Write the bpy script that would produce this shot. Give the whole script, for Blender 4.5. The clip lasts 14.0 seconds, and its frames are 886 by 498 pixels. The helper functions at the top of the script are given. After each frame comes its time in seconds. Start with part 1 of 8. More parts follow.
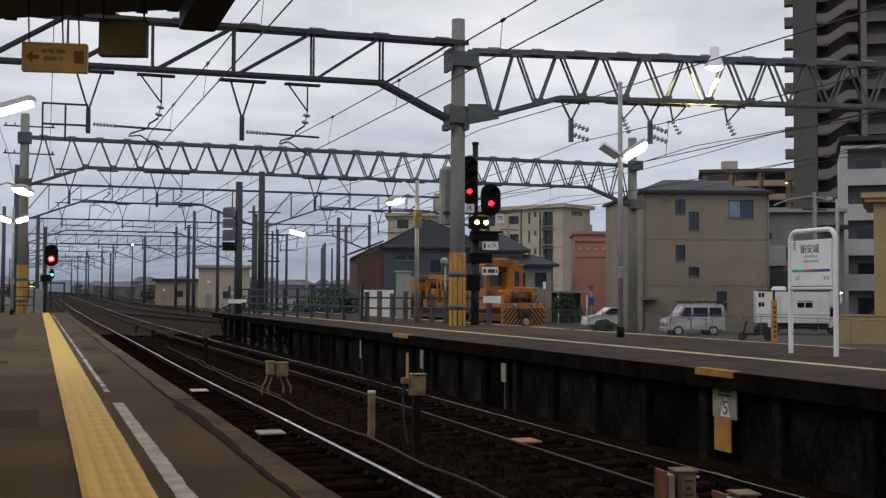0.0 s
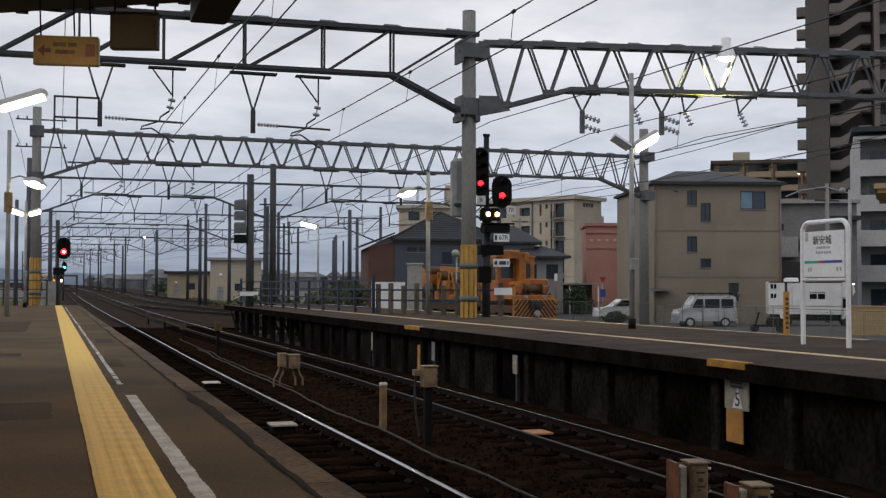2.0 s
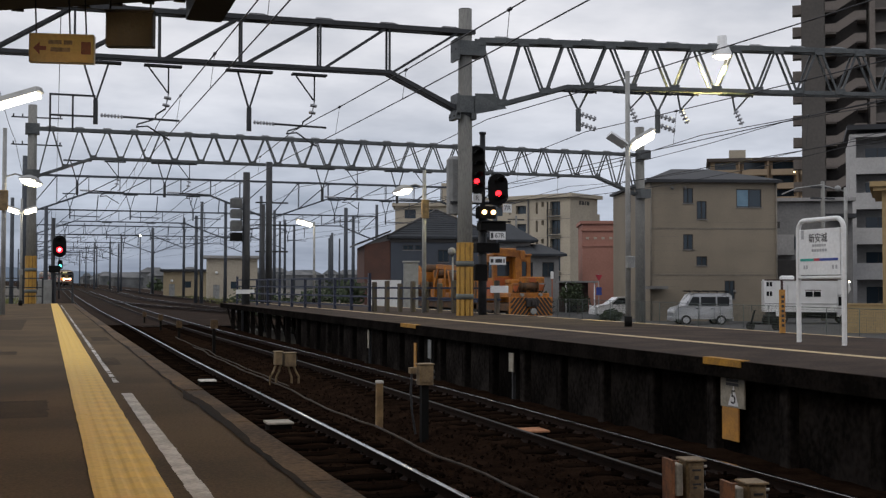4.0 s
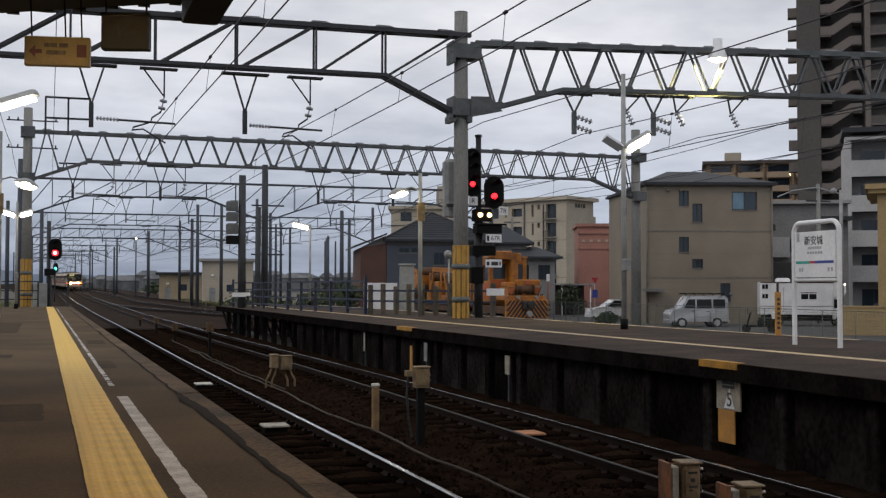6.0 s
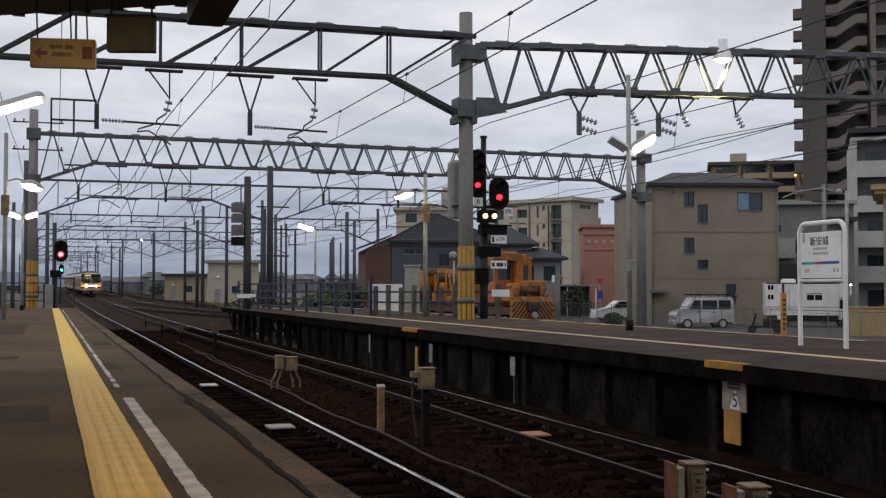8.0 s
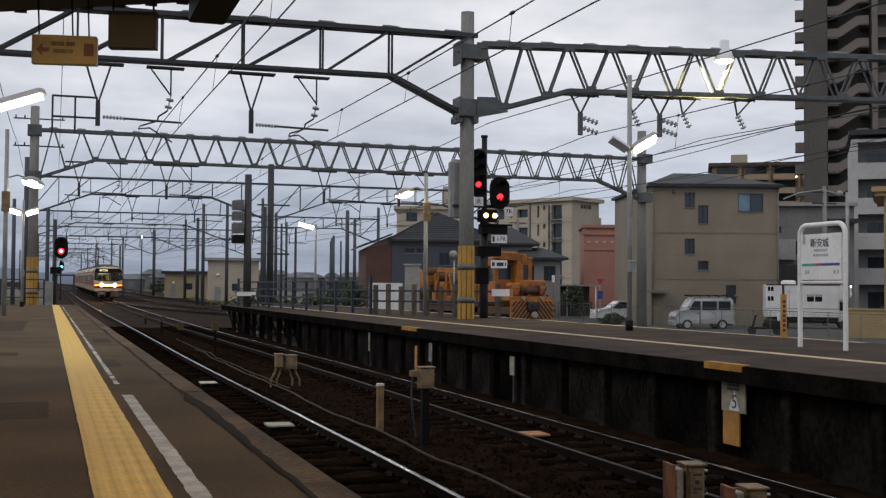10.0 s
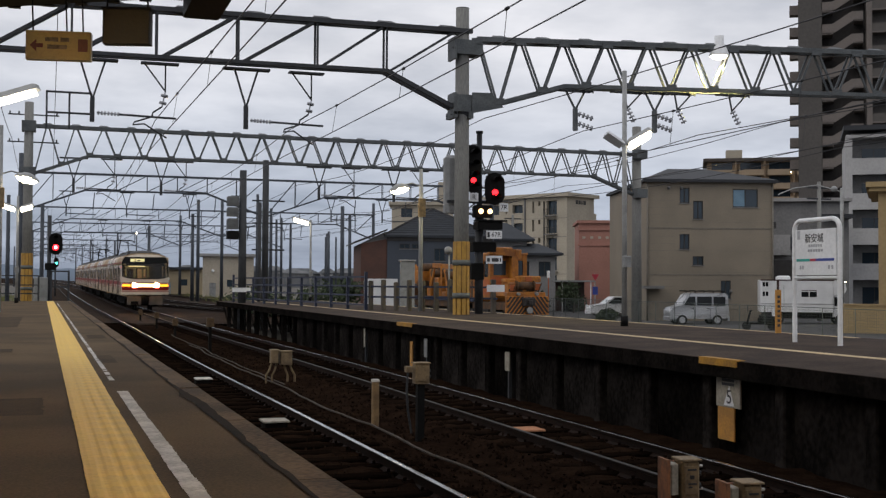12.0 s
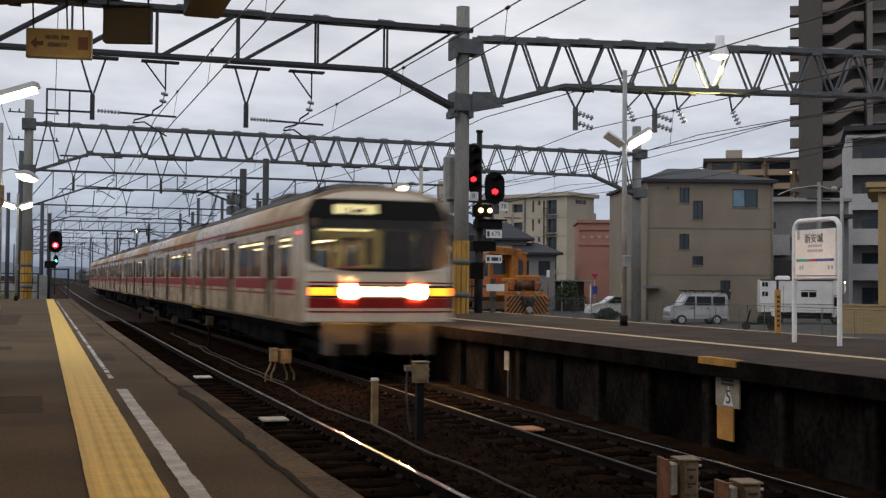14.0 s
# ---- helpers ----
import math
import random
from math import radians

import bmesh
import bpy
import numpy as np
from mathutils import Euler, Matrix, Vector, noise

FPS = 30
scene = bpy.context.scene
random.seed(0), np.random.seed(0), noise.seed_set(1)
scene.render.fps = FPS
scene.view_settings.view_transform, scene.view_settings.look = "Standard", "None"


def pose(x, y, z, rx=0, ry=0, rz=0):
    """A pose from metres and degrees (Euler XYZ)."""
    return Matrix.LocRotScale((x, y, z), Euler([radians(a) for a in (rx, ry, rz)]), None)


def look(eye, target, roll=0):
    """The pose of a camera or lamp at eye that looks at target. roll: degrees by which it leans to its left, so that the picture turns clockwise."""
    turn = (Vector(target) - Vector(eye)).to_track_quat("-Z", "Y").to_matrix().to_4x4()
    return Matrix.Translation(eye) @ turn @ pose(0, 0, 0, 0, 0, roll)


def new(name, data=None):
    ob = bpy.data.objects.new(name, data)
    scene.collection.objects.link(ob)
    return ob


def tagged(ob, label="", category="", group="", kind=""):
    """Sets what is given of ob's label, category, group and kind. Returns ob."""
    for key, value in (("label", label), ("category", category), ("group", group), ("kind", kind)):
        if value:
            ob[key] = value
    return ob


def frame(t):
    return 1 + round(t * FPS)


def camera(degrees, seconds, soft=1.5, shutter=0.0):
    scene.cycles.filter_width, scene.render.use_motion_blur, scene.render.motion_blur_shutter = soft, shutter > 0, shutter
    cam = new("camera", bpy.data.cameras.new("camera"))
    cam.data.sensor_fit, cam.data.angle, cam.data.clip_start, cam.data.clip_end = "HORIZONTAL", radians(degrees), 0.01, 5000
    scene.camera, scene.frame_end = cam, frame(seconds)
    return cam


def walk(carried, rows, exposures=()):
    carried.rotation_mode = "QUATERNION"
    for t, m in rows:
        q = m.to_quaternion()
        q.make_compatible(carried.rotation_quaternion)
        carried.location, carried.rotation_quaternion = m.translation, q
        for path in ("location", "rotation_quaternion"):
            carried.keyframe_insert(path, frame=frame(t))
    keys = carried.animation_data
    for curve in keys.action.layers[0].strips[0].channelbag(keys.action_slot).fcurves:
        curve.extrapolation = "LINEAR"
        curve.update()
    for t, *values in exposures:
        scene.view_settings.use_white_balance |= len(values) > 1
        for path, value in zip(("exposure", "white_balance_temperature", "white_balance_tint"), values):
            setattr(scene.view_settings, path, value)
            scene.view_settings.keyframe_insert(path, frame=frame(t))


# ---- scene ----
EYE_Z = 1.955          # eye over the rail tops; the platforms lie at 1.07
cam = camera(42.01, 14.0, soft=1.3, shutter=0.85)


def aim(yaw, tilt, roll):
    return pose(0, 0, EYE_Z, 0, 0, -yaw) @ pose(0, 0, 0, 90 + tilt) @ pose(0, 0, 0, 0, 0, roll)


# seconds, yaw, tilt, roll: the camera is held by hand at one spot
AIMS = [
    (0, 18.991, 2.312, 0.246), (0.5, 18.762, 2.267, 0.374), (1, 18.826, 2.179, 0.343), (1.5, 18.497, 1.946, 0.304),
    (2, 18.434, 1.913, 0.134), (2.5, 18.641, 1.862, 0.090), (3, 18.617, 1.808, 0.114), (5.5, 18.740, 1.850, 0.082),
    (6, 18.823, 1.950, 0.059), (6.5, 18.692, 2.005, -0.002), (7, 18.590, 2.037, 0.085), (7.5, 18.609, 2.047, 0.0),
    (8, 18.568, 2.005, 0.004), (10.5, 18.609, 1.905, 0.480), (11, 18.725, 1.784, 0.500), (11.5, 18.740, 1.786, 0.505),
    (12, 18.799, 1.757, 0.315), (12.5, 18.835, 1.754, 0.279), (13, 18.951, 1.711, 0.344), (13.5, 18.803, 1.684, 0.413),
    (14, 18.811, 1.711, 0.489)]
walk(cam, [(t, aim(a, b, c)) for t, a, b, c in AIMS])


# ---- light: a dull evening under a closed cloud cover ----
def make_world():
    w = bpy.data.worlds.new("evening_sky")
    scene.world = w
    w.use_nodes = True
    nt = w.node_tree
    nt.nodes.clear()
    N, L = nt.nodes.new, nt.links.new
    out, bg = N("ShaderNodeOutputWorld"), N("ShaderNodeBackground")
    sky = N("ShaderNodeTexSky")
    sky.sky_type, sky.sun_disc = "NISHITA", False
    sky.sun_elevation, sky.sun_rotation = radians(12), radians(120)
    dim = N("ShaderNodeMix")
    dim.data_type, dim.blend_type = "RGBA", "MULTIPLY"
    dim.inputs[0].default_value = 1
    dim.inputs[7].default_value = (0.09, 0.09, 0.09, 1)
    L(sky.outputs[0], dim.inputs[6])
    tc, sep = N("ShaderNodeTexCoord"), N("ShaderNodeSeparateXYZ")
    L(tc.outputs["Generated"], sep.inputs[0])
    # cloud deck seen in perspective: direction over its own height
    lift = N("ShaderNodeMath"); lift.operation = "ADD"; lift.inputs[1].default_value = 0.16
    top = N("ShaderNodeMath"); top.operation = "MAXIMUM"; top.inputs[1].default_value = 0.0
    L(sep.outputs[2], top.inputs[0]); L(top.outputs[0], lift.inputs[0])
    dx = N("ShaderNodeMath"); dx.operation = "DIVIDE"; L(sep.outputs[0], dx.inputs[0]); L(lift.outputs[0], dx.inputs[1])
    dy = N("ShaderNodeMath"); dy.operation = "DIVIDE"; L(sep.outputs[1], dy.inputs[0]); L(lift.outputs[0], dy.inputs[1])
    deck = N("ShaderNodeCombineXYZ"); L(dx.outputs[0], deck.inputs[0]); L(dy.outputs[0], deck.inputs[1])
    n1, n2 = N("ShaderNodeTexNoise"), N("ShaderNodeTexNoise")
    n1.inputs["Scale"].default_value, n1.inputs["Detail"].default_value, n1.inputs["Roughness"].default_value = 0.9, 6, 0.6
    n2.inputs["Scale"].default_value, n2.inputs["Detail"].default_value = 3.1, 5
    L(deck.outputs[0], n1.inputs["Vector"]); L(deck.outputs[0], n2.inputs["Vector"])
    mixn = N("ShaderNodeMix"); mixn.inputs[0].default_value = 0.35
    L(n1.outputs[0], mixn.inputs[2]); L(n2.outputs[0], mixn.inputs[3])
    cl = N("ShaderNodeValToRGB")
    cl.color_ramp.elements[0].position, cl.color_ramp.elements[0].color = 0.36, (0.512, 0.53, 0.588, 1)
    cl.color_ramp.elements[1].position, cl.color_ramp.elements[1].color = 0.62, (0.866, 0.862, 0.903, 1)
    L(mixn.outputs[0], cl.inputs[0])
    # duller and bluer towards the horizon
    grad = N("ShaderNodeValToRGB")
    e = grad.color_ramp.elements
    e[0].position, e[0].color = 0.0, (0.34, 0.40, 0.50, 1)
    e[1].position, e[1].color = 0.20, (1, 1, 1, 1)
    mid = e.new(0.07); mid.color = (0.62, 0.68, 0.77, 1)
    L(top.outputs[0], grad.inputs[0])
    mul = N("ShaderNodeMix"); mul.data_type, mul.blend_type = "RGBA", "MULTIPLY"; mul.inputs[0].default_value = 1
    L(cl.outputs[0], mul.inputs[6]); L(grad.outputs[0], mul.inputs[7])
    cover = N("ShaderNodeMix"); cover.data_type = "RGBA"; cover.inputs[0].default_value = 0.93
    L(dim.outputs[2], cover.inputs[6]); L(mul.outputs[2], cover.inputs[7])
    L(cover.outputs[2], bg.inputs[0])
    bg.inputs[1].default_value = 1.12
    L(bg.outputs[0], out.inputs[0])


make_world()
sun_data = bpy.data.lights.new("sun", "SUN")
sun_data.energy, sun_data.angle, sun_data.color = 0.5, radians(25), (1.0, 0.92, 0.8)
sun = new("sun", sun_data)
sun.matrix_world = look((-60, 40, 60), (10, 60, 0))


# ---- materials ----
def mat(name, a, b=None, rough=0.7, metal=0.0, scale=3.0, fine=40.0, bump=0.15, stretch=(1, 1, 1), glow=None, power=0.0,
        per_piece=0.0, spec=0.5, dist=0.01):
    """A surface of colours a and b, mixed by noise at two scales, with grain in its relief."""
    m = bpy.data.materials.new(name)
    m.use_nodes = True
    nt = m.node_tree
    N, L = nt.nodes.new, nt.links.new
    p = nt.nodes["Principled BSDF"]
    p.inputs["Roughness"].default_value, p.inputs["Metallic"].default_value = rough, metal
    p.inputs["Specular IOR Level"].default_value = spec
    b = b or tuple(c * 0.72 for c in a)
    tc, mp = N("ShaderNodeTexCoord"), N("ShaderNodeMapping")
    mp.inputs["Scale"].default_value = stretch
    L(tc.outputs["Object"], mp.inputs[0])
    n1, n2 = N("ShaderNodeTexNoise"), N("ShaderNodeTexNoise")
    n1.inputs["Scale"].default_value, n1.inputs["Detail"].default_value = scale, 5
    n2.inputs["Scale"].default_value, n2.inputs["Detail"].default_value = fine, 3
    L(mp.outputs[0], n1.inputs["Vector"]); L(mp.outputs[0], n2.inputs["Vector"])
    mix = N("ShaderNodeMix"); mix.inputs[0].default_value = 0.4
    L(n1.outputs[0], mix.inputs[2]); L(n2.outputs[0], mix.inputs[3])
    ramp = N("ShaderNodeValToRGB")
    ramp.color_ramp.elements[0].position, ramp.color_ramp.elements[0].color = 0.41, (*b, 1)
    ramp.color_ramp.elements[1].position, ramp.color_ramp.elements[1].color = 0.59, (*a, 1)
    L(mix.outputs[0], ramp.inputs[0])
    colour = ramp.outputs[0]
    if per_piece:
        info, mr = N("ShaderNodeObjectInfo"), N("ShaderNodeMapRange")
        mr.inputs[3].default_value, mr.inputs[4].default_value = 1 - per_piece, 1 + per_piece
        L(info.outputs["Random"], mr.inputs[0])
        mm = N("ShaderNodeMix"); mm.data_type, mm.blend_type = "RGBA", "MULTIPLY"; mm.inputs[0].default_value = 1
        L(colour, mm.inputs[6]); L(mr.outputs[0], mm.inputs[7])
        colour = mm.outputs[2]
    L(colour, p.inputs["Base Color"])
    rr = N("ShaderNodeMapRange")
    rr.inputs[3].default_value, rr.inputs[4].default_value = max(0.03, rough - 0.12), min(1, rough + 0.12)
    L(n1.outputs[0], rr.inputs[0]); L(rr.outputs[0], p.inputs["Roughness"])
    if bump:
        bp = N("ShaderNodeBump")
        bp.inputs["Strength"].default_value, bp.inputs["Distance"].default_value = bump, dist
        L(n2.outputs[0], bp.inputs["Height"]); L(bp.outputs[0], p.inputs["Normal"])
    if glow:
        p.inputs["Emission Color"].default_value, p.inputs["Emission Strength"].default_value = (*glow, 1), power
    return m


def glass_mat(name, tint, rough=0.05, clear=0.0):
    m = bpy.data.materials.new(name)
    m.use_nodes = True
    nt = m.node_tree
    p = nt.nodes["Principled BSDF"]
    p.inputs["Base Color"].default_value = (*tint, 1)
    p.inputs["Roughness"].default_value = rough
    p.inputs["Specular IOR Level"].default_value = 0.5 if rough < 0.1 else 0.22
    if clear:
        N, L = nt.nodes.new, nt.links.new
        tr, mx = N("ShaderNodeBsdfTransparent"), N("ShaderNodeMixShader")
        tr.inputs[0].default_value = (0.75, 0.8, 0.78, 1)
        mx.inputs[0].default_value = clear
        L(p.outputs[0], mx.inputs[1]); L(tr.outputs[0], mx.inputs[2])
        L(mx.outputs[0], nt.nodes["Material Output"].inputs[0])
    return m


M = {}
M["ground"] = mat("dry_soil", (0.10, 0.09, 0.07), (0.06, 0.055, 0.045), 0.95, scale=0.5, fine=9, bump=0.4)
M["lot"] = mat("parking_asphalt", (0.07, 0.068, 0.07), (0.045, 0.044, 0.046), 0.9, scale=0.6, fine=30)
# rusty ballast, stone and sleeper colours are lowered to hold the trough's shade
M["ballast"] = mat("rusty_shaded_ballast", (0.020, 0.0118, 0.0078), (0.0092, 0.0056, 0.004), 0.95, scale=2.6, fine=30, bump=0.5, dist=0.05, spec=0.0)
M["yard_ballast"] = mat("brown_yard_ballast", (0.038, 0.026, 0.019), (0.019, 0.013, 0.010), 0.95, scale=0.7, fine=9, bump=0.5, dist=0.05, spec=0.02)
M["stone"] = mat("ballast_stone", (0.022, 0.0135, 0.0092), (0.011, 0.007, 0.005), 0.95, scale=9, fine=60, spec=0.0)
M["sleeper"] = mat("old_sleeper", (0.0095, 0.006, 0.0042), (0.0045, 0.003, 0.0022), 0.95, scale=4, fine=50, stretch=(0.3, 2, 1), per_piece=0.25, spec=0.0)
M["rail"] = mat("rusty_rail_side", (0.020, 0.012, 0.009), (0.011, 0.007, 0.0055), 0.85, 0.0, scale=6, spec=0.1)
M["rail_top"] = mat("polished_rail_head", (0.50, 0.48, 0.47), (0.33, 0.32, 0.31), 0.17, 1.0, scale=2, fine=15, bump=0.02)
# dark copy of rail_top for left rails: missing sky reflection set in colour
M["rail_no_sheen"] = mat("no_sheen_rail_head", (0.024, 0.019, 0.016), (0.013, 0.011, 0.0095), 0.6, 0.3, scale=3, spec=0.2)
M["asphalt"] = mat("worn_platform_asphalt", (0.118, 0.083, 0.049), (0.066, 0.048, 0.030), 0.9, scale=0.7, fine=60, bump=0.12, spec=0.06)
M["patch"] = mat("newer_asphalt_patch", (0.072, 0.052, 0.034), (0.048, 0.036, 0.024), 0.9, scale=2, fine=60, bump=0.3, spec=0.05)
M["coping"] = mat("stained_concrete_coping", (0.14, 0.092, 0.052), (0.05, 0.034, 0.021), 0.9, scale=1.4, fine=30, bump=0.35, spec=0.15)
M["tar"] = mat("tar_joint", (0.030, 0.023, 0.017), (0.020, 0.016, 0.012), 0.95, scale=4, spec=0.05)
M["tactile"] = mat("yellow_tactile_tile", (0.72, 0.46, 0.075), (0.60, 0.38, 0.065), 0.65, scale=2.5, fine=35, bump=0.08, per_piece=0.02)
M["worn_white"] = mat("worn_white_paint", (0.58, 0.55, 0.51), (0.34, 0.32, 0.29), 0.8, scale=5, fine=45)
M["cream_line"] = mat("cream_line_paint", (0.58, 0.44, 0.25), (0.36, 0.28, 0.17), 0.75, scale=2.2, fine=30)
# wall and edge beam: shade below the deck is in these near-black colours
M["dark_wall"] = mat("shaded_platform_wall", (0.0205, 0.018, 0.0168), (0.006, 0.0054, 0.0051), 0.95, scale=1.1, fine=14, bump=0.4, stretch=(1, 1, 0.75), per_piece=0.5, spec=0.0)
M["edge_shade"] = mat("shade_black_concrete", (0.013, 0.0112, 0.0102), (0.005, 0.0045, 0.0042), 0.95, scale=2.0, fine=16, bump=0.4, spec=0.0)
M["steel"] = mat("galvanised_steel", (0.115, 0.125, 0.13), (0.065, 0.072, 0.077), 0.6, 0.3, scale=2, fine=25)
M["dark_steel"] = mat("dark_weathered_steel", (0.045, 0.048, 0.054), (0.024, 0.026, 0.03), 0.65, 0.2, scale=2, fine=25)
# bluer than the near steels: distance haze is put into this grey
M["far_steel"] = mat("haze_tinted_steel", (0.07, 0.08, 0.095), (0.045, 0.053, 0.066), 0.75, 0.1, scale=0.6, fine=6, bump=0)
M["concrete"] = mat("grey_concrete_pole", (0.24, 0.24, 0.225), (0.15, 0.15, 0.143), 0.85, scale=1.2, fine=28, stretch=(1, 1, 0.25), bump=0.2)
M["sheath"] = mat("yellow_plastic_sheath", (0.48, 0.27, 0.045), (0.33, 0.185, 0.032), 0.55, scale=3, fine=30)
M["sheath_deep"] = mat("deep_yellow_sheath", (0.26, 0.14, 0.025), (0.17, 0.095, 0.02), 0.6, scale=3, fine=30)
M["sheath_dark"] = mat("grey_band", (0.12, 0.13, 0.12), None, 0.6, scale=3)
M["wire"] = mat("copper_wire", (0.045, 0.045, 0.05), None, 0.6, 0.4, bump=0)
M["ceramic"] = mat("grey_porcelain", (0.36, 0.37, 0.40), (0.24, 0.25, 0.28), 0.3, scale=8, bump=0)
M["lamp_pole"] = mat("pale_painted_pole", (0.34, 0.345, 0.34), (0.24, 0.245, 0.24), 0.5, 0.1, scale=3)
M["white"] = mat("white_paint", (0.78, 0.79, 0.80), (0.66, 0.67, 0.68), 0.45, scale=1.5, fine=20, bump=0.03)
M["black"] = mat("matt_black_paint", (0.008, 0.008, 0.008), (0.005, 0.005, 0.005), 0.75, scale=5, bump=0.03, spec=0.15)
M["grey_box"] = mat("grey_enamel", (0.27, 0.275, 0.275), (0.18, 0.185, 0.185), 0.55, scale=3)
M["tan_box"] = mat("faded_tan_enamel", (0.24, 0.17, 0.09), (0.13, 0.09, 0.05), 0.75, scale=7, fine=40)
M["orange_post"] = mat("faded_orange_paint", (0.55, 0.27, 0.05), (0.36, 0.18, 0.045), 0.7, scale=4)
M["yellow"] = mat("yellow_paint", (0.62, 0.40, 0.03), (0.45, 0.28, 0.03), 0.6, scale=4)
M["edge_ochre"] = mat("scuffed_ochre_paint", (0.42, 0.21, 0.016), (0.24, 0.12, 0.014), 0.7, scale=5)
# near-black steel: the underside's shade is part of this colour
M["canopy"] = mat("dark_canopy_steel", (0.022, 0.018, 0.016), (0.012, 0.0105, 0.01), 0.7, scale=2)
M["sign_yellow"] = mat("backlit_yellow_sign_face", (0.42, 0.28, 0.07), (0.32, 0.21, 0.055), 0.4, scale=2, bump=0)
M["sign_back"] = mat("brown_sign_box", (0.035, 0.024, 0.012), (0.02, 0.014, 0.008), 0.6, scale=3)
M["red_ink"] = mat("red_brown_ink", (0.17, 0.03, 0.014), None, 0.5, bump=0)
M["ink"] = mat("dark_ink", (0.035, 0.035, 0.04), None, 0.5, bump=0)
M["grey_ink"] = mat("grey_ink", (0.38, 0.39, 0.41), None, 0.5, bump=0)
M["green_ink"] = mat("green_ink", (0.03, 0.36, 0.30), None, 0.5, bump=0)
M["red_bar"] = mat("red_sign_ink", (0.5, 0.05, 0.08), None, 0.5, bump=0)
M["blue_ink"] = mat("blue_ink", (0.04, 0.07, 0.32), None, 0.5, bump=0)
M["blue_fence"] = mat("dark_blue_fence_paint", (0.016, 0.025, 0.06), (0.010, 0.015, 0.036), 0.45, 0.1, scale=4)
M["old_wood"] = mat("weathered_sleeper_wood", (0.105, 0.09, 0.072), (0.055, 0.048, 0.04), 0.9, scale=4, stretch=(2, 2, 0.4))
M["mesh_fence"] = mat("grey_green_fence", (0.085, 0.105, 0.10), (0.06, 0.075, 0.072), 0.7, 0.1)
M["tube"] = mat("fluorescent_tube", (0.9, 0.9, 0.85), None, 0.4, bump=0, glow=(1.0, 0.90, 0.68), power=9)
M["train_dark_metal"] = mat("oily_black_steel", (0.010, 0.009, 0.008), None, 0.9, scale=5, spec=0.1)
M["rust_plate"] = mat("rusty_steel_plate", (0.30, 0.125, 0.055), (0.16, 0.075, 0.04), 0.85, scale=9, fine=50)
M["plate_tan"] = mat("dirty_cream_enamel", (0.36, 0.33, 0.27), (0.22, 0.20, 0.165), 0.8, scale=6, fine=40)
M["beacon"] = mat("dusty_pink_beacon_cover", (0.46, 0.22, 0.12), (0.30, 0.15, 0.085), 0.8, scale=6, spec=0.05)
M["deck_dark"] = mat("sooty_reddish_asphalt", (0.066, 0.049, 0.039), (0.030, 0.023, 0.019), 0.9, scale=0.9, fine=30, bump=0.3, spec=0.08)
M["signal_grey"] = mat("weathered_signal_grey", (0.12, 0.125, 0.13), (0.075, 0.08, 0.085), 0.7, scale=4)
M["lamp_clear"] = mat("pale_lamp_cover", (0.66, 0.68, 0.70), (0.55, 0.57, 0.6), 0.35, scale=3, bump=0)
M["bulb"] = mat("mercury_lamp", (0.9, 0.9, 0.85), None, 0.4, bump=0, glow=(1.0, 0.82, 0.52), power=13)
M["amber_bulb"] = mat("warm_lamp", (0.9, 0.8, 0.6), None, 0.4, bump=0, glow=(1.0, 0.72, 0.32), power=9)
M["red_light"] = mat("red_signal_lens", (0.6, 0.05, 0.05), None, 0.3, bump=0, glow=(1.0, 0.015, 0.025), power=3.5)
M["red_core"] = mat("hot_red_lamp", (0.8, 0.2, 0.2), None, 0.3, bump=0, glow=(1.0, 0.28, 0.33), power=9)
M["green_light"] = mat("green_signal_lens", (0.05, 0.5, 0.4), None, 0.3, bump=0, glow=(0.1, 0.9, 0.65), power=4)
M["call_light"] = mat("amber_signal_lens", (0.9, 0.7, 0.5), None, 0.3, bump=0, glow=(1.0, 0.55, 0.22), power=5)
M["pane"] = glass_mat("window_glass", (0.03, 0.045, 0.06), 0.08)
M["car_pane"] = glass_mat("dark_car_glass", (0.012, 0.014, 0.016), 0.22)
M["blind"] = mat("pale_blue_blind", (0.16, 0.27, 0.36), (0.12, 0.21, 0.29), 0.4, scale=2, bump=0)


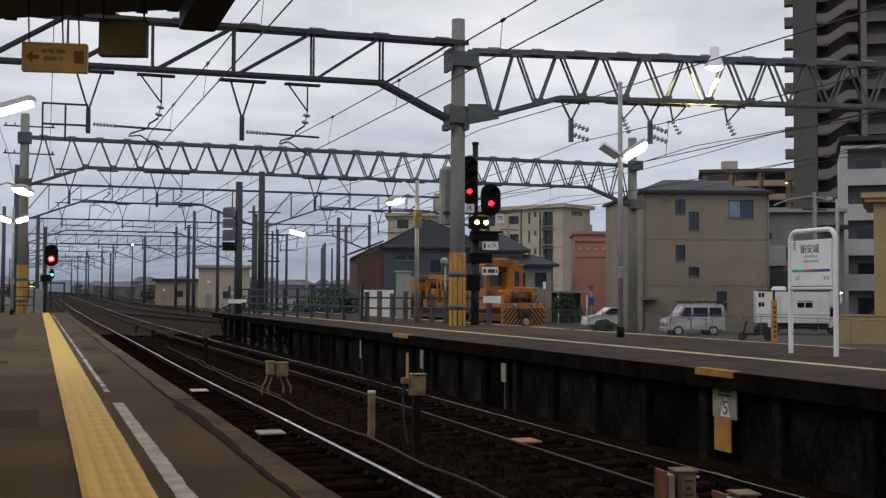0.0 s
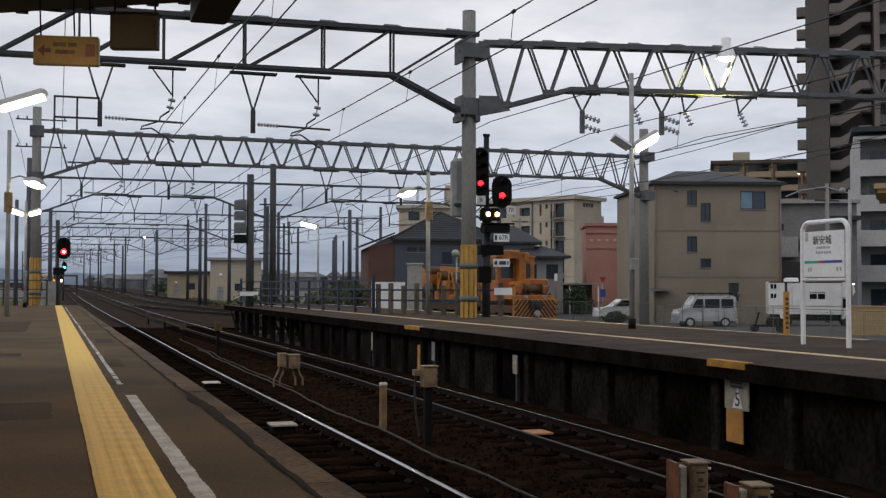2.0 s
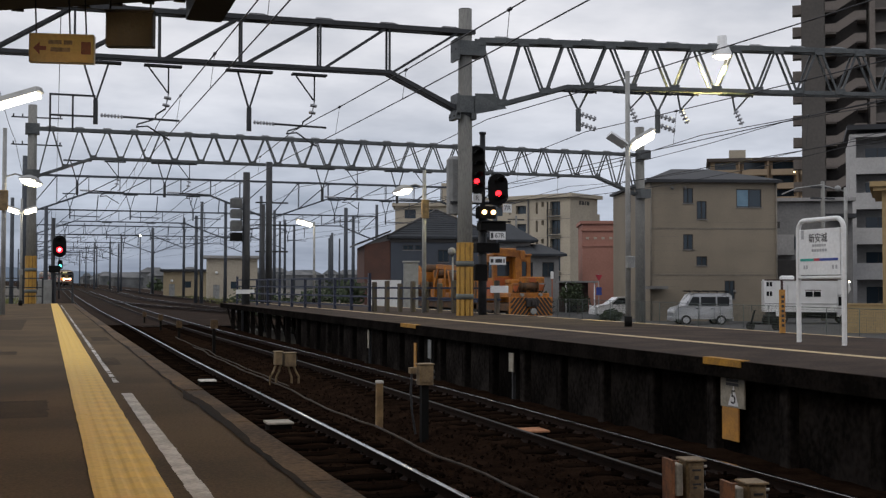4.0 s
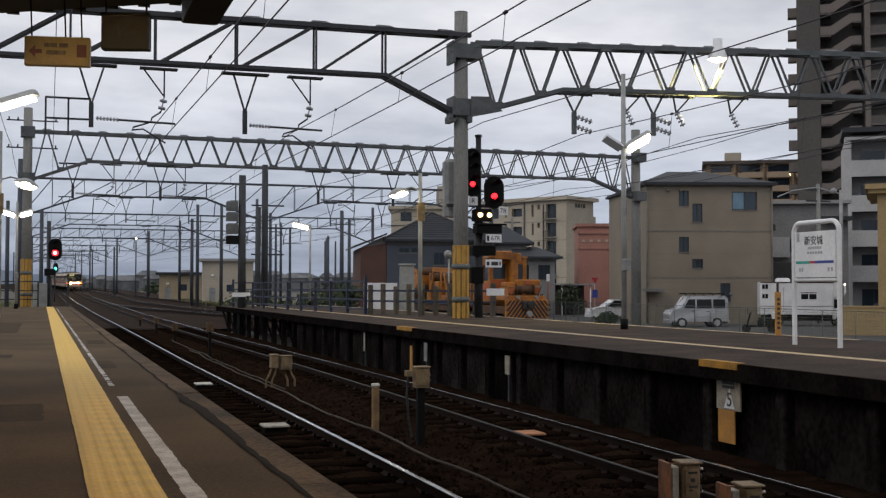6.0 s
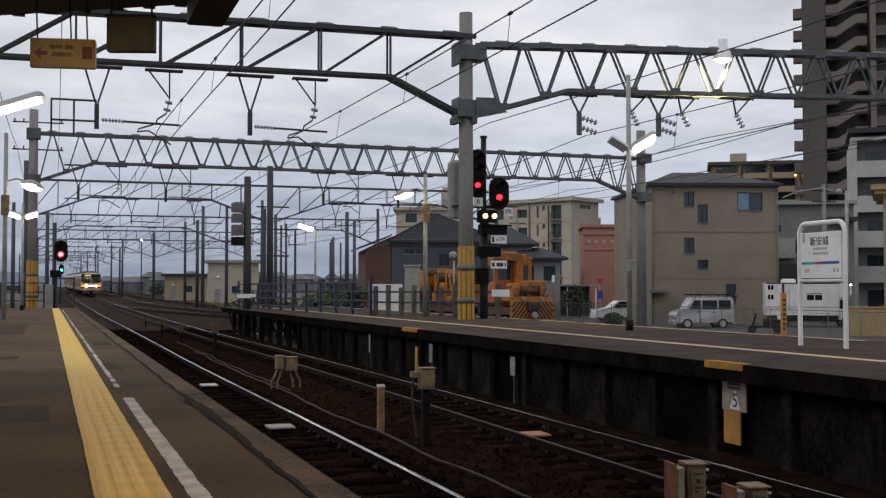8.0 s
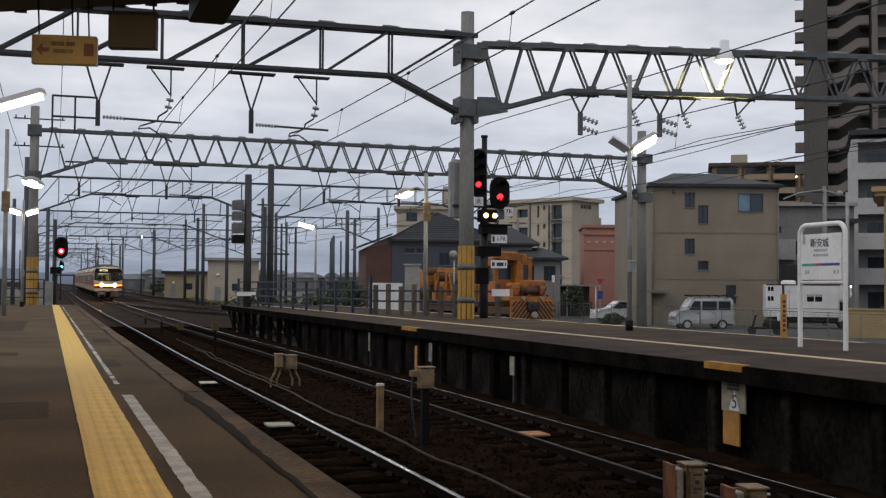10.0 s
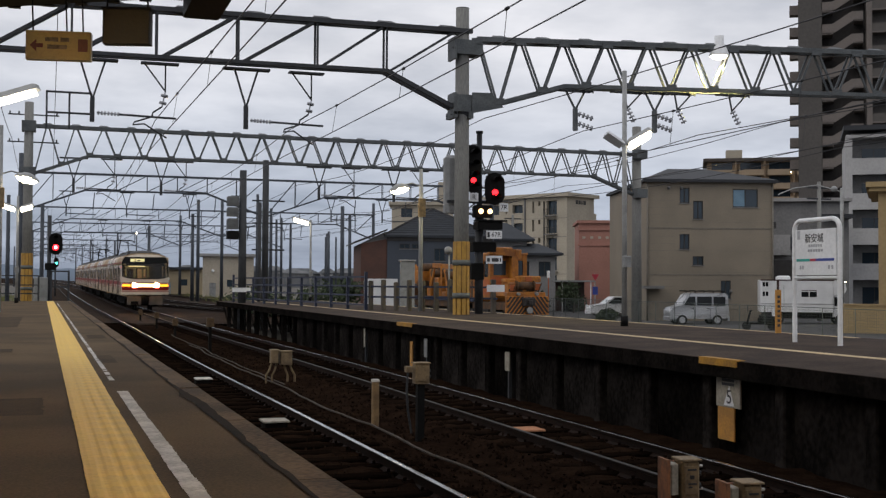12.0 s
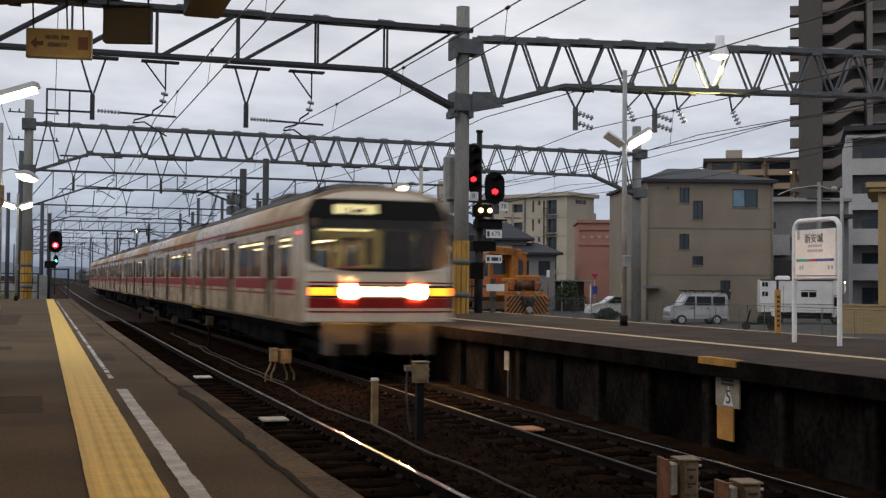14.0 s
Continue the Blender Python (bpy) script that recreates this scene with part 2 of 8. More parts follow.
# ---- mesh building ----
class Shape:
    """Collects faces of boxes, tubes and sweeps into one mesh."""

    def __init__(self):
        self.v, self.f, self.s, self.weld = [], [], [], False

    def add(self, verts, faces, m=None, smooth=False):
        k = len(self.v)
        self.v += [tuple(m @ Vector(p)) for p in verts] if m else [tuple(p) for p in verts]
        self.f += [tuple(i + k for i in f) for f in faces]
        self.s += [smooth] * len(faces)
        return self

    def box(self, x0, x1, y0, y1, z0, z1, m=None, cut=0.0):
        """A box; cut: the chamfer of its upright edges and its top."""
        if not cut:
            v = [(x, y, z) for z in (z0, z1) for y in (y0, y1) for x in (x0, x1)]
            return self.add(v, [(0, 2, 3, 1), (4, 5, 7, 6), (0, 1, 5, 4), (1, 3, 7, 5), (3, 2, 6, 7), (2, 0, 4, 6)], m)
        c = cut
        ring = [(x0 + c, y0), (x1 - c, y0), (x1, y0 + c), (x1, y1 - c), (x1 - c, y1), (x0 + c, y1), (x0, y1 - c), (x0, y0 + c)]
        cx = [(min(max(x, x0 + c), x1 - c), min(max(y, y0 + c), y1 - c)) for x, y in ring]
        v = [(x, y, z0) for x, y in ring] + [(x, y, z1 - c) for x, y in ring] + [(x, y, z1) for x, y in cx]
        f = [tuple(range(7, -1, -1))]
        for r in (0, 8):
            f += [(r + i, r + (i + 1) % 8, r + 8 + (i + 1) % 8, r + 8 + i) for i in range(8)]
        f += [tuple(range(16, 24))]
        return self.add(v, f, m)

    def tube(self, p, q, r, n=6, r2=None, m=None, caps=True):
        p, q = Vector(p), Vector(q)
        d = (q - p).normalized()
        a = d.orthogonal().normalized()
        b = d.cross(a)
        r2 = r if r2 is None else r2
        v = [tuple(o + (a * math.cos(2 * math.pi * i / n) + b * math.sin(2 * math.pi * i / n)) * k)
             for o, k in ((p, r), (q, r2)) for i in range(n)]
        f = [(i, (i + 1) % n, n + (i + 1) % n, n + i) for i in range(n)]
        self.add(v, f, m, n > 5)
        if caps:
            k = len(self.v) - 2 * n
            self.f += [tuple(k + i for i in range(n - 1, -1, -1)), tuple(k + n + i for i in range(n))]
            self.s += [False, False]
        return self

    def path(self, pts, r, n=5, m=None):
        """One bent tube along the points."""
        pts = [Vector(p) for p in pts]
        ring = []
        for i, p in enumerate(pts):
            d = (pts[min(i + 1, len(pts) - 1)] - pts[max(i - 1, 0)]).normalized()
            a = d.cross(Vector((0.31, 0.17, 0.93))).normalized()
            b = d.cross(a)
            ring += [tuple(p + (a * math.cos(2 * math.pi * k / n) + b * math.sin(2 * math.pi * k / n)) * r) for k in range(n)]
        f = [(j * n + k, j * n + (k + 1) % n, (j + 1) * n + (k + 1) % n, (j + 1) * n + k) for j in range(len(pts) - 1) for k in range(n)]
        return self.add(ring, f, m, True)

    def bar(self, p, q, w, h, m=None):
        """A straight bar of oblong section from p to q, its height upwards."""
        p, q = Vector(p), Vector(q)
        d = (q - p).normalized()
        side = d.cross(Vector((0, 0, 1)))
        side = side.normalized() if side.length > 1e-4 else Vector((1, 0, 0))
        up = side.cross(d).normalized()
        v = [tuple(o + side * sx * w / 2 + up * sz * h / 2) for o in (p, q) for sx, sz in ((-1, -1), (1, -1), (1, 1), (-1, 1))]
        return self.add(v, [(3, 2, 1, 0), (4, 5, 6, 7), (0, 1, 5, 4), (1, 2, 6, 5), (2, 3, 7, 6), (3, 0, 4, 7)], m)

    def sweep(self, profile, rings, m=None, smooth=False, closed=True, caps=True):
        """Joins copies of a profile: rings is a list of functions or matrices that place its (x, z) points."""
        n, k = len(profile), len(self.v)
        v = [tuple(r(x, z)) for r in rings for x, z in profile]
        f = []
        for j in range(len(rings) - 1):
            for i in range(n if closed else n - 1):
                f.append((j * n + i, j * n + (i + 1) % n, (j + 1) * n + (i + 1) % n, (j + 1) * n + i))
        self.add(v, f, m, smooth)
        if caps and closed:
            k = len(self.v) - len(v)
            self.f += [tuple(k + i for i in range(n - 1, -1, -1)), tuple(k + (len(rings) - 1) * n + i for i in range(n))]
            self.s += [False, False]
        return self

    def ball(self, c, r, n=8, k=5, squash=1.0, m=None):
        v, f = [], []
        for j in range(k + 1):
            a = math.pi * j / k
            v += [(c[0] + r * math.sin(a) * math.cos(2 * math.pi * i / n), c[1] + r * math.sin(a) * math.sin(2 * math.pi * i / n),
                   c[2] + r * math.cos(a) * squash) for i in range(n)]
        for j in range(k):
            f += [(j * n + i, (j + 1) * n + i, (j + 1) * n + (i + 1) % n, j * n + (i + 1) % n) for i in range(n)]
        return self.add(v, f, m, True)

    def facade(self, w, h, holes, deep, m=None, x0=0.0, z0=0.0):
        """A wall face in local x and z, seen from -y, with holes (x0, x1, z0, z1) whose reveals go in by deep."""
        self.weld = True
        xs = sorted({x0, x0 + w, *(a for o in holes for a in o[:2])})
        zs = sorted({z0, z0 + h, *(a for o in holes for a in o[2:])})
        for xa, xb in zip(xs, xs[1:]):
            for za, zb in zip(zs, zs[1:]):
                cx, cz = (xa + xb) / 2, (za + zb) / 2
                if any(o[0] < cx < o[1] and o[2] < cz < o[3] for o in holes):
                    continue
                self.add([(xa, 0, za), (xb, 0, za), (xb, 0, zb), (xa, 0, zb)], [(0, 1, 2, 3)], m)
        for a, b, c, d in holes:
            v = [(a, 0, c), (b, 0, c), (b, 0, d), (a, 0, d), (a, deep, c), (b, deep, c), (b, deep, d), (a, deep, d)]
            self.add(v, [(0, 4, 5, 1), (1, 5, 6, 2), (2, 6, 7, 3), (3, 7, 4, 0)], m)
        return self

    def mesh(self, name, material):
        if self.weld:       # wall faces share their corners
            seen, to, kept = {}, [], []
            for p in self.v:
                key = tuple(round(c, 4) for c in p)
                if key not in seen:
                    seen[key] = len(kept)
                    kept.append(p)
                to.append(seen[key])
            good = [(f, s) for f, s in ((tuple(dict.fromkeys(to[i] for i in f)), s) for f, s in zip(self.f, self.s)) if len(f) > 2]
            self.v, self.f, self.s = kept, [g[0] for g in good], [g[1] for g in good]
        me = bpy.data.meshes.new(name)
        me.from_pydata(self.v, [], self.f)
        me.polygons.foreach_set("use_smooth", self.s)
        if material:
            me.materials.append(material)
        me.update()
        return me


def part(name, shape, material, parent=None, label="", m=None):
    ob = new(name, shape.mesh(name, material) if isinstance(shape, Shape) else shape)
    if m is not None:
        ob.matrix_basis = m
    if parent is not None:
        ob.parent = parent
    return tagged(ob, label) if label else ob


def thing(name, m, label, category, group="", kind=""):
    ob = new(name)
    ob.matrix_basis = m
    ob.empty_display_size = 0.2
    return tagged(ob, label, category, group, kind)


def solid(name, shape, material, label, category, group="", kind="", m=None):
    return tagged(part(name, shape, material, m=m), label, category, group, kind)


def lettering(text, size, material):
    cu = bpy.data.curves.new("lettering", "FONT")
    cu.body, cu.size, cu.extrude, cu.align_x, cu.align_y = text, size, 0.002, "CENTER", "CENTER"
    ob = new("lettering", cu)
    bpy.context.view_layer.update()
    me = bpy.data.meshes.new_from_object(ob.evaluated_get(bpy.context.evaluated_depsgraph_get()))
    bpy.data.objects.remove(ob)
    me.materials.clear()
    me.materials.append(material)
    return me


# ---- the ground and the line ----
def bend(y):
    """The line swings off to the west far away."""
    return -1.8e-4 * max(0.0, y - 200) ** 2


def rise(y):
    """and climbs a little."""
    y = min(y, 620)
    return 0.0045 * max(0.0, y - 80) ** 2 / (max(0.0, y - 80) + 25) if y > 80 else 0.0


GROUND = -0.34
TRACK_1, TRACK_2 = 3.02, 6.50


def ease(y, ya, yb, a, b):
    t = min(1, max(0, (y - ya) / (yb - ya)))
    return a + (b - a) * t * t * (3 - 2 * t)


def centre_1(y):
    """Middle of the platform track, which drifts to the west."""
    return ease(y, 8, 34, 3.12, 2.94) - ease(y, 45, 200, 0.0, 0.80)


def centre_2(y):
    """Middle of the main track beside it."""
    return ease(y, 6, 24, 6.52, 6.61) - ease(y, 22, 60, 0.0, 0.34) - ease(y, 60, 200, 0.0, 0.67)


def climb(y):
    """The main line climbs more than the land beside it."""
    return LIFT * rise(y)


LIFT = 1.7
PLAT = 1.07
END_Y = 57.5


def make_ground():
    s = Shape()
    xs = [-2500, -600, -150, -40, -8, 0, 10, 24, 45, 90, 250, 800, 2500]
    ys = [-400, -60, 0, 40, 80, 110, 140, 180, 230, 290, 360, 450, 540, 620, 900, 1800, 4000]
    v = [(x, y, GROUND + rise(y)) for y in ys for x in xs]
    n = len(xs)
    f = [(j * n + i, j * n + i + 1, (j + 1) * n + i + 1, (j + 1) * n + i) for j in range(len(ys) - 1) for i in range(n - 1)]
    s.add(v, f)
    solid("ground", s, M["ground"], "bare dusty soil beside the railway", "ground", kind="structure")
    s = Shape()
    s.add([(24, 30, GROUND + 0.05), (120, 10, GROUND + 0.05), (140, 112, GROUND + 0.2), (31, 112, GROUND + 0.2)], [(0, 1, 2, 3)])
    solid("parking_lot", s, M["lot"], "grey asphalt parking lot beside the railway", "parking lot", kind="structure")
    # ballast between the platforms and, past their ends, over the whole yard
    s = Shape()
    rnd = random.Random(4)
    xs = [1.0 + 0.16 * i for i in range(46)]
    ys = [-6 + 0.25 * j for j in range(270)]

    def z(x, y):
        base = -0.16
        for c in (TRACK_1, TRACK_2):
            if abs(x - c) < 1.1:
                base = -0.135
        return base - 0.06 * (abs(x - 4.72) < 0.45) + 0.035 * noise.noise((x * 2.1, y * 2.1, 0)) + rnd.uniform(-0.018, 0.018)
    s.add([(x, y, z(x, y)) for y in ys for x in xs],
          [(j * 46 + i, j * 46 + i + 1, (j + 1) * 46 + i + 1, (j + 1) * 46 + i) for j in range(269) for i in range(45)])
    solid("ballast", s, M["ballast"], "rust-stained track ballast between the platforms, darkened for trough shade", "ballast", kind="stuff")
    s = Shape()
    rings = [(lambda x, zz, y=y: (x + bend(y), y, zz + (climb(y) if zz > -0.3 else rise(y)))) for y in [61, 80, 100, 130, 170, 200, 240, 280, 330, 380, 430, 480, 540, 620]]
    s.sweep([(-1.2, -0.33), (-0.4, -0.17), (19.5, -0.17), (20.5, -0.33)], rings, closed=False)
    solid("far_ballast", s, M["yard_ballast"], "brown ballast of the rail yard", "ballast", kind="stuff")
    s = Shape()
    s.sweep([(13.6, -0.3), (13.7, -0.17), (23.3, -0.17), (24.0, -0.33)], [(lambda x, zz, y=y: (x, y, zz)) for y in (-20, 20, 61)], closed=False)
    solid("side_ballast", s, M["yard_ballast"], "brown ballast of the tracks behind the platform", "ballast", kind="stuff")
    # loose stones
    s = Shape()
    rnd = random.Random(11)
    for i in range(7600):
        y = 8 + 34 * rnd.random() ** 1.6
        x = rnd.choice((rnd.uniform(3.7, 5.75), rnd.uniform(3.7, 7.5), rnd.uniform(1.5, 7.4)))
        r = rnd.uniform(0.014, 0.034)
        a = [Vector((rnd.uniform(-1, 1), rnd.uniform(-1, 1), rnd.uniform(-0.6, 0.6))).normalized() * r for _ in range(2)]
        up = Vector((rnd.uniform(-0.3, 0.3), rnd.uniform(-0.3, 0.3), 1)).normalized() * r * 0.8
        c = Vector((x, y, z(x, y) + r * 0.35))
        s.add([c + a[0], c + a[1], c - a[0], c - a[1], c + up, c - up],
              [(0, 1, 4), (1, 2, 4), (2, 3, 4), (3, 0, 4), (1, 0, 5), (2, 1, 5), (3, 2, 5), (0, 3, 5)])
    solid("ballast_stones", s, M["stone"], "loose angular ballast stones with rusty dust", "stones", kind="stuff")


make_ground()

RAIL = [(-0.062, -0.15), (0.062, -0.15), (0.062, -0.135), (0.012, -0.11), (0.012, -0.04), (0.033, -0.03), (0.033, -0.003),
        (-0.033, -0.003), (-0.033, -0.03), (-0.012, -0.04), (-0.012, -0.11), (-0.062, -0.135)]
# running surface, crowned as rail heads are
HEAD = [(-0.034, -0.012)] + [(0.030 * k / 6, -0.0010 * (k / 6) ** 2) for k in range(-6, 7)] + [(0.034, -0.012)]


def make_track(centre, y0, y1, label, sleepers):
    tr = thing("railway_track", pose(0, 0, 0), label, "railway track", "railway tracks", kind="structure")
    ys = [y0]
    while ys[-1] < y1:
        ys.append(min(y1, ys[-1] + (4 if ys[-1] < 70 else 8 if ys[-1] < 150 else 20)))
    for side in (-0.5335, 0.5335):
        for name, prof, m in (("rail", RAIL, "rail"), ("rail_head", HEAD, "rail_top")):
            s = Shape()
            s.sweep(prof, [(lambda x, z, y=y: (centre(y) + side + x + bend(y), y, z + climb(y))) for y in ys], smooth=name == "rail_head")
            part(name, s, M["rail_no_sheen" if m == "rail_top" and side < 0 else m], tr, "rusty rail with a worn foot" if name == "rail" else "polished running surface of the rail, the left one coloured dark")
    if sleepers:
        s = Shape().box(-1.0, 1.0, -0.11, 0.11, -0.2, -0.11, cut=0.015)
        for x in (-0.5335, 0.5335):
            s.box(x - 0.12, x + 0.12, -0.075, 0.075, -0.115, -0.105)
            for d in (-0.09, 0.09):
                s.tube((x + d, 0.04, -0.11), (x + d, 0.04, -0.07), 0.018, 6)
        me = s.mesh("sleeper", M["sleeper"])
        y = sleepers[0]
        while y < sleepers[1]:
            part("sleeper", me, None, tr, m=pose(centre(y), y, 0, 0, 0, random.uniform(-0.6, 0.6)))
            y += 0.6
    return tr


make_track(centre_1, -15, 620, "railway track with polished rails beside the platform", (5, 62))
make_track(centre_2, -15, 620, "railway track with polished rails on dark ballast", (5, 62))


make_track(lambda y: ease(y, 62, 150, 14.9, 9.9), -15, 620, "rusty yard track curving behind the platform", None)
make_track(lambda y: ease(y, 75, 190, 18.6, 13.4), -15, 620, "rusty yard track in the rail yard", None)
make_track(lambda y: ease(y, 62, 130, 14.6, 6.05), 62, 132, "rusty turnout track joining the main line", None)


# ---- platforms ----
def make_platform_left():
    pl = thing("platform_west", pose(0, 0, 0, 0, 0, 0.33), "worn asphalt station platform with a yellow tactile strip", "platform", kind="structure")
    s = Shape().box(-9, 1.07, -14, END_Y, GROUND - 0.1, PLAT)
    part("deck", s, M["asphalt"], pl, "dark worn asphalt surface")
    rnd = random.Random(3)
    y = -14
    while y < END_Y:
        e = min(y + 2.4, END_Y)
        s = Shape().box(1.075, 1.29, y, e - 0.012, 0.62, PLAT - 0.006 + rnd.uniform(-0.004, 0.003), cut=0.014)
        part("edge_stone", s, M["coping"], pl, "stained brown concrete edge of the platform")
        y += 2.4
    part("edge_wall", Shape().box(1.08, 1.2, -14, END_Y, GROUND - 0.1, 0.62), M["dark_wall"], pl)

    def ragged(name, rows, material, label="", z=0.003):
        """A thin flat patch with uneven sides; rows of (y, x west, x east)."""
        v = [(x, q[0], PLAT + h) for h in (0.0005, z) for q in rows for x in q[1:]]
        n = len(rows)
        f = [(2 * (n + i), 2 * (n + i) + 1, 2 * (n + i) + 3, 2 * (n + i) + 2) for i in range(n - 1)]
        part(name, Shape().add(v[2 * n:], [tuple(k - 2 * n for k in q) for q in f]), material, pl, label)
    # tar joint along the edge stones: thin, wandering, widened to a dark blot where it was mended
    rows = []
    y = 3.0
    while y < 54:
        blot = 0.05 * max(0.0, 1 - abs(y - 7.7) / 1.6) ** 0.6 + 0.05 * max(0.0, noise.noise((y * 0.5, 7.7, 0)))
        wob = 0.022 * noise.noise((y * 1.7, 1.2, 0)) + 0.012 * noise.noise((y * 6, 4.2, 0))
        lift = 0.05 * max(0.0, 1 - abs(y - 9.2) / 0.5)
        rows.append((y, 1.062 + wob - lift, 1.080 + wob + 0.010 * rnd.random() + blot))
        y += 0.14 if y < 20 else 0.5
    ragged("tar_joint", rows, M["tar"], "wandering dark tar joint", 0.006)
    # mended asphalt, darker than the rest
    for k, (x0, x1, y0, y1) in enumerate(((-1.35, 0.02, 8.15, 9.35), (0.62, 0.80, 13.2, 14.6), (-1.6, -0.45, 24, 31), (0.70, 0.98, 19, 20.4), (-3.4, -0.35, 15.5, 16.3))):
        rows = [(y0 + (y1 - y0) * i / 14, x0 + 0.03 * noise.noise((i * 0.9, k, 0)), x1 + 0.03 * noise.noise((i * 0.9, k + 9, 0))) for i in range(15)]
        ragged("asphalt_patch", rows, M["patch"], "darker patched asphalt")
    for k, (y0, x0, x1) in enumerate(((17.9, -4.0, 0.1), (26.0, 0.68, 1.04), (34.0, -4.0, 0.1))):
        rows = [(y0 + 0.03 * noise.noise((j * 1.3, k, 2)) + d, x0, x1) for j, d in ((0, 0.0), (1, 0.035))]
        ragged("asphalt_seam", rows, M["tar"], "", 0.0045)
    # painted line, chipped along its edges and worn through in places
    s = Shape()
    y = 3.0
    while y < 52:
        step = rnd.uniform(0.05, 0.10)
        worn = noise.noise((y * 0.35, 3.3, 0)) + 0.25 * noise.noise((y * 2.0, 1.3, 0))
        lim = 0.9 if y < 9.7 else (-0.25 if y < 10.7 else 0.42)
        if worn < lim and (y < 9.7 or rnd.random() < 0.72):
            k = 0.55 if y > 10.2 else 1.0
            a = 0.004 * noise.noise((y * 3, 0.2, 5)) + rnd.uniform(0, 0.005)
            b = 0.006 * noise.noise((y * 4, 6.2, 5)) + rnd.uniform(0, 0.006)
            s.add([(0.582 + a, y, PLAT + 0.003), (0.582 + 0.090 * k - b, y, PLAT + 0.003), (0.582 + 0.090 * k - b, y + step, PLAT + 0.003), (0.582 + a, y + step, PLAT + 0.003)], [(0, 1, 2, 3)])
        y += step
    part("white_line", s, M["worn_white"], pl, "chipped white safety line")
    # tactile tiles, 30 cm, with four ridges each
    s = Shape().box(-0.155, 0.155, -0.1509, 0.1509, 0, 0.006)
    for i in range(4):
        x = -0.1125 + 0.075 * i
        s.add([(x - 0.030, -0.1509, 0.006), (x + 0.030, -0.1509, 0.006), (x + 0.030, 0.1509, 0.006), (x - 0.030, 0.1509, 0.006),
               (x - 0.014, -0.1507, 0.0105), (x + 0.014, -0.1507, 0.0105), (x + 0.014, 0.1507, 0.0105), (x - 0.014, 0.1507, 0.0105)],
              [(4, 5, 6, 7), (0, 1, 5, 4), (1, 2, 6, 5), (2, 3, 7, 6), (3, 0, 4, 7)])
    me = s.mesh("tactile_tile", M["tactile"])
    rnd = random.Random(8)
    for i in range(178):
        part("tactile_tile", me, None, pl, m=pose(0.354 + rnd.uniform(-0.002, 0.002), 3.2 + 0.3015 * i, PLAT + rnd.uniform(0, 0.0006), 0, 0, rnd.uniform(-0.1, 0.1)))


make_platform_left()

EDGE = 8.03


def edge_x(y):
    return EDGE + 0.12 * max(0.0, (y - 26) / 33) ** 2


def make_platform_right():
    pl = thing("platform_east", pose(0, 0, 0), "island platform with worn asphalt and side walls coloured dark for shade", "platform", kind="structure")
    ys = [-14, 0, 8, 14, 20, 26, 32, 38, 44, 50, 56, 60]
    s = Shape()
    s.sweep([(0, 1.03), (1.3, PLAT), (4.6, PLAT), (5.75, 1.04), (5.75, 0.82), (0.0, 0.80)],
            [(lambda x, z, y=y: (edge_x(y) + x - (0.5 * (edge_x(y) - EDGE) if x > 4 else 0), y, z)) for y in ys])
    part("deck", s, M["deck_dark"], pl, "dark asphalt deck with a rounded edge")
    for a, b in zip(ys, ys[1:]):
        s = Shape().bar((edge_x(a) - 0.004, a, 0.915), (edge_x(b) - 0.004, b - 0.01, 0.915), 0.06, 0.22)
        part("edge_beam", s, M["edge_shade"], pl, "concrete edge beam coloured near-black for shade")
    # painted lines near both edges
    for nm, off, w in (("edge_line", 1.62, 0.20), ("back_line", 5.15, 0.14)):
        s = Shape()
        y = 3.0
        while y < 59:
            if noise.noise((y * 0.6, off, 0)) < (0.85 if off < 2 else 0.45):
                s.box(-w / 2, w / 2, 0, 0.42, 0, 0.004, m=Matrix.Translation((edge_x(y) + off, y, PLAT + 0.002)))
            y += 0.41
        part(nm, s, M["cream_line"], pl, "worn cream-yellow safety line")
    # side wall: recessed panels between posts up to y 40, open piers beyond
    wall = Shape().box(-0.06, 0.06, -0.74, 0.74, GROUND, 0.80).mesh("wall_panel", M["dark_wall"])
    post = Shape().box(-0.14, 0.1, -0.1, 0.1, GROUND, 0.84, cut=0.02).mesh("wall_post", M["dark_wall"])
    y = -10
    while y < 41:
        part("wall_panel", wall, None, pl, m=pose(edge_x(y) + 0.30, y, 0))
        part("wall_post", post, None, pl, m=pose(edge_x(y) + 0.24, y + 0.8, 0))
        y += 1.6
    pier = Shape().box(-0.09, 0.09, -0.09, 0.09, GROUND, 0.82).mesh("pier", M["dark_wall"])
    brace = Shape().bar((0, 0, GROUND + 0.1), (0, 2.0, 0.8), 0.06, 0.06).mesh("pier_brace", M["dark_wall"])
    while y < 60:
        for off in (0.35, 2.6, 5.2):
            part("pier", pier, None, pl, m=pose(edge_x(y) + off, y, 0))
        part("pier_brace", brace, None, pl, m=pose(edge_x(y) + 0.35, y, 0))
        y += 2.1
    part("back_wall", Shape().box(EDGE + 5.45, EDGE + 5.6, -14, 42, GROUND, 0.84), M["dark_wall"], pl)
    for y, w in ((26.3, 0.6), (12.70, 0.43)):
        part("edge_marker", Shape().box(-0.004, 0.13, -w, w, -0.085, 0.004), M["edge_ochre"], pl, "yellow stop marker on the platform edge",
             m=pose(edge_x(y) - 0.045, y, 1.038))


make_platform_right()


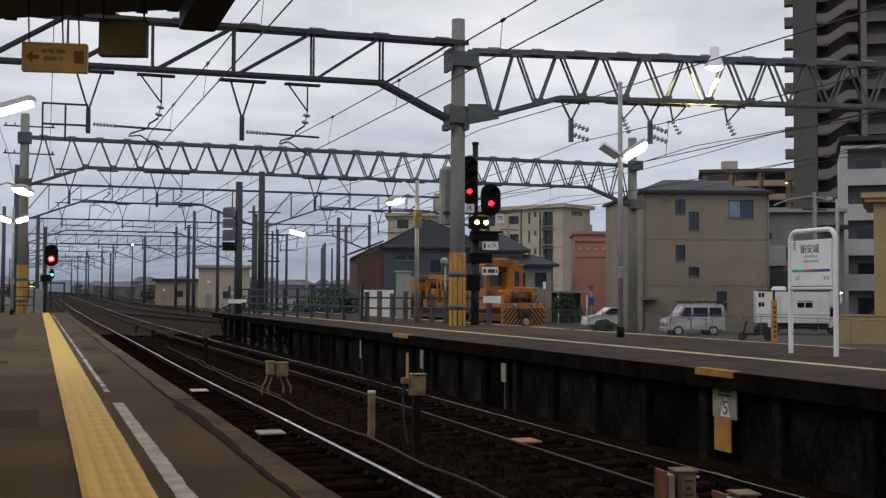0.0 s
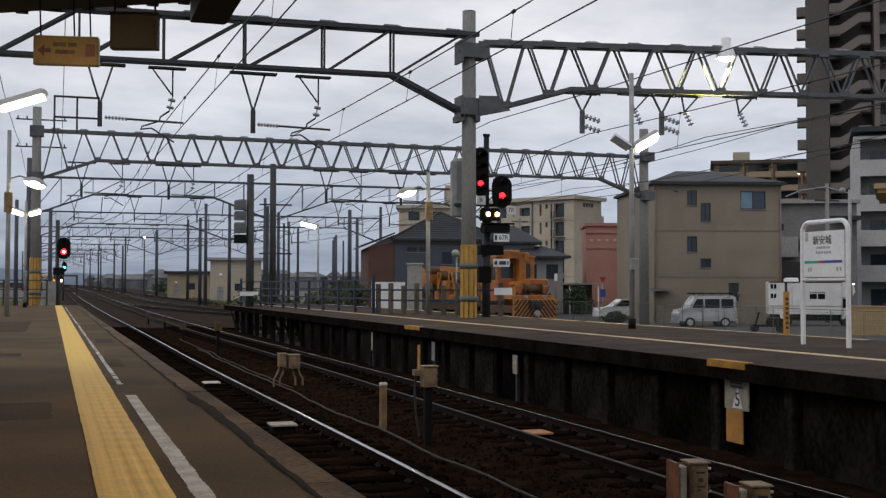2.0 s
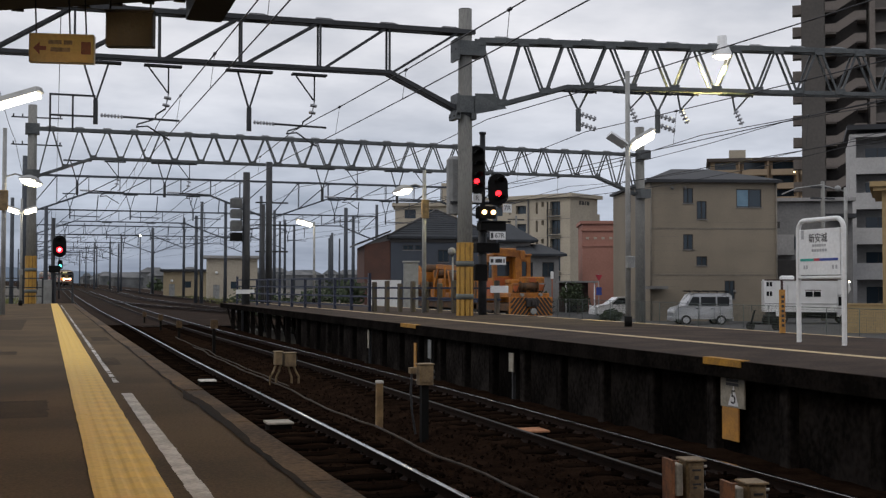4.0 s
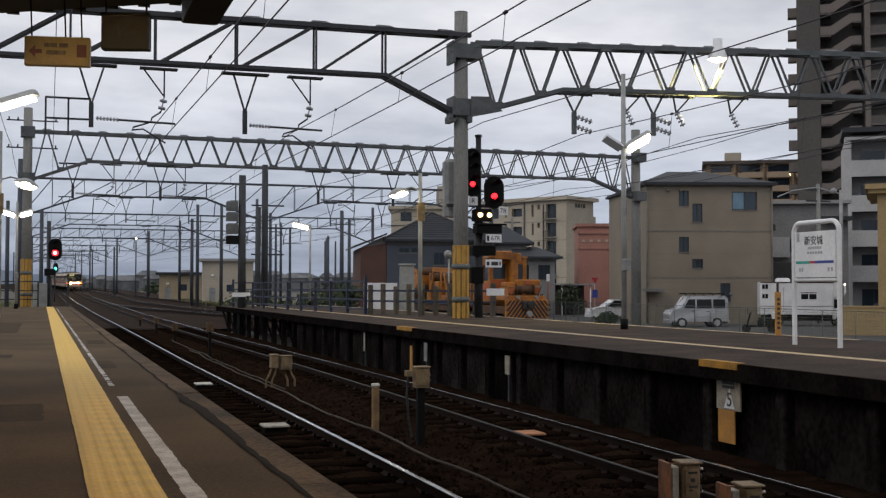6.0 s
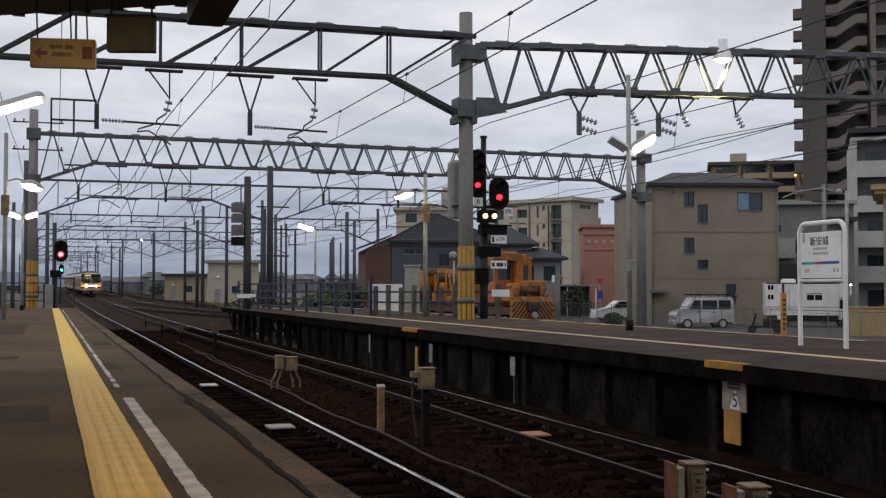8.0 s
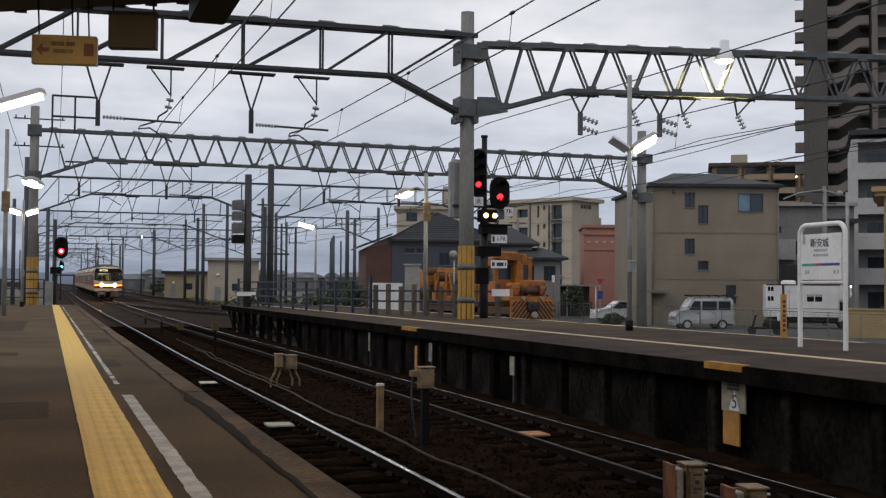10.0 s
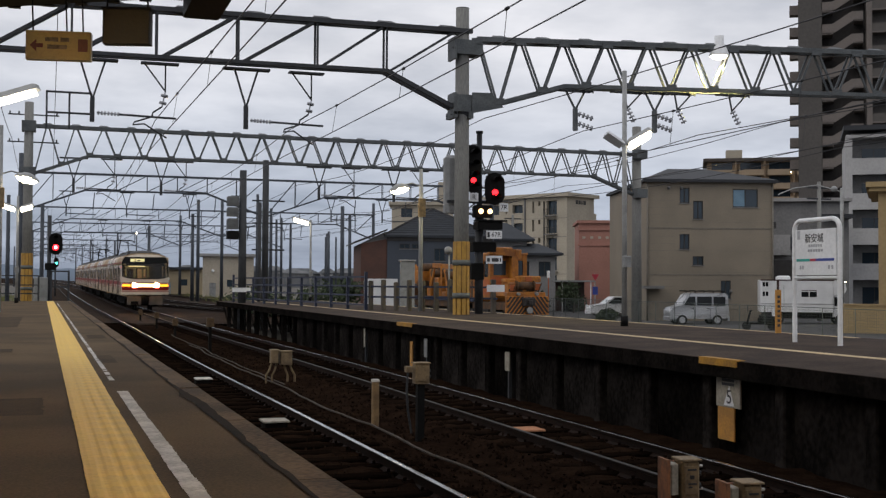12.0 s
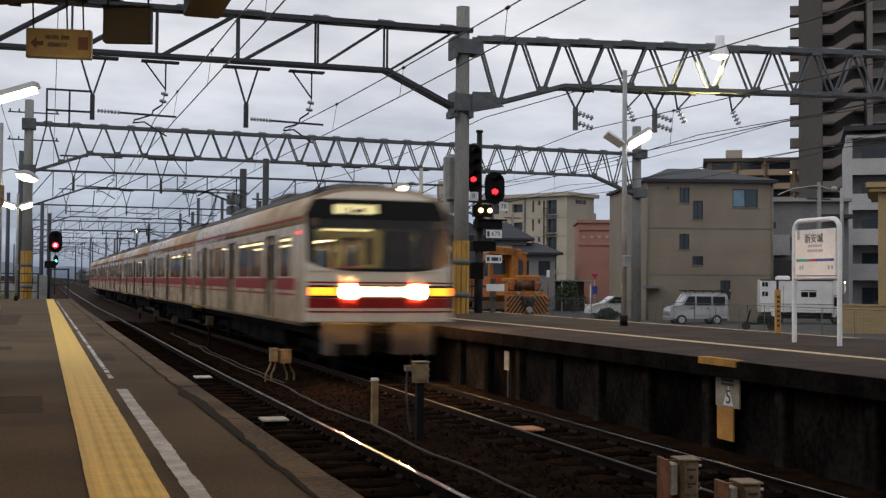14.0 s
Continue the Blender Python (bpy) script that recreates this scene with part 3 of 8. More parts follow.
# ---- overhead line: portals, poles, wires ----
def make_pole(parent, x, y, z0, z1, r, sheath=0.0, material="concrete"):
    part("pole", Shape().tube((x, y, z0), (x, y, z1), r * 1.08, 20, r * 0.92), M[material], parent, "round grey concrete pole" if material == "concrete" else "")
    if sheath:
        n = 10
        for i in range(n):
            a = 2 * math.pi * i / n
            s = Shape().box(-0.055 * r / 0.2, 0.055 * r / 0.2, -0.012, 0.012, z0, z0 + sheath, m=pose(x, y, 0) @ pose(0, 0, 0, 0, 0, math.degrees(a)) @ pose(0, -r * 1.1, 0))
            part("sheath_strip", s, M["sheath"], parent, "yellow guard strip")
        part("sheath_core", Shape().tube((x, y, z0), (x, y, z0 + sheath), r * 1.12, 20), M["sheath_deep"], parent, "darker yellow sheath")
        for k in (0.24, 0.68):
            part("sheath_band", Shape().tube((x, y, z0 + sheath * k), (x, y, z0 + sheath * k + 0.16), r * 1.26, 20), M["sheath_dark"], parent, "grey fastening band")


def lattice(parent, p, q, z_bot, z_top, pitch, gap=0.34, haunch=(True, True), drop=1.0, material="steel", pratt=False, light=1.0, flip=False):
    """A box truss from p to q (x, y): chords in two planes and webs between them."""
    a, b = Vector((*p, 0)), Vector((*q, 0))
    length = (b - a).length
    d = (b - a) / length
    side = Vector((-d.y, d.x, 0))
    n = max(2, round(length / pitch))
    step = length / n
    each = light >= 1
    far_chord, far_web = Shape(), Shape()

    def bottom(x):
        z = z_bot
        if haunch[0] and x < 2 * step:
            z = z_bot - drop * (1 - x / (2 * step))
        if haunch[1] and x > length - 2 * step:
            z = z_bot - drop * (1 - (length - x) / (2 * step))
        return z

    def put(name, u, v, w, h):
        if each:
            part(name, Shape().bar(u, v, w, h), M[material], parent)
        else:
            (far_chord if name == "chord" else far_web).bar(u, v, w * light, h * light)
    for off in (-gap / 2, gap / 2):
        def at(x, z):
            return a + d * x + side * off + Vector((0, 0, z))
        put("chord", at(0, z_top), at(length, z_top), 0.12, 0.15)
        xs = sorted({0, length, *([2 * step] if haunch[0] else []), *([length - 2 * step] if haunch[1] else [])})
        for u, v in zip(xs, xs[1:]):
            put("chord", at(u, bottom(u)), at(v, bottom(v)), 0.1, 0.12)
        for i in range(n):
            u, v = i * step, (i + 1) * step
            if pratt:
                if i:
                    put("web_bar", at(u, bottom(u)), at(u, z_top), 0.05, 0.05)
                put("web_bar", at(u, bottom(u)), at(v, z_top), 0.055, 0.055)
            elif flip:      # webs that start from the top chord
                mid = (u + v) / 2
                put("web_bar", at(u + 0.07, z_top), at(mid - 0.05, bottom(mid)), 0.05, 0.06)
                put("web_bar", at(mid + 0.05, bottom(mid)), at(v - 0.07, z_top), 0.05, 0.06)
            else:
                mid = (u + v) / 2
                put("web_bar", at(u + 0.07, bottom(u)), at(mid - 0.05, z_top), 0.05, 0.06)
                put("web_bar", at(mid + 0.05, z_top), at(v - 0.07, bottom(v)), 0.05, 0.06)
    for i in range(n + 1):
        for z in (z_top, bottom(i * step)):
            c = a + d * (i * step) + Vector((0, 0, z))
            put("cross_bar", c - side * gap / 2, c + side * gap / 2, 0.05, 0.05)
    if not each:
        tagged(part("chord", far_chord, M[material], parent), kind="stuff")
        tagged(part("web", far_web, M[material], parent), kind="stuff")
    else:     # gusset plates at the nodes, and small weather plates on the top chord
        me = Shape().bar((-0.16, 0, 0), (0.16, 0, 0), 0.012, 0.17).mesh("gusset", M[material])
        turn = math.degrees(math.atan2(d.y, d.x))
        for i in range(n + 1):
            half = 0.5 * step if flip else 0.0
            for z, x in ((bottom(i * step + half) + 0.05, i * step + half), (z_top - 0.06, (i + 0.5) * step - half)):
                if x <= length:
                    c = a + d * x - side * (gap / 2 + 0.066)
                    part("gusset", me, None, parent, m=pose(c.x, c.y, z, 0, 0, turn))
        cap = Shape().add([(-0.24, -0.22, 0), (0.24, -0.22, 0), (0.15, 0, 0.09), (-0.15, 0, 0.09), (-0.24, 0.22, 0), (0.24, 0.22, 0)],
                          [(0, 1, 2, 3), (3, 2, 5, 4), (0, 3, 4), (1, 5, 2)]).mesh("top_plate", M[material])
        for i in range(n):
            c = a + d * (i + 0.5) * step
            part("top_plate", cap, None, parent, m=pose(c.x, c.y, z_top + 0.078, 0, 0, turn))


def insulator(s, p, q, n=7, r=0.055):
    p, q = Vector(p), Vector(q)
    s.tube(p, q, 0.018, 6)
    for i in range(n):
        c = p + (q - p) * (i + 0.5) / n
        e = (q - p).normalized() * min(0.03, (q - p).length / n * 0.28)
        s.tube(c - e, c + e, r, 10)


def drop_arm(parent, x, y, z_top, wire_x, side=1):
    """Hanger from a truss to the wires: V struts, mast, insulator string, tube and steady arm."""
    k, k2 = Shape(), Shape()

    def steel(name, shape):
        part(name, shape, M["dark_steel"], parent)
    steel("base_plate", Shape().bar((x - 0.65, y, z_top - 0.08), (x + 0.65, y, z_top - 0.08), 0.3, 0.05))
    steel("strut", Shape().bar((x - 0.32, y, z_top - 0.1), (x, y, z_top - 1.15), 0.05, 0.05))
    steel("strut", Shape().bar((x + 0.32, y, z_top - 0.1), (x, y, z_top - 1.15), 0.05, 0.05))
    steel("drop_post", Shape().bar((x, y, z_top - 1.1), (x, y, z_top - 1.75), 0.12, 0.12))
    insulator(k, (x + 0.12 * side, y, z_top - 1.5), (x + 0.72 * side, y, z_top - 1.52))
    steel("tube_arm", Shape().tube((x + 0.7 * side, y, z_top - 1.52), (x + 2.2 * side, y, z_top - 1.56), 0.03, 8))
    steel("steady_arm", Shape().path([(x + 1.5 * side, y, z_top - 1.56), (x + 1.1 * side, y, z_top - 1.70), (x + 1.05 * side, y, z_top - 1.78),
                                      (x + 1.35 * side, y, z_top - 1.74), (wire_x, y, z_top - 2.1)], 0.022, 6))
    hx = wire_x - 0.15      # second string that holds the messenger wire
    steel("base_plate", Shape().bar((hx - 0.55, y, z_top - 0.08), (hx + 0.45, y, z_top - 0.08), 0.25, 0.05))
    steel("strut", Shape().tube((hx + 0.1, y, z_top - 0.1), (hx + 0.1, y, z_top - 0.85), 0.022, 6))
    steel("strut", Shape().tube((hx - 0.45, y, z_top - 0.1), (hx + 0.08, y, z_top - 0.8), 0.022, 6))
    insulator(k2, (hx + 0.1, y, z_top - 0.85), (hx + 0.02, y, z_top - 1.25), 2, 0.1)
    steel("wire_clamp", Shape().path([(hx + 0.02, y, z_top - 1.25), (hx - 0.22, y, z_top - 1.42), (hx - 0.25, y, z_top - 1.56)], 0.024, 6))
    for q in (k, k2):
        part("insulator", q, M["ceramic"], parent, "ribbed grey porcelain insulator")


def stub_hanger(parent, x, y, z, kind):
    """Short hanger below a truss: a slotted base plate, struts or a string, and cupped insulators."""
    base = Shape().bar((x - 0.52, y, z - 0.05), (x + 0.52, y, z - 0.05), 0.26, 0.04)
    for i in range(9):
        base.box(x - 0.48 + 0.12 * i, x - 0.42 + 0.12 * i, y - 0.15, y - 0.13, z - 0.11, z - 0.03)
    part("base_plate", base, M["dark_steel"], parent, "slotted base plate")
    cups = Shape()
    if kind == "post":
        for d in (-0.3, 0.3):
            part("strut", Shape().bar((x + d, y, z - 0.07), (x, y, z - 0.62), 0.05, 0.05), M["steel"], parent)
        part("drop_post", Shape().bar((x, y, z - 0.58), (x, y, z - 1.25), 0.12, 0.12), M["steel"], parent)
        for dz in (0.72, 1.02):
            insulator(cups, (x + 0.08, y, z - dz), (x + 0.55, y - 0.1, z - dz - 0.16), 4, 0.08)
    else:
        part("strut", Shape().tube((x - 0.1, y, z - 0.07), (x, y, z - 0.55), 0.03, 6), M["steel"], parent)
        part("strut", Shape().tube((x + 0.45, y, z - 0.07), (x + 0.03, y, z - 0.5), 0.025, 6), M["steel"], parent)
        insulator(cups, (x, y, z - 0.52), (x + 0.22, y - 0.05, z - 0.95), 4, 0.085)
    part("insulator", cups, M["ceramic"], parent, "ribbed grey porcelain insulator")


def make_near_portal():
    po = thing("line_portal", pose(0, 0, 0), "grey steel catenary portal on a concrete pole with a yellow guard", "portal", "catenary portals")
    x, y = 11.50, 32.1
    make_pole(po, x, y, PLAT - 0.05, 10.15, 0.215, sheath=2.2)
    part("pole_cap", Shape().tube((x, y, 10.15), (x, y, 10.17), 0.2, 20), M["sheath_dark"], po)
    # west span: single plane of deep panels
    def steel(name, u, v, w, h):
        part(name, Shape().bar(u, v, w, h), M["dark_steel"], po)
    xs = [-6.2, -4.0, -1.75, 0.45, 2.65, 4.85, 7.08, 9.12]
    for off in (-0.17, 0.17):
        steel("chord", (-9, y + off, 9.30), (x + 0.25, y + off, 9.46), 0.13, 0.13)
        steel("chord", (-9, y + off, 8.0), (9.12, y + off, 8.12), 0.1, 0.1)
        steel("knee_brace", (9.12, y + off, 8.12), (x + 0.1, y + off, 6.98), 0.11, 0.12)
        for i, a in enumerate(xs):
            top = 9.30 + 0.16 * (a + 9) / 20.8
            bot = 8.0 + 0.12 * (a + 9) / 18.1
            steel("web_bar", (a, y + off, bot), (a, y + off, top), 0.055, 0.055)
            b = xs[i + 1] if i + 1 < len(xs) else 11.3
            steel("web_bar", (a + 0.1, y + off, bot), (b - 0.12, y + off, top - 0.05), 0.07, 0.07)
    cap = Shape().add([(-0.28, -0.24, 0), (0.28, -0.24, 0), (0.2, 0, 0.1), (-0.2, 0, 0.1), (-0.28, 0.24, 0), (0.28, 0.24, 0)],
                      [(0, 1, 2, 3), (3, 2, 5, 4), (0, 3, 4), (1, 5, 2)]).mesh("top_plate", M["dark_steel"])
    for i in range(11):
        part("top_plate", cap, None, po, m=pose(-8 + 1.9 * i, y, 9.375 + 0.0146 * i))
    part("bracket", Shape().box(x - 0.26, x + 0.55, y - 0.3, y + 0.3, 8.75, 9.18), M["steel"], po, "bolted grey steel clamp plate")
    part("bracket", Shape().box(x - 0.26, x + 0.3, y - 0.28, y + 0.28, 7.05, 7.55), M["steel"], po, "bolted grey steel clamp plate")
    s = Shape().add([(x + 0.2, y - 0.31, 7.62), (x + 0.2, y - 0.31, 7.0), (x + 1.15, y - 0.45, 7.2), (x + 0.75, y - 0.42, 7.62)], [(0, 1, 2, 3)])
    part("gusset", s, M["steel"], po)
    for q in ((x - 0.35, x - 0.27, 8.6, 9.25), (x - 0.35, x - 0.27, 6.95, 7.6), (x - 0.4, x - 0.25, 6.85, 7.04), (x + 0.1, x + 0.25, 6.85, 7.04)):
        part("clamp_plate", Shape().box(q[0], q[1], y - 0.31, y + 0.31, q[2], q[3]), M["steel"], po)
        for b in (-0.2, 0.2):
            part("bolt", Shape().tube((q[0] - 0.03, y + b, (q[2] + q[3]) / 2), (q[0] + 0.01, y + b, (q[2] + q[3]) / 2), 0.025, 6), M["dark_steel"], po)
    lattice(po, (x + 0.4, y - 0.08), (34, 27.7), 7.9, 9.22, 1.33, haunch=(True, False), drop=0.75, flip=True)
    for hx, wx in ((1.0, 2.95), (5.1, 7.0)):
        drop_arm(po, hx, y, 8.0, wx)
    for hx, kind in ((14.87, "post"), (16.45, "string"), (17.29, "post"), (18.0, "string"), (19.7, "string")):
        hy = 32.02 - 0.1955 * (hx - 11.9) - 0.02
        stub_hanger(po, hx, hy, 7.84, kind)
    # ladder frame beside the first hanger
    s = Shape()
    for z in (7.0, 6.45):
        s.bar((-0.15, y, z), (1.0, y, z), 0.05, 0.05)
    for a in (-0.15, 0.42):
        s.bar((a, y, 6.02), (a, y, 7.02), 0.05, 0.05)
    part("arm_frame", s, M["dark_steel"], po)


make_near_portal()


def make_far_portal():
    po = thing("line_portal", pose(0, 0, 0), "grey lattice catenary portal between two concrete poles", "portal", "catenary portals")
    y = 58.0
    make_pole(po, -1.05, y, PLAT - 0.05, 10.5, 0.22, sheath=2.3)
    make_pole(po, 31.48, y + 0.4, GROUND - 0.1, 10.97, 0.27)
    for x in (-1.05, 31.48):
        for z in (9.35, 7.15):
            part("bracket", Shape().box(x - 0.32, x + 0.32, y - 0.3, y + 0.3, z - 0.25, z + 0.25), M["steel"], po)
    lattice(po, (-0.85, y), (31.25, y + 0.35), 8.05, 9.38, 1.3, drop=0.95)
    for hx, wx in ((1.0, 2.95), (5.1, 6.35), (13.0, 14.9), (17.0, 18.6), (21.5, 23.0)):
        drop_arm(po, hx, y, 8.0, wx)
    s = Shape()
    for z in (8.6, 9.9):
        s.bar((-2.0, y, z), (0.3, y, z), 0.06, 0.06)
        for a in (-1.9, -1.5, 0.2):
            s.tube((a, y, z), (a, y, z + 0.16), 0.035, 6)
    part("cross_arm", s, M["dark_steel"], po)


make_far_portal()


def make_yard_portals():
    for y, x0, x1, x2, z in ((85, -2.0, 15.0, 33, 9.6), (124, -2.5, 17.3, 34, 9.5), (157, -2.5, 16.4, 30, 9.4), (190, -2.8, 15, 30, 9.4), (224, -3, 12, 0, 9.3),
                             (258, -3.5, 12, 0, 9.3), (295, -4, 11.5, 0, 9.3), (335, -6, 10, 0, 9.3)):
        h, b = rise(y), bend(y)
        po = thing("line_portal", pose(b, y, h), "distant grey steel catenary portal over the rail yard", "portal", "catenary portals")
        for x in (x0, x1, x2):
            if x:
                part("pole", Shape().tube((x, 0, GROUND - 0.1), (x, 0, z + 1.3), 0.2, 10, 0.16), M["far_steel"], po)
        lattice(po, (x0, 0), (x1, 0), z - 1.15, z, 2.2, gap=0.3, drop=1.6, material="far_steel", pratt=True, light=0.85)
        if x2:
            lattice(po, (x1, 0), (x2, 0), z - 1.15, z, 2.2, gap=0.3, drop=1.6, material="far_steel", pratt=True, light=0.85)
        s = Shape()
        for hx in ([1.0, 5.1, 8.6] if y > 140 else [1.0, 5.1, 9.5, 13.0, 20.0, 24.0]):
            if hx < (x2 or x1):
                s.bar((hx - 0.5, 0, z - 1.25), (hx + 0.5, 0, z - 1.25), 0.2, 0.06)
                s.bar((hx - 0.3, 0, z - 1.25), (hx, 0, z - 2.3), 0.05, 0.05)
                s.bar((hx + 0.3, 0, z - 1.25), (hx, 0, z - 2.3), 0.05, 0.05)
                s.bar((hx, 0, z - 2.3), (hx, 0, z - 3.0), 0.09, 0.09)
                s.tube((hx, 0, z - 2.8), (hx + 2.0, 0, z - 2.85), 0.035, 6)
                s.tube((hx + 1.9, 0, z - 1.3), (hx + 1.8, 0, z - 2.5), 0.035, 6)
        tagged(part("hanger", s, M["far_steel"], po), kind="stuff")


make_yard_portals()

SUPPORTS = [-22, 32.1, 58, 85, 124, 157, 190, 224, 258, 295, 335, 380]


def overhead(wx, z_con, z_mes, supports, label, sag=0.38, shift=None, drops=60):
    """Messenger wire hung in bows over a level contact wire, with droppers."""
    li = thing("overhead_wires", pose(0, 0, 0), label, "overhead line", "overhead lines")
    con, mes, dr = Shape(), Shape(), Shape()
    cpts, mpts = [], []
    for j, (a, b) in enumerate(zip(supports, supports[1:])):
        n = max(4, int((b - a) / 5))
        for i in range(n + (j == len(supports) - 2)):
            y = a + (b - a) * i / n
            u = i / n
            x = (shift(y) if shift else wx) + bend(y) + 0.18 * (1 - 2 * u) * (-1) ** j
            z = z_mes + rise(y) - 4 * sag * u * (1 - u)
            mpts.append((x * 0.3 + 0.7 * ((shift(y) if shift else wx) + bend(y)), y, z))
            cpts.append((x, y, z_con + rise(y)))
            if y < drops and 0 < i:
                dr.tube(mpts[-1], cpts[-1], 0.006, 4, caps=False)
                dr.tube(Vector(mpts[-1]) - Vector((0, 0.05, 0)), Vector(mpts[-1]) + Vector((0, 0.05, 0)), 0.03, 6)
    con.path(cpts, 0.0115, 5)
    mes.path(mpts, 0.0125, 5)
    part("contact_wire", con, M["wire"], li)
    part("messenger_wire", mes, M["wire"], li)
    tagged(part("dropper", dr, M["wire"], li), kind="stuff")


overhead(2.81, 5.55, 6.36, SUPPORTS, "contact and messenger wires over the platform track", sag=0.26, shift=lambda y: centre_1(y) - 0.25)
overhead(6.42, 5.55, 6.29, SUPPORTS, "contact and messenger wires over the main track", sag=0.26, shift=lambda y: centre_2(y) - 0.16)
overhead(15.5, 5.55, 6.6, [-22, 31.5, 58, 85, 124, 157, 190], "contact and messenger wires over a yard track", shift=lambda y: ease(y, 62, 150, 15.2, 10.0))
overhead(19.0, 5.55, 6.6, [-22, 31, 58, 85, 124, 157, 190], "contact and messenger wires over a yard track", shift=lambda y: ease(y, 75, 190, 18.9, 13.4))


def make_feeders():
    for x, z, x2, z2 in ((-1.8, 8.75, -1.8, 8.75), (0.1, 10.0, 0.1, 10.0), (12.2, 6.9, 10.5, 7.4), (22.5, 7.3, 20.5, 7.4), (25.0, 6.6, 22.0, 6.8), (27.5, 7.4, 24, 7.6)):
        pts = []
        ys = [-15, 32, 58, 85, 124, 157, 190]
        for a, b in zip(ys, ys[1:]):
            for i in range(6):
                u = i / 6
                y = a + (b - a) * u
                k = (y - 30) / 160
                pts.append((x + (x2 - x) * k, y, z + (z2 - z) * k + rise(y) - 4 * 0.35 * u * (1 - u)))
        solid("feeder_cable", Shape().path(pts, 0.013, 5), M["wire"], "thin dark feeder cable strung between portals", "cable", "feeder cables")


make_feeders()


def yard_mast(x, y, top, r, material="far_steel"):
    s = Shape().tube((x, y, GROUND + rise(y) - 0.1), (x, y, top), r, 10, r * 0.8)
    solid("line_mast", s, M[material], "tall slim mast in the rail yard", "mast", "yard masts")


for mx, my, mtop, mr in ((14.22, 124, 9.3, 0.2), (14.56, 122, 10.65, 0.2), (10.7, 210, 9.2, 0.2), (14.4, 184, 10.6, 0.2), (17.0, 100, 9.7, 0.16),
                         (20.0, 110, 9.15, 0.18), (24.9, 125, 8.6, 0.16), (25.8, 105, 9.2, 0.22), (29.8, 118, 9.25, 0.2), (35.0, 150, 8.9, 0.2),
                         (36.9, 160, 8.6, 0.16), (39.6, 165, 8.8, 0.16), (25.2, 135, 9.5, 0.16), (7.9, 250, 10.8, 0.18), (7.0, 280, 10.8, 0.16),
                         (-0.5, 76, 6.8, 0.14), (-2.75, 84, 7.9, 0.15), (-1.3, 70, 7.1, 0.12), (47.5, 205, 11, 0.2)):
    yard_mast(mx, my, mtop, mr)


# ---- signals ----
def signal_head(parent, x, y, z, w, h, lamp_z, lamp, r):
    """An oval black backboard with hooded lamps, facing -y."""
    s = Shape()
    n = 24
    ring = [(x + w / 2 * math.cos(2 * math.pi * i / n), z + (h / 2 - w / 2) * (1 if math.sin(2 * math.pi * i / n) > 0 else -1) + w / 2 * math.sin(2 * math.pi * i / n)) for i in range(n)]
    s.add([(a, y, b) for a, b in ring] + [(a, y + 0.05, b) for a, b in ring],
          [tuple(range(n)), tuple(range(2 * n - 1, n - 1, -1))] + [(i, n + i, n + (i + 1) % n, (i + 1) % n) for i in range(n)])
    s.box(x - w * 0.3, x + w * 0.3, y + 0.05, y + 0.28, z - h * 0.42, z + h * 0.42)
    part("backboard", s, M["black"], parent, "black oval signal backboard")
    k = int((h - 0.2) / 0.3)
    for i in range(k):
        lz = z + h / 2 - 0.25 - i * (h - 0.45) / max(1, k - 1)
        hood = Shape()
        hood.sweep([(0.12 * math.cos(a), 0.12 * math.sin(a)) for a in [math.pi * (j / 10) for j in range(11)]],
                   [(lambda u, v, yy=yy: (x + u, yy, lz + v)) for yy in (y - 0.28, y)], closed=False, smooth=True)
        part("hood", hood, M["black"], parent)
    part("lens", Shape().tube((x, y - 0.03, lamp_z), (x, y + 0.01, lamp_z), r, 20), lamp, parent, "lit red signal lens" if lamp == M["red_light"] else "")


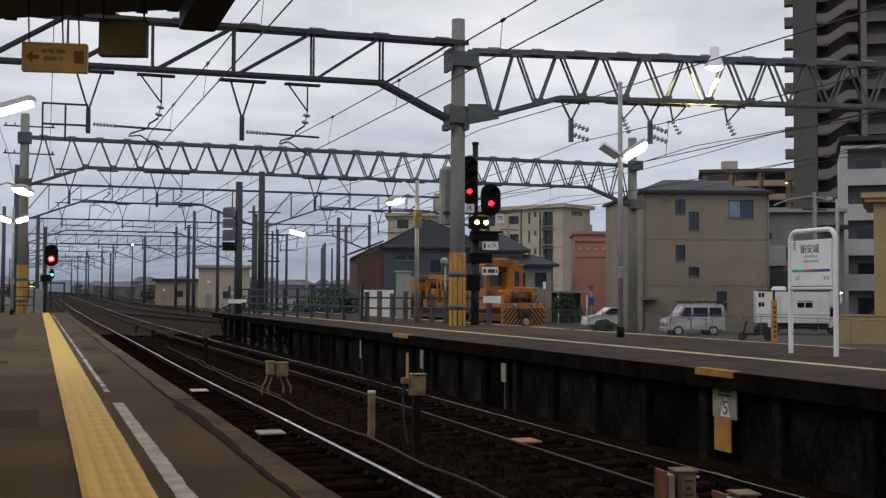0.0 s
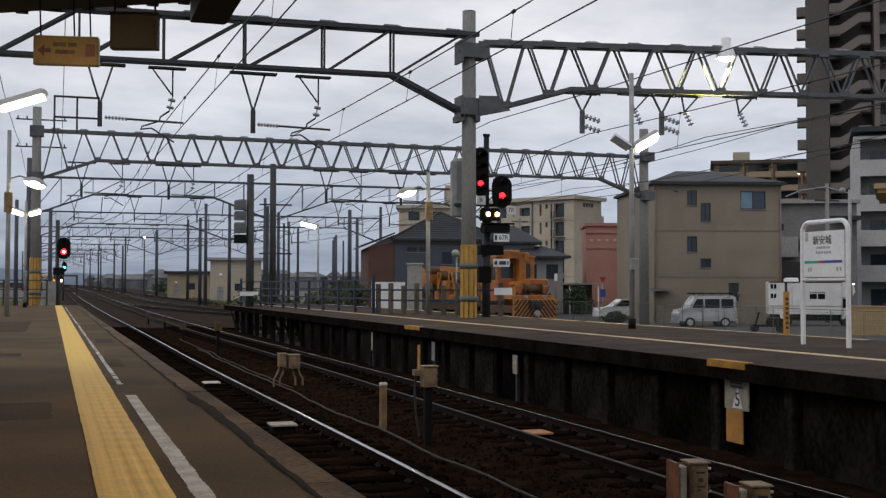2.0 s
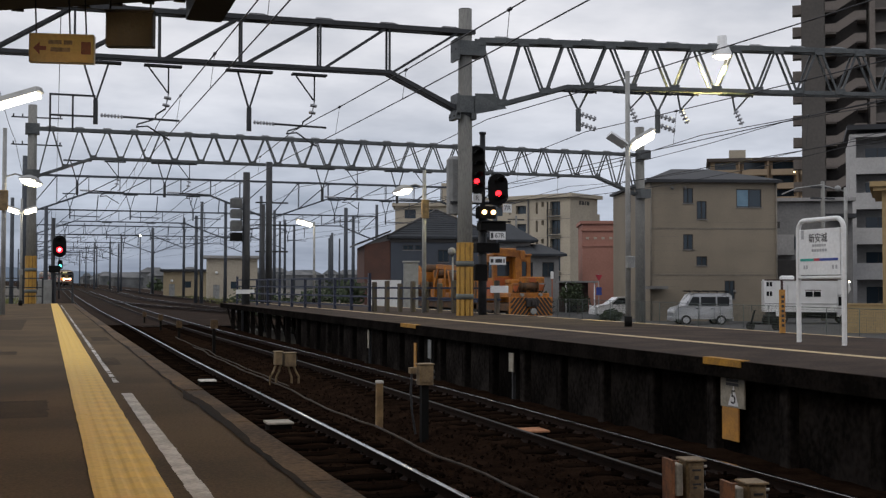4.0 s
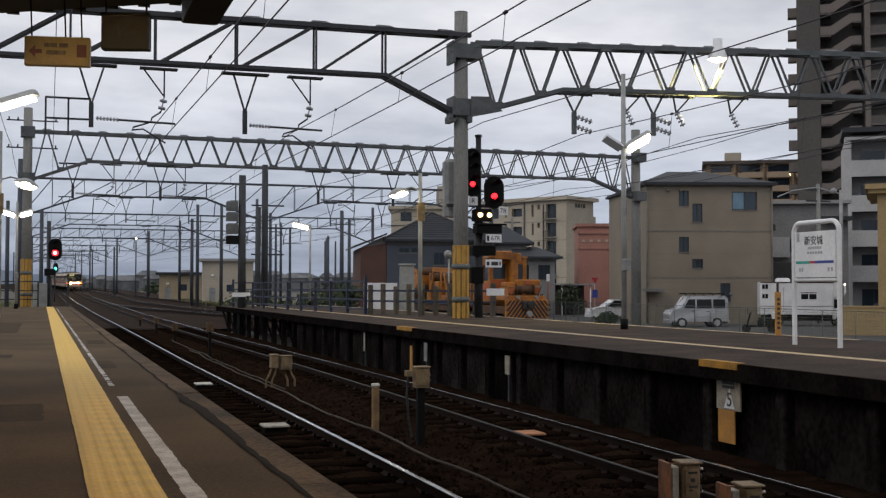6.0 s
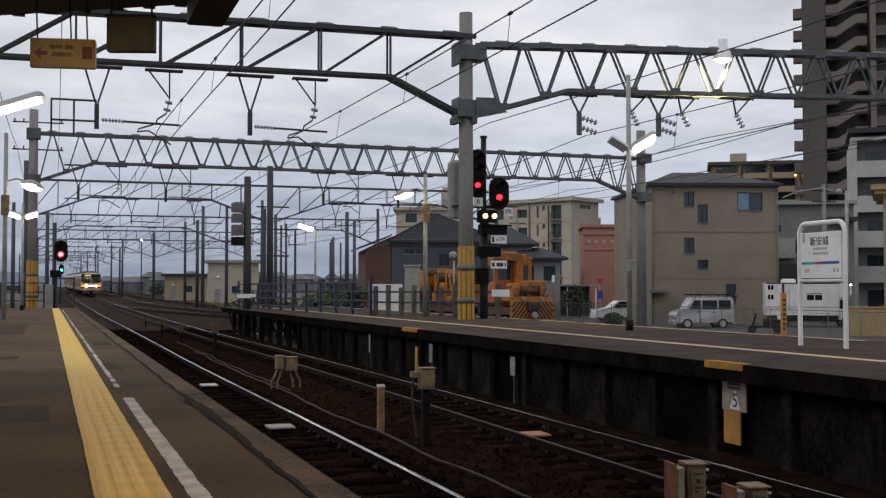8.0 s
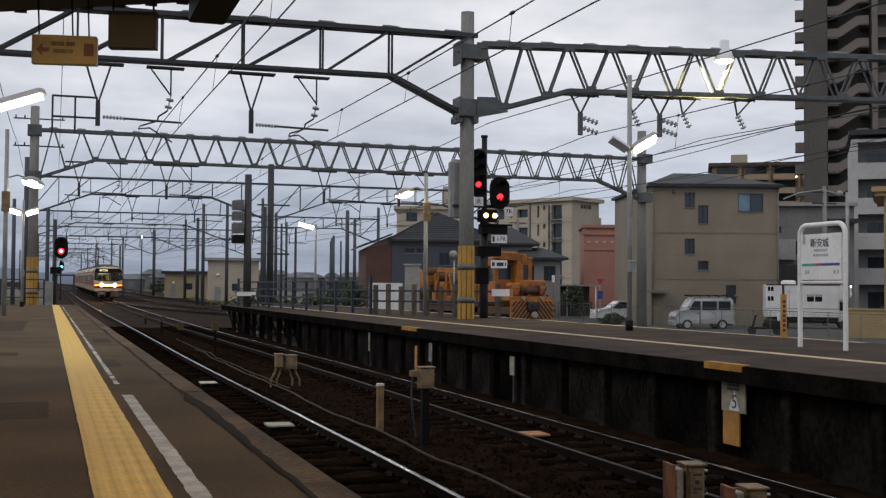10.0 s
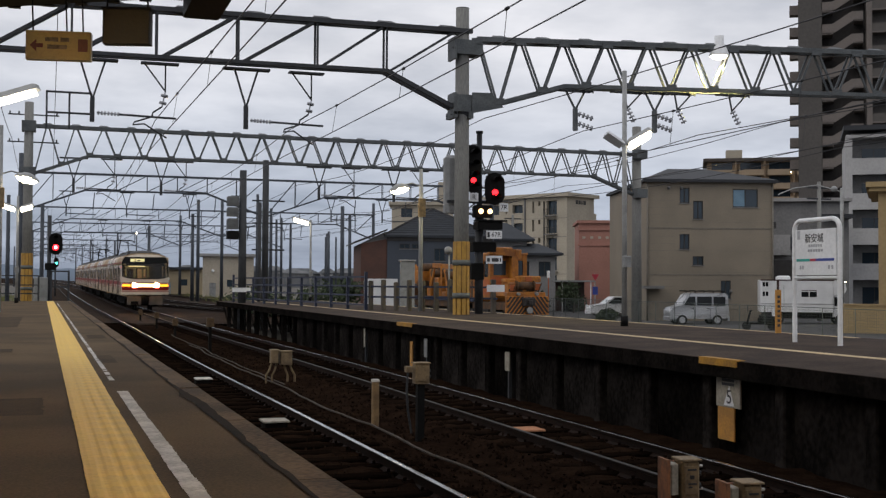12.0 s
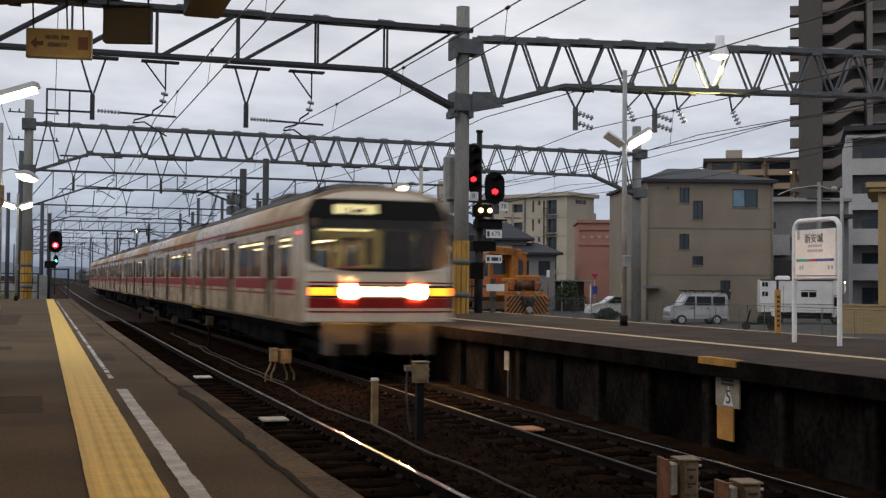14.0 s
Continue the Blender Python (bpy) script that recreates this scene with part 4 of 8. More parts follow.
def make_platform_signal():
    x, y = 12.30, 32.75
    sg = thing("railway_signal", pose(0, 0, 0), "black post with two red signals and amber lights", "signal", "railway signals")
    part("post", Shape().tube((x, y, PLAT - 0.05), (x, y, 4.0), 0.13, 14).tube((x, y, 4.0), (x, y, 6.55), 0.085, 12).tube((x, y, 6.55), (x, y, 6.62), 0.11, 12), M["dark_steel"], sg)
    signal_head(sg, x - 0.27, y - 0.22, 5.44, 0.52, 1.45, 5.09, M["red_light"], 0.085)
    signal_head(sg, x + 0.42, y - 0.24, 4.86, 0.64, 0.98, 4.74, M["red_light"], 0.095)
    part("call_on_box", Shape().box(x - 0.22, x + 0.38, y - 0.2, y + 0.05, 3.98, 4.36, cut=0.05), M["black"], sg)
    for a in (-0.02, 0.27):
        part("call_on_lens", Shape().tube((x + a, y - 0.24, 4.17), (x + a, y - 0.2, 4.17), 0.075, 16), M["call_light"], sg, "lit amber call-on lens")
    part("hooded_box", Shape().box(x - 0.2, x + 0.6, y - 0.45, y, 3.62, 3.86, cut=0.03).box(x - 0.22, x + 0.72, y - 0.5, y - 0.1, 3.86, 3.9), M["black"], sg)
    part("relay_box", Shape().box(x - 0.25, x + 0.5, y - 0.2, y + 0.2, 2.95, 3.25, cut=0.03).box(x - 0.3, x + 0.1, y - 0.2, y + 0.2, 2.1, 2.6, cut=0.03), M["black"], sg)
    for z, w, txt in ((3.45, 0.5, "67R"), (2.70, 0.52, "")):
        plate = part("number_plate", Shape().box(x + 0.28 - w / 2, x + 0.28 + w / 2, y - 0.56, y - 0.54, z - 0.12, z + 0.12), M["white"], sg, "small white plate with black lettering")
        if txt:
            part("plate_text", lettering(txt, 0.19, M["ink"]), None, plate, m=pose(x + 0.34, y - 0.563, z, 90))
            part("plate_bar", Shape().box(x + 0.06, x + 0.13, y - 0.564, y - 0.561, z - 0.08, z + 0.08), M["ink"], plate)
        else:
            for a, b in ((0.05, 0.14), (0.2, 0.42), (0.46, 0.5)):
                part("plate_bar", Shape().box(x + a, x + b, y - 0.564, y - 0.561, z - 0.06, z + 0.05), M["ink"], plate)
    for a, z, txt in ((-0.27, 4.58, "R"), (0.70, 4.30, "7R")):
        plate = part("number_plate", Shape().box(x + a - 0.14, x + a + 0.14, y - 0.28, y - 0.26, z - 0.13, z + 0.13), M["white"], sg)
        part("plate_text", lettering(txt, 0.2, M["ink"]), None, plate, m=pose(x + a, y - 0.284, z, 90))
    part("blank_plate", Shape().box(x + 0.05, x + 0.62, y - 0.56, y - 0.54, 1.74, 1.95), M["white"], sg, "blank cream plate")
    # backs of signals for the other direction
    for a, z, h in ((-0.82, 5.0, 1.75), (-0.6, 4.5, 0.8)):
        s = Shape().box(x + a - 0.2, x + a + 0.2, y + 0.1, y + 0.5, z - h / 2, z + h / 2, cut=0.1)
        part("signal_back", s, M["grey_box"], sg, "pale grey back of a signal")
    part("bracket_arm", Shape().box(x - 1.0, x + 0.6, y + 0.02, y + 0.12, 4.42, 4.5), M["dark_steel"], sg)


make_platform_signal()


def make_end_signal():
    x, y = 0.22, 66.5
    sg = thing("railway_signal", pose(0, 0, 0), "dark signal with a bright red light past the platform end", "signal", "railway signals")
    part("post", Shape().tube((x - 0.28, y, GROUND), (x - 0.28, y, 5.6), 0.11, 12), M["dark_steel"], sg)
    signal_head(sg, x + 0.05, y - 0.15, 4.05, 0.72, 1.2, 3.86, M["red_light"], 0.165)
    part("lamp_core", Shape().tube((x + 0.05, y - 0.195, 3.86), (x + 0.05, y - 0.182, 3.86), 0.085, 16), M["red_core"], sg, "dazzling pink core of the lit lens")
    part("junction_box", Shape().box(x - 0.5, x + 0.1, y - 0.2, y + 0.1, 2.62, 3.0, cut=0.03), M["black"], sg)
    s = Shape()
    for a in (-0.15, 0.75):
        for b in (-0.3, 0.5):
            s.bar((x + a, y + b, GROUND), (x + a, y + b, 2.6), 0.09, 0.09)
    for z in (0.9, 1.7, 2.55):
        s.bar((x - 0.15, y - 0.3, z), (x + 0.75, y - 0.3, z), 0.08, 0.08)
    part("service_ladder", s, M["dark_steel"], sg, "dark steel ladder frame")
    sg = thing("railway_signal", pose(0, 0, 0), "small distant signal showing green", "signal", "railway signals")
    x, y = 0.6, 150
    part("post", Shape().tube((x, y, 0), (x, y, 5.2), 0.09, 8), M["dark_steel"], sg)
    signal_head(sg, x + 0.1, y - 0.2, 4.4, 0.6, 1.2, 4.3, M["green_light"], 0.17)


make_end_signal()


def make_stacked_signal():
    """Tall dark mast with grey signal backs past the end of the island platform."""
    x, y = 8.49, 54.0
    sg = thing("railway_signal", pose(0, 0, 0), "tall dark post with stacked grey signal backs", "signal", "railway signals")
    part("post", Shape().tube((x, y, GROUND), (x, y, 7.23), 0.2, 14, 0.16), M["dark_steel"], sg)
    for z, h, mm in ((5.78, 0.46, "signal_grey"), (5.28, 0.42, "signal_grey"), (4.72, 0.5, "signal_grey"), (4.2, 0.4, "black")):
        part("signal_back", Shape().box(x - 0.74, x - 0.2, y - 0.2, y + 0.2, z - h / 2, z + h / 2, cut=0.06), M[mm], sg, "grey back of a signal lamp")
    part("small_plate", Shape().box(x - 0.5, x + 0.35, y - 0.32, y - 0.3, 1.55, 1.75), M["white"], sg)
    ma = thing("line_mast", pose(0, 0, 0), "lattice-clad dark pole beside the stacked signals", "mast", "yard masts")
    part("pole", Shape().tube((9.96, 56.3, GROUND), (9.96, 56.3, 8.0), 0.18, 14, 0.15), M["dark_steel"], ma)
    part("cable_pipe", Shape().tube((9.62, 56.0, GROUND), (9.62, 56.0, 5.9), 0.1, 8), M["dark_steel"], ma)
    for z in (3.6, 4.9, 6.0):
        part("cross_arm", Shape().tube((9.3, 56.3, z), (10.9, 56.3, z), 0.04, 6), M["dark_steel"], ma)


make_stacked_signal()


# ---- lamps on the platforms ----
def tube_lamp(parent, m, length=0.85):
    """A fluorescent street light: tapered housing with a lit tube below; x runs along it."""
    s = Shape()
    s.sweep([(-0.16, 0), (0.16, 0), (0.11, 0.1), (-0.11, 0.1)], [(lambda u, v, x=x, k=k: m @ Vector((x, u * k, v * k))) for x, k in ((0, 0.7), (0.12, 1), (length, 1), (length + 0.05, 0.8))])
    hd = part("lamp_housing", s, M["lamp_pole"], parent, "pale lamp housing")
    part("lamp_tube", Shape().box(0.06, length - 0.02, -0.135, 0.135, -0.07, -0.004, m=m), M["tube"], hd, "lit white lamp cover")


def make_pole_lamp(x, y, top, arms, label, length=0.85, lean=14, z=5.0):
    lp = thing("platform_lamp", pose(0, 0, 0), label, "lamp post", "platform lamps")
    part("post", Shape().tube((x, y, PLAT - 0.05), (x, y, top), 0.062, 12, 0.05), M["lamp_pole"], lp)
    part("post_foot", Shape().tube((x, y, PLAT), (x, y, PLAT + 0.22), 0.085, 12), M["black"], lp)
    part("switch_box", Shape().box(x - 0.09, x + 0.09, y - 0.17, y - 0.05, 2.35, 2.6, cut=0.02), M["grey_box"], lp)
    for turn, lit in arms:
        m = pose(x, y, z, 0, 0, turn) @ pose(0.06, 0, 0.02, 0, -lean, 0) @ pose(0, 0, 0, -28 if abs(turn) < 90 else 28)
        part("arm", Shape().tube((x, y, z - 0.05), tuple(m @ Vector((0.05, 0, 0.03))), 0.025, 8), M["lamp_pole"], lp)
        if lit:
            tube_lamp(lp, m, length)
        else:
            s = Shape()
            s.sweep([(-0.11, 0), (0.11, 0), (0.08, 0.09), (-0.08, 0.09)], [(lambda u, v, xx=xx: m @ Vector((xx, u, v))) for xx in (0, length * 0.72)])
            part("lamp_housing", s, M["lamp_clear"], lp, "unlit pale lamp cover")


make_pole_lamp(11.87, 22.57, 6.66, ((-5, True), (175, False)), "slim platform lamp post with a glowing tube lamp", 0.62, 30, 4.98)
make_pole_lamp(12.55, 57.8, 5.2, ((172, True),), "slim platform lamp post with one lit tube lamp")
make_pole_lamp(-1.33, 52.0, 5.6, ((8, True), (172, True)), "slim platform lamp post with two lit tube lamps", 0.55, 18)


def make_disc_lamp(x, y, top, side, label, z=5.05):
    lp = thing("platform_lamp", pose(0, 0, 0), label, "lamp post", "platform lamps")
    part("post", Shape().tube((x, y, PLAT - 0.05), (x, y, top), 0.075, 12, 0.06), M["lamp_pole"], lp)
    part("control_box", Shape().box(x - 0.12, x + 0.12, y - 0.16, y - 0.04, 4.15, 4.75, cut=0.02), M["tan_box"], lp, "yellowish ballast box")
    part("arm", Shape().path([(x, y, z + 0.1), (x + side * 0.3, y, z + 0.2), (x + side * 0.6, y, z + 0.12)], 0.025, 8), M["lamp_pole"], lp)
    m = Matrix.Translation((x + side * 0.74, y, z)) @ pose(0, 0, 0, 0, side * 14, 0)
    s = Shape()
    prof = [(0.05, 0.17), (0.12, 0.16), (0.24, 0.10), (0.35, 0.02), (0.36, -0.02)]
    v, n = [], 18
    for r, h in prof:
        v += [tuple(m @ Vector((r * math.cos(2 * math.pi * i / n), r * 0.8 * math.sin(2 * math.pi * i / n), h))) for i in range(n)]
    s.add(v, [(j * n + i, j * n + (i + 1) % n, (j + 1) * n + (i + 1) % n, (j + 1) * n + i) for j in range(4) for i in range(n)], None, True)
    part("shade", s, M["lamp_pole"], lp, "shallow lamp shade")
    s = Shape().ball((0, 0, -0.03), 0.31, 16, 8, 0.42, m=m)
    part("bulb_cover", s, M["bulb"], lp, "bright warm lamp cover")


make_disc_lamp(11.45, 35.9, 5.72, -1, "pale lamp post with a warm disc lamp on the island platform")
make_disc_lamp(-1.43, 36.5, 6.6, 1, "pale lamp post with a warm disc lamp near the canopy")


def make_near_lamp():
    lp = thing("platform_lamp", pose(0, 0, 0), "large lit tube lamp on a post beside the canopy", "lamp post", "platform lamps")
    part("post", Shape().tube((-1.75, 21.2, PLAT - 0.05), (-1.75, 21.2, 5.1), 0.06, 12), M["lamp_pole"], lp)
    part("arm", Shape().tube((-1.75, 21.2, 4.7), (-1.0, 21.1, 4.98), 0.03, 8), M["lamp_pole"], lp)
    tube_lamp(lp, pose(-1.05, 21.1, 5.0, 0, 0, -16) @ pose(0, 0, 0, 0, -17, 0), 0.84)


make_near_lamp()


def make_floodlight():
    fl = thing("floodlight", pose(0, 0, 0), "lit bell-shaped floodlight hung on the portal truss", "floodlight")
    c = (19.24, 30.45, 8.96)
    s, n = Shape(), 18
    prof = [(0.0, 0.62), (0.14, 0.62), (0.15, 0.34), (0.20, 0.30), (0.30, 0.05), (0.31, 0.0)]
    v = []
    for r, h in prof:
        v += [(c[0] + r * math.cos(2 * math.pi * i / n), c[1] + r * math.sin(2 * math.pi * i / n), c[2] + h) for i in range(n)]
    s.add(v, [(j * n + i, j * n + (i + 1) % n, (j + 1) * n + (i + 1) % n, (j + 1) * n + i) for j in range(5) for i in range(n)], None, True)
    part("shade", s, M["white"], fl, "white bell-shaped shade")
    part("bulb", Shape().ball((c[0], c[1], c[2] + 0.02), 0.25, 14, 8, 0.5), M["bulb"], fl, "glowing lamp bulb")
    part("bracket", Shape().tube((c[0], c[1], c[2] + 0.3), (c[0] - 0.05, 30.8, 9.25), 0.03, 8), M["steel"], fl)
    d = bpy.data.lights.new("floodlight_beam", "SPOT")
    d.energy, d.spot_size, d.spot_blend, d.shadow_soft_size, d.color = 2600, radians(140), 0.5, 0.12, (1.0, 0.85, 0.30)
    ob = new("floodlight_beam", d)
    ob.matrix_world = look((c[0], c[1] - 0.02, c[2] - 0.16), (c[0] - 0.3, 30.9, 7.6))


make_floodlight()


# ---- canopy over the west platform, and its hanging signs ----
def make_canopy():
    cp = thing("platform_canopy", pose(0, 0, 0), "dark steel platform canopy seen from below", "canopy", kind="structure")
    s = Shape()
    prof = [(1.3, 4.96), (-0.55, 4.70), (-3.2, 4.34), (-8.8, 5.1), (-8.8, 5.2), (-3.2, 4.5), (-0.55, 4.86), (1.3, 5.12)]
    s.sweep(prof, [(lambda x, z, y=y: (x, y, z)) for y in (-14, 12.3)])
    part("roof_sheet", s, M["canopy"], cp, "underside of the canopy roof, its shade set in the dark colour")
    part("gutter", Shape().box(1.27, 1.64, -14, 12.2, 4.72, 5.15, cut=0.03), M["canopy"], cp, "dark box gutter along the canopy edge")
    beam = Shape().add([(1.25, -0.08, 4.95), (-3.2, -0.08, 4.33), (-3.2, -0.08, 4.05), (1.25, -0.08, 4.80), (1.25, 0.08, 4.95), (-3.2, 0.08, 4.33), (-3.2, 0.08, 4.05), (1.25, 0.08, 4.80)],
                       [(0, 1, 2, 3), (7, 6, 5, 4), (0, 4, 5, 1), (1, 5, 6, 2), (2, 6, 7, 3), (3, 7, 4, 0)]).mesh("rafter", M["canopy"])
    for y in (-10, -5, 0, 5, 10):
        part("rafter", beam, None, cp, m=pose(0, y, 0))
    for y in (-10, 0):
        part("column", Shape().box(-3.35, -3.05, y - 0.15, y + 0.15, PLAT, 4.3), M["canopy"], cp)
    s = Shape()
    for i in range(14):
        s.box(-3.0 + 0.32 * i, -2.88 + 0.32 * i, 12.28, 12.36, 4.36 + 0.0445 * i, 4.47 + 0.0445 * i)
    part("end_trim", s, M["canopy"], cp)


make_canopy()


def make_canopy_lamps():
    for y in (-9, -4.5, 0, 4.5, 9):
        cl = thing("canopy_lamp", pose(-0.9, y, 4.52), "lit warm tube lamp under the dark canopy", "ceiling lamp", "canopy lamps")
        part("lamp_housing", Shape().box(-0.09, 0.09, -0.62, 0.62, 0.03, 0.1, cut=0.01), M["lamp_pole"], cl)
        part("lamp_tube", Shape().tube((0, -0.58, 0), (0, 0.58, 0), 0.025, 10), M["canopy_tube"], cl, "lit warm tube")
        for a in (-0.5, 0.5):
            part("hanger_rod", Shape().tube((0, a, 0.08), (0, a, 0.17), 0.012, 6), M["canopy"], cl)


M["canopy_tube"] = mat("warm_canopy_tube", (0.9, 0.9, 0.85), None, 0.4, bump=0, glow=(1.0, 0.70, 0.38), power=130)
make_canopy_lamps()


def make_hanging_signs():
    sg = thing("hanging_sign", pose(0, 0, 0), "yellow direction sign with arrow and exit symbol hung from the canopy", "sign", "hanging signs")
    m = pose(-0.245, 11.6, 4.07, 0, 0, -10)
    part("sign_box", Shape().box(0, 0.6, -0.05, 0.05, 0, 0.275, m=m, cut=0.01), M["sign_yellow"], sg, "yellow sign face")
    part("arrow", Shape().add([(0.04, -0.052, 0.13), (0.10, -0.052, 0.19), (0.10, -0.052, 0.15), (0.16, -0.052, 0.15), (0.16, -0.052, 0.11), (0.10, -0.052, 0.11), (0.10, -0.052, 0.07)],
                              [(0, 6, 5, 4, 3, 2, 1)], m), M["red_ink"], sg, "red-brown arrow")
    part("pictogram", Shape().box(0.48, 0.57, -0.053, -0.05, 0.08, 0.2, m=m), M["red_ink"], sg)
    for a, b, z in ((0.18, 0.30, 0.19), (0.32, 0.40, 0.19), (0.2, 0.38, 0.12)):
        part("text_bar", Shape().box(a, b, -0.053, -0.05, z - 0.02, z + 0.02, m=m), M["tan_box"], sg)
    for a in (0.06, 0.37, 0.52):
        part("hanger_rod", Shape().tube(tuple(m @ Vector((a, 0, 0.27))), tuple(m @ Vector((a - 0.02, 0, 0.75))), 0.008, 6), M["canopy"], sg)
    sg = thing("hanging_sign", pose(0, 0, 0), "brown box sign seen from its dark side under the canopy", "sign", "hanging signs")
    m = pose(0.45, 11.35, 4.215, 0, 0, -16)
    part("sign_box", Shape().box(0, 0.445, -0.07, 0.07, 0, 0.34, m=m, cut=0.012), M["sign_back"], sg)
    part("edge_trim", Shape().box(-0.008, 0.453, -0.078, 0.078, 0.315, 0.345, m=m), M["canopy"], sg)
    for a in (0.03, 0.41):
        part("hanger_rod", Shape().tube(tuple(m @ Vector((a, 0, 0.34))), tuple(m @ Vector((a, 0, 0.62))), 0.01, 6), M["canopy"], sg)


make_hanging_signs()


# ---- station name board and small things on the island platform ----
def make_name_board():
    nb = thing("station_name_board", pose(11.2, 15.0, PLAT), "white station name board on a rounded white tube frame", "sign")
    w, h, r = 0.555, 1.915, 0.16
    pts = [(0, w, 0), (0, w, h - r)] + [(0, w - r + r * math.cos(a), h - r + r * math.sin(a)) for a in [math.pi / 2 * i / 6 for i in range(1, 7)]]
    pts += [(0, -w + r - r * math.sin(a), h - r + r * math.cos(a)) for a in [math.pi / 2 * i / 6 for i in range(0, 7)]] + [(0, -w, 0)]
    part("tube_frame", Shape().path(pts, 0.038, 12), M["white"], nb, "bent white tube frame")
    bd = part("board", Shape().box(-0.03, 0.03, -0.50, 0.50, 1.06, 1.77, cut=0.006), M["white"], nb, "white board with the station name")
    part("cross_tube", Shape().tube((0, -w, 1.02), (0, w, 1.02), 0.03, 10), M["white"], nb)
    # readers stand on the west side: text runs towards -y
    part("station_name", lettering("新安城", 0.155, M["ink"]), None, bd, "black station name characters", m=Matrix.Translation((-0.033, 0.02, 1.62)) @ pose(0, 0, 0, 90, 0, -90))
    for y0, y1, z in ((-0.17, 0.17, 1.515), (-0.19, 0.19, 1.44)):
        for i in range(6):
            a = y0 + (y1 - y0) * i / 6
            part("text_bar", Shape().box(-0.033, -0.03, a, a + (y1 - y0) / 6 * 0.72, z - 0.02, z + 0.02), M["grey_ink"], bd)
    for a, b, mm in ((0.12, 0.46, "green_ink"), (-0.02, 0.12, "red_bar"), (-0.46, -0.02, "blue_ink")):
        part("colour_stripe", Shape().box(-0.034, -0.03, a, b, 1.275, 1.315), M[mm], bd, "coloured line stripe")
    for a in (0.36, 0.30, -0.34, -0.42):
        part("text_bar", Shape().box(-0.033, -0.03, a - 0.02, a + 0.02, 1.15, 1.21), M["grey_ink"], bd)
    part("route_mark", Shape().box(-0.033, -0.03, 0.37, 0.44, 1.62, 1.76), M["grey_ink"], bd)


make_name_board()


def make_small_posts():
    op = thing("warning_post", pose(13.05, 18.64, PLAT), "narrow orange notice post with dark lettering", "post")
    part("board", Shape().box(-0.06, 0.06, -0.02, 0.02, 0, 0.82, cut=0.006), M["orange_post"], op)
    for i in range(7):
        part("text_bar", Shape().box(-0.03, 0.03, -0.024, -0.02, 0.12 + i * 0.09, 0.17 + i * 0.09), M["ink"], op)
    # plates on the wall of the island platform
    pl = thing("distance_plate", pose(EDGE + 0.13, 12.71, 0), "dirty cream car stop plate with number 5 over an orange post", "sign")
    part("plate", Shape().box(-0.01, 0.01, -0.27, 0.27, 0.42, 0.82), M["plate_tan"], pl)
    part("orange_board", Shape().box(-0.008, 0.012, -0.13, 0.24, 0.0, 0.415), M["orange_post"], pl, "faded orange board")
    part("plate_number", lettering("5", 0.25, M["ink"]), None, pl, "black number", m=pose(-0.017, -0.03, 0.545, 90, 0, -90))
    part("number_ground", Shape().add([(-0.0125, 0.10, 0.44), (-0.0125, -0.14, 0.44), (-0.0125, -0.03, 0.70)], [(0, 1, 2)]), M["white"], pl, "white triangle behind the number")
    for z in (0.76, 0.71):
        part("text_bar", Shape().box(-0.013, -0.01, -0.14, 0.14, z - 0.018, z + 0.018), M["ink"], pl)
    for y, z0, z1, w, mm in ((20.05, 0.35, 0.70, 0.11, "plate_tan"), (25.0, 0.30, 0.72, 0.11, "grey_box"), (26.1, 0.0, 0.6, 0.09, "orange_post"), (30.4, 0.25, 0.75, 0.06, "plate_tan")):
        solid("wall_plate", Shape().box(-0.012, 0.012, -w, w, z0, z1, cut=0.004), M[mm], "small faded plate on the platform wall", "plate", "wall plates", m=pose(edge_x(y) + 0.08, y, 0))
        solid("wall_plate_post", Shape().box(-0.03, 0.03, -0.03, 0.03, GROUND, z1 - 0.05), M["dark_steel"], "dark post that carries a small plate", "post", "plate posts", m=pose(edge_x(y) + 0.13, y, 0))


make_small_posts()


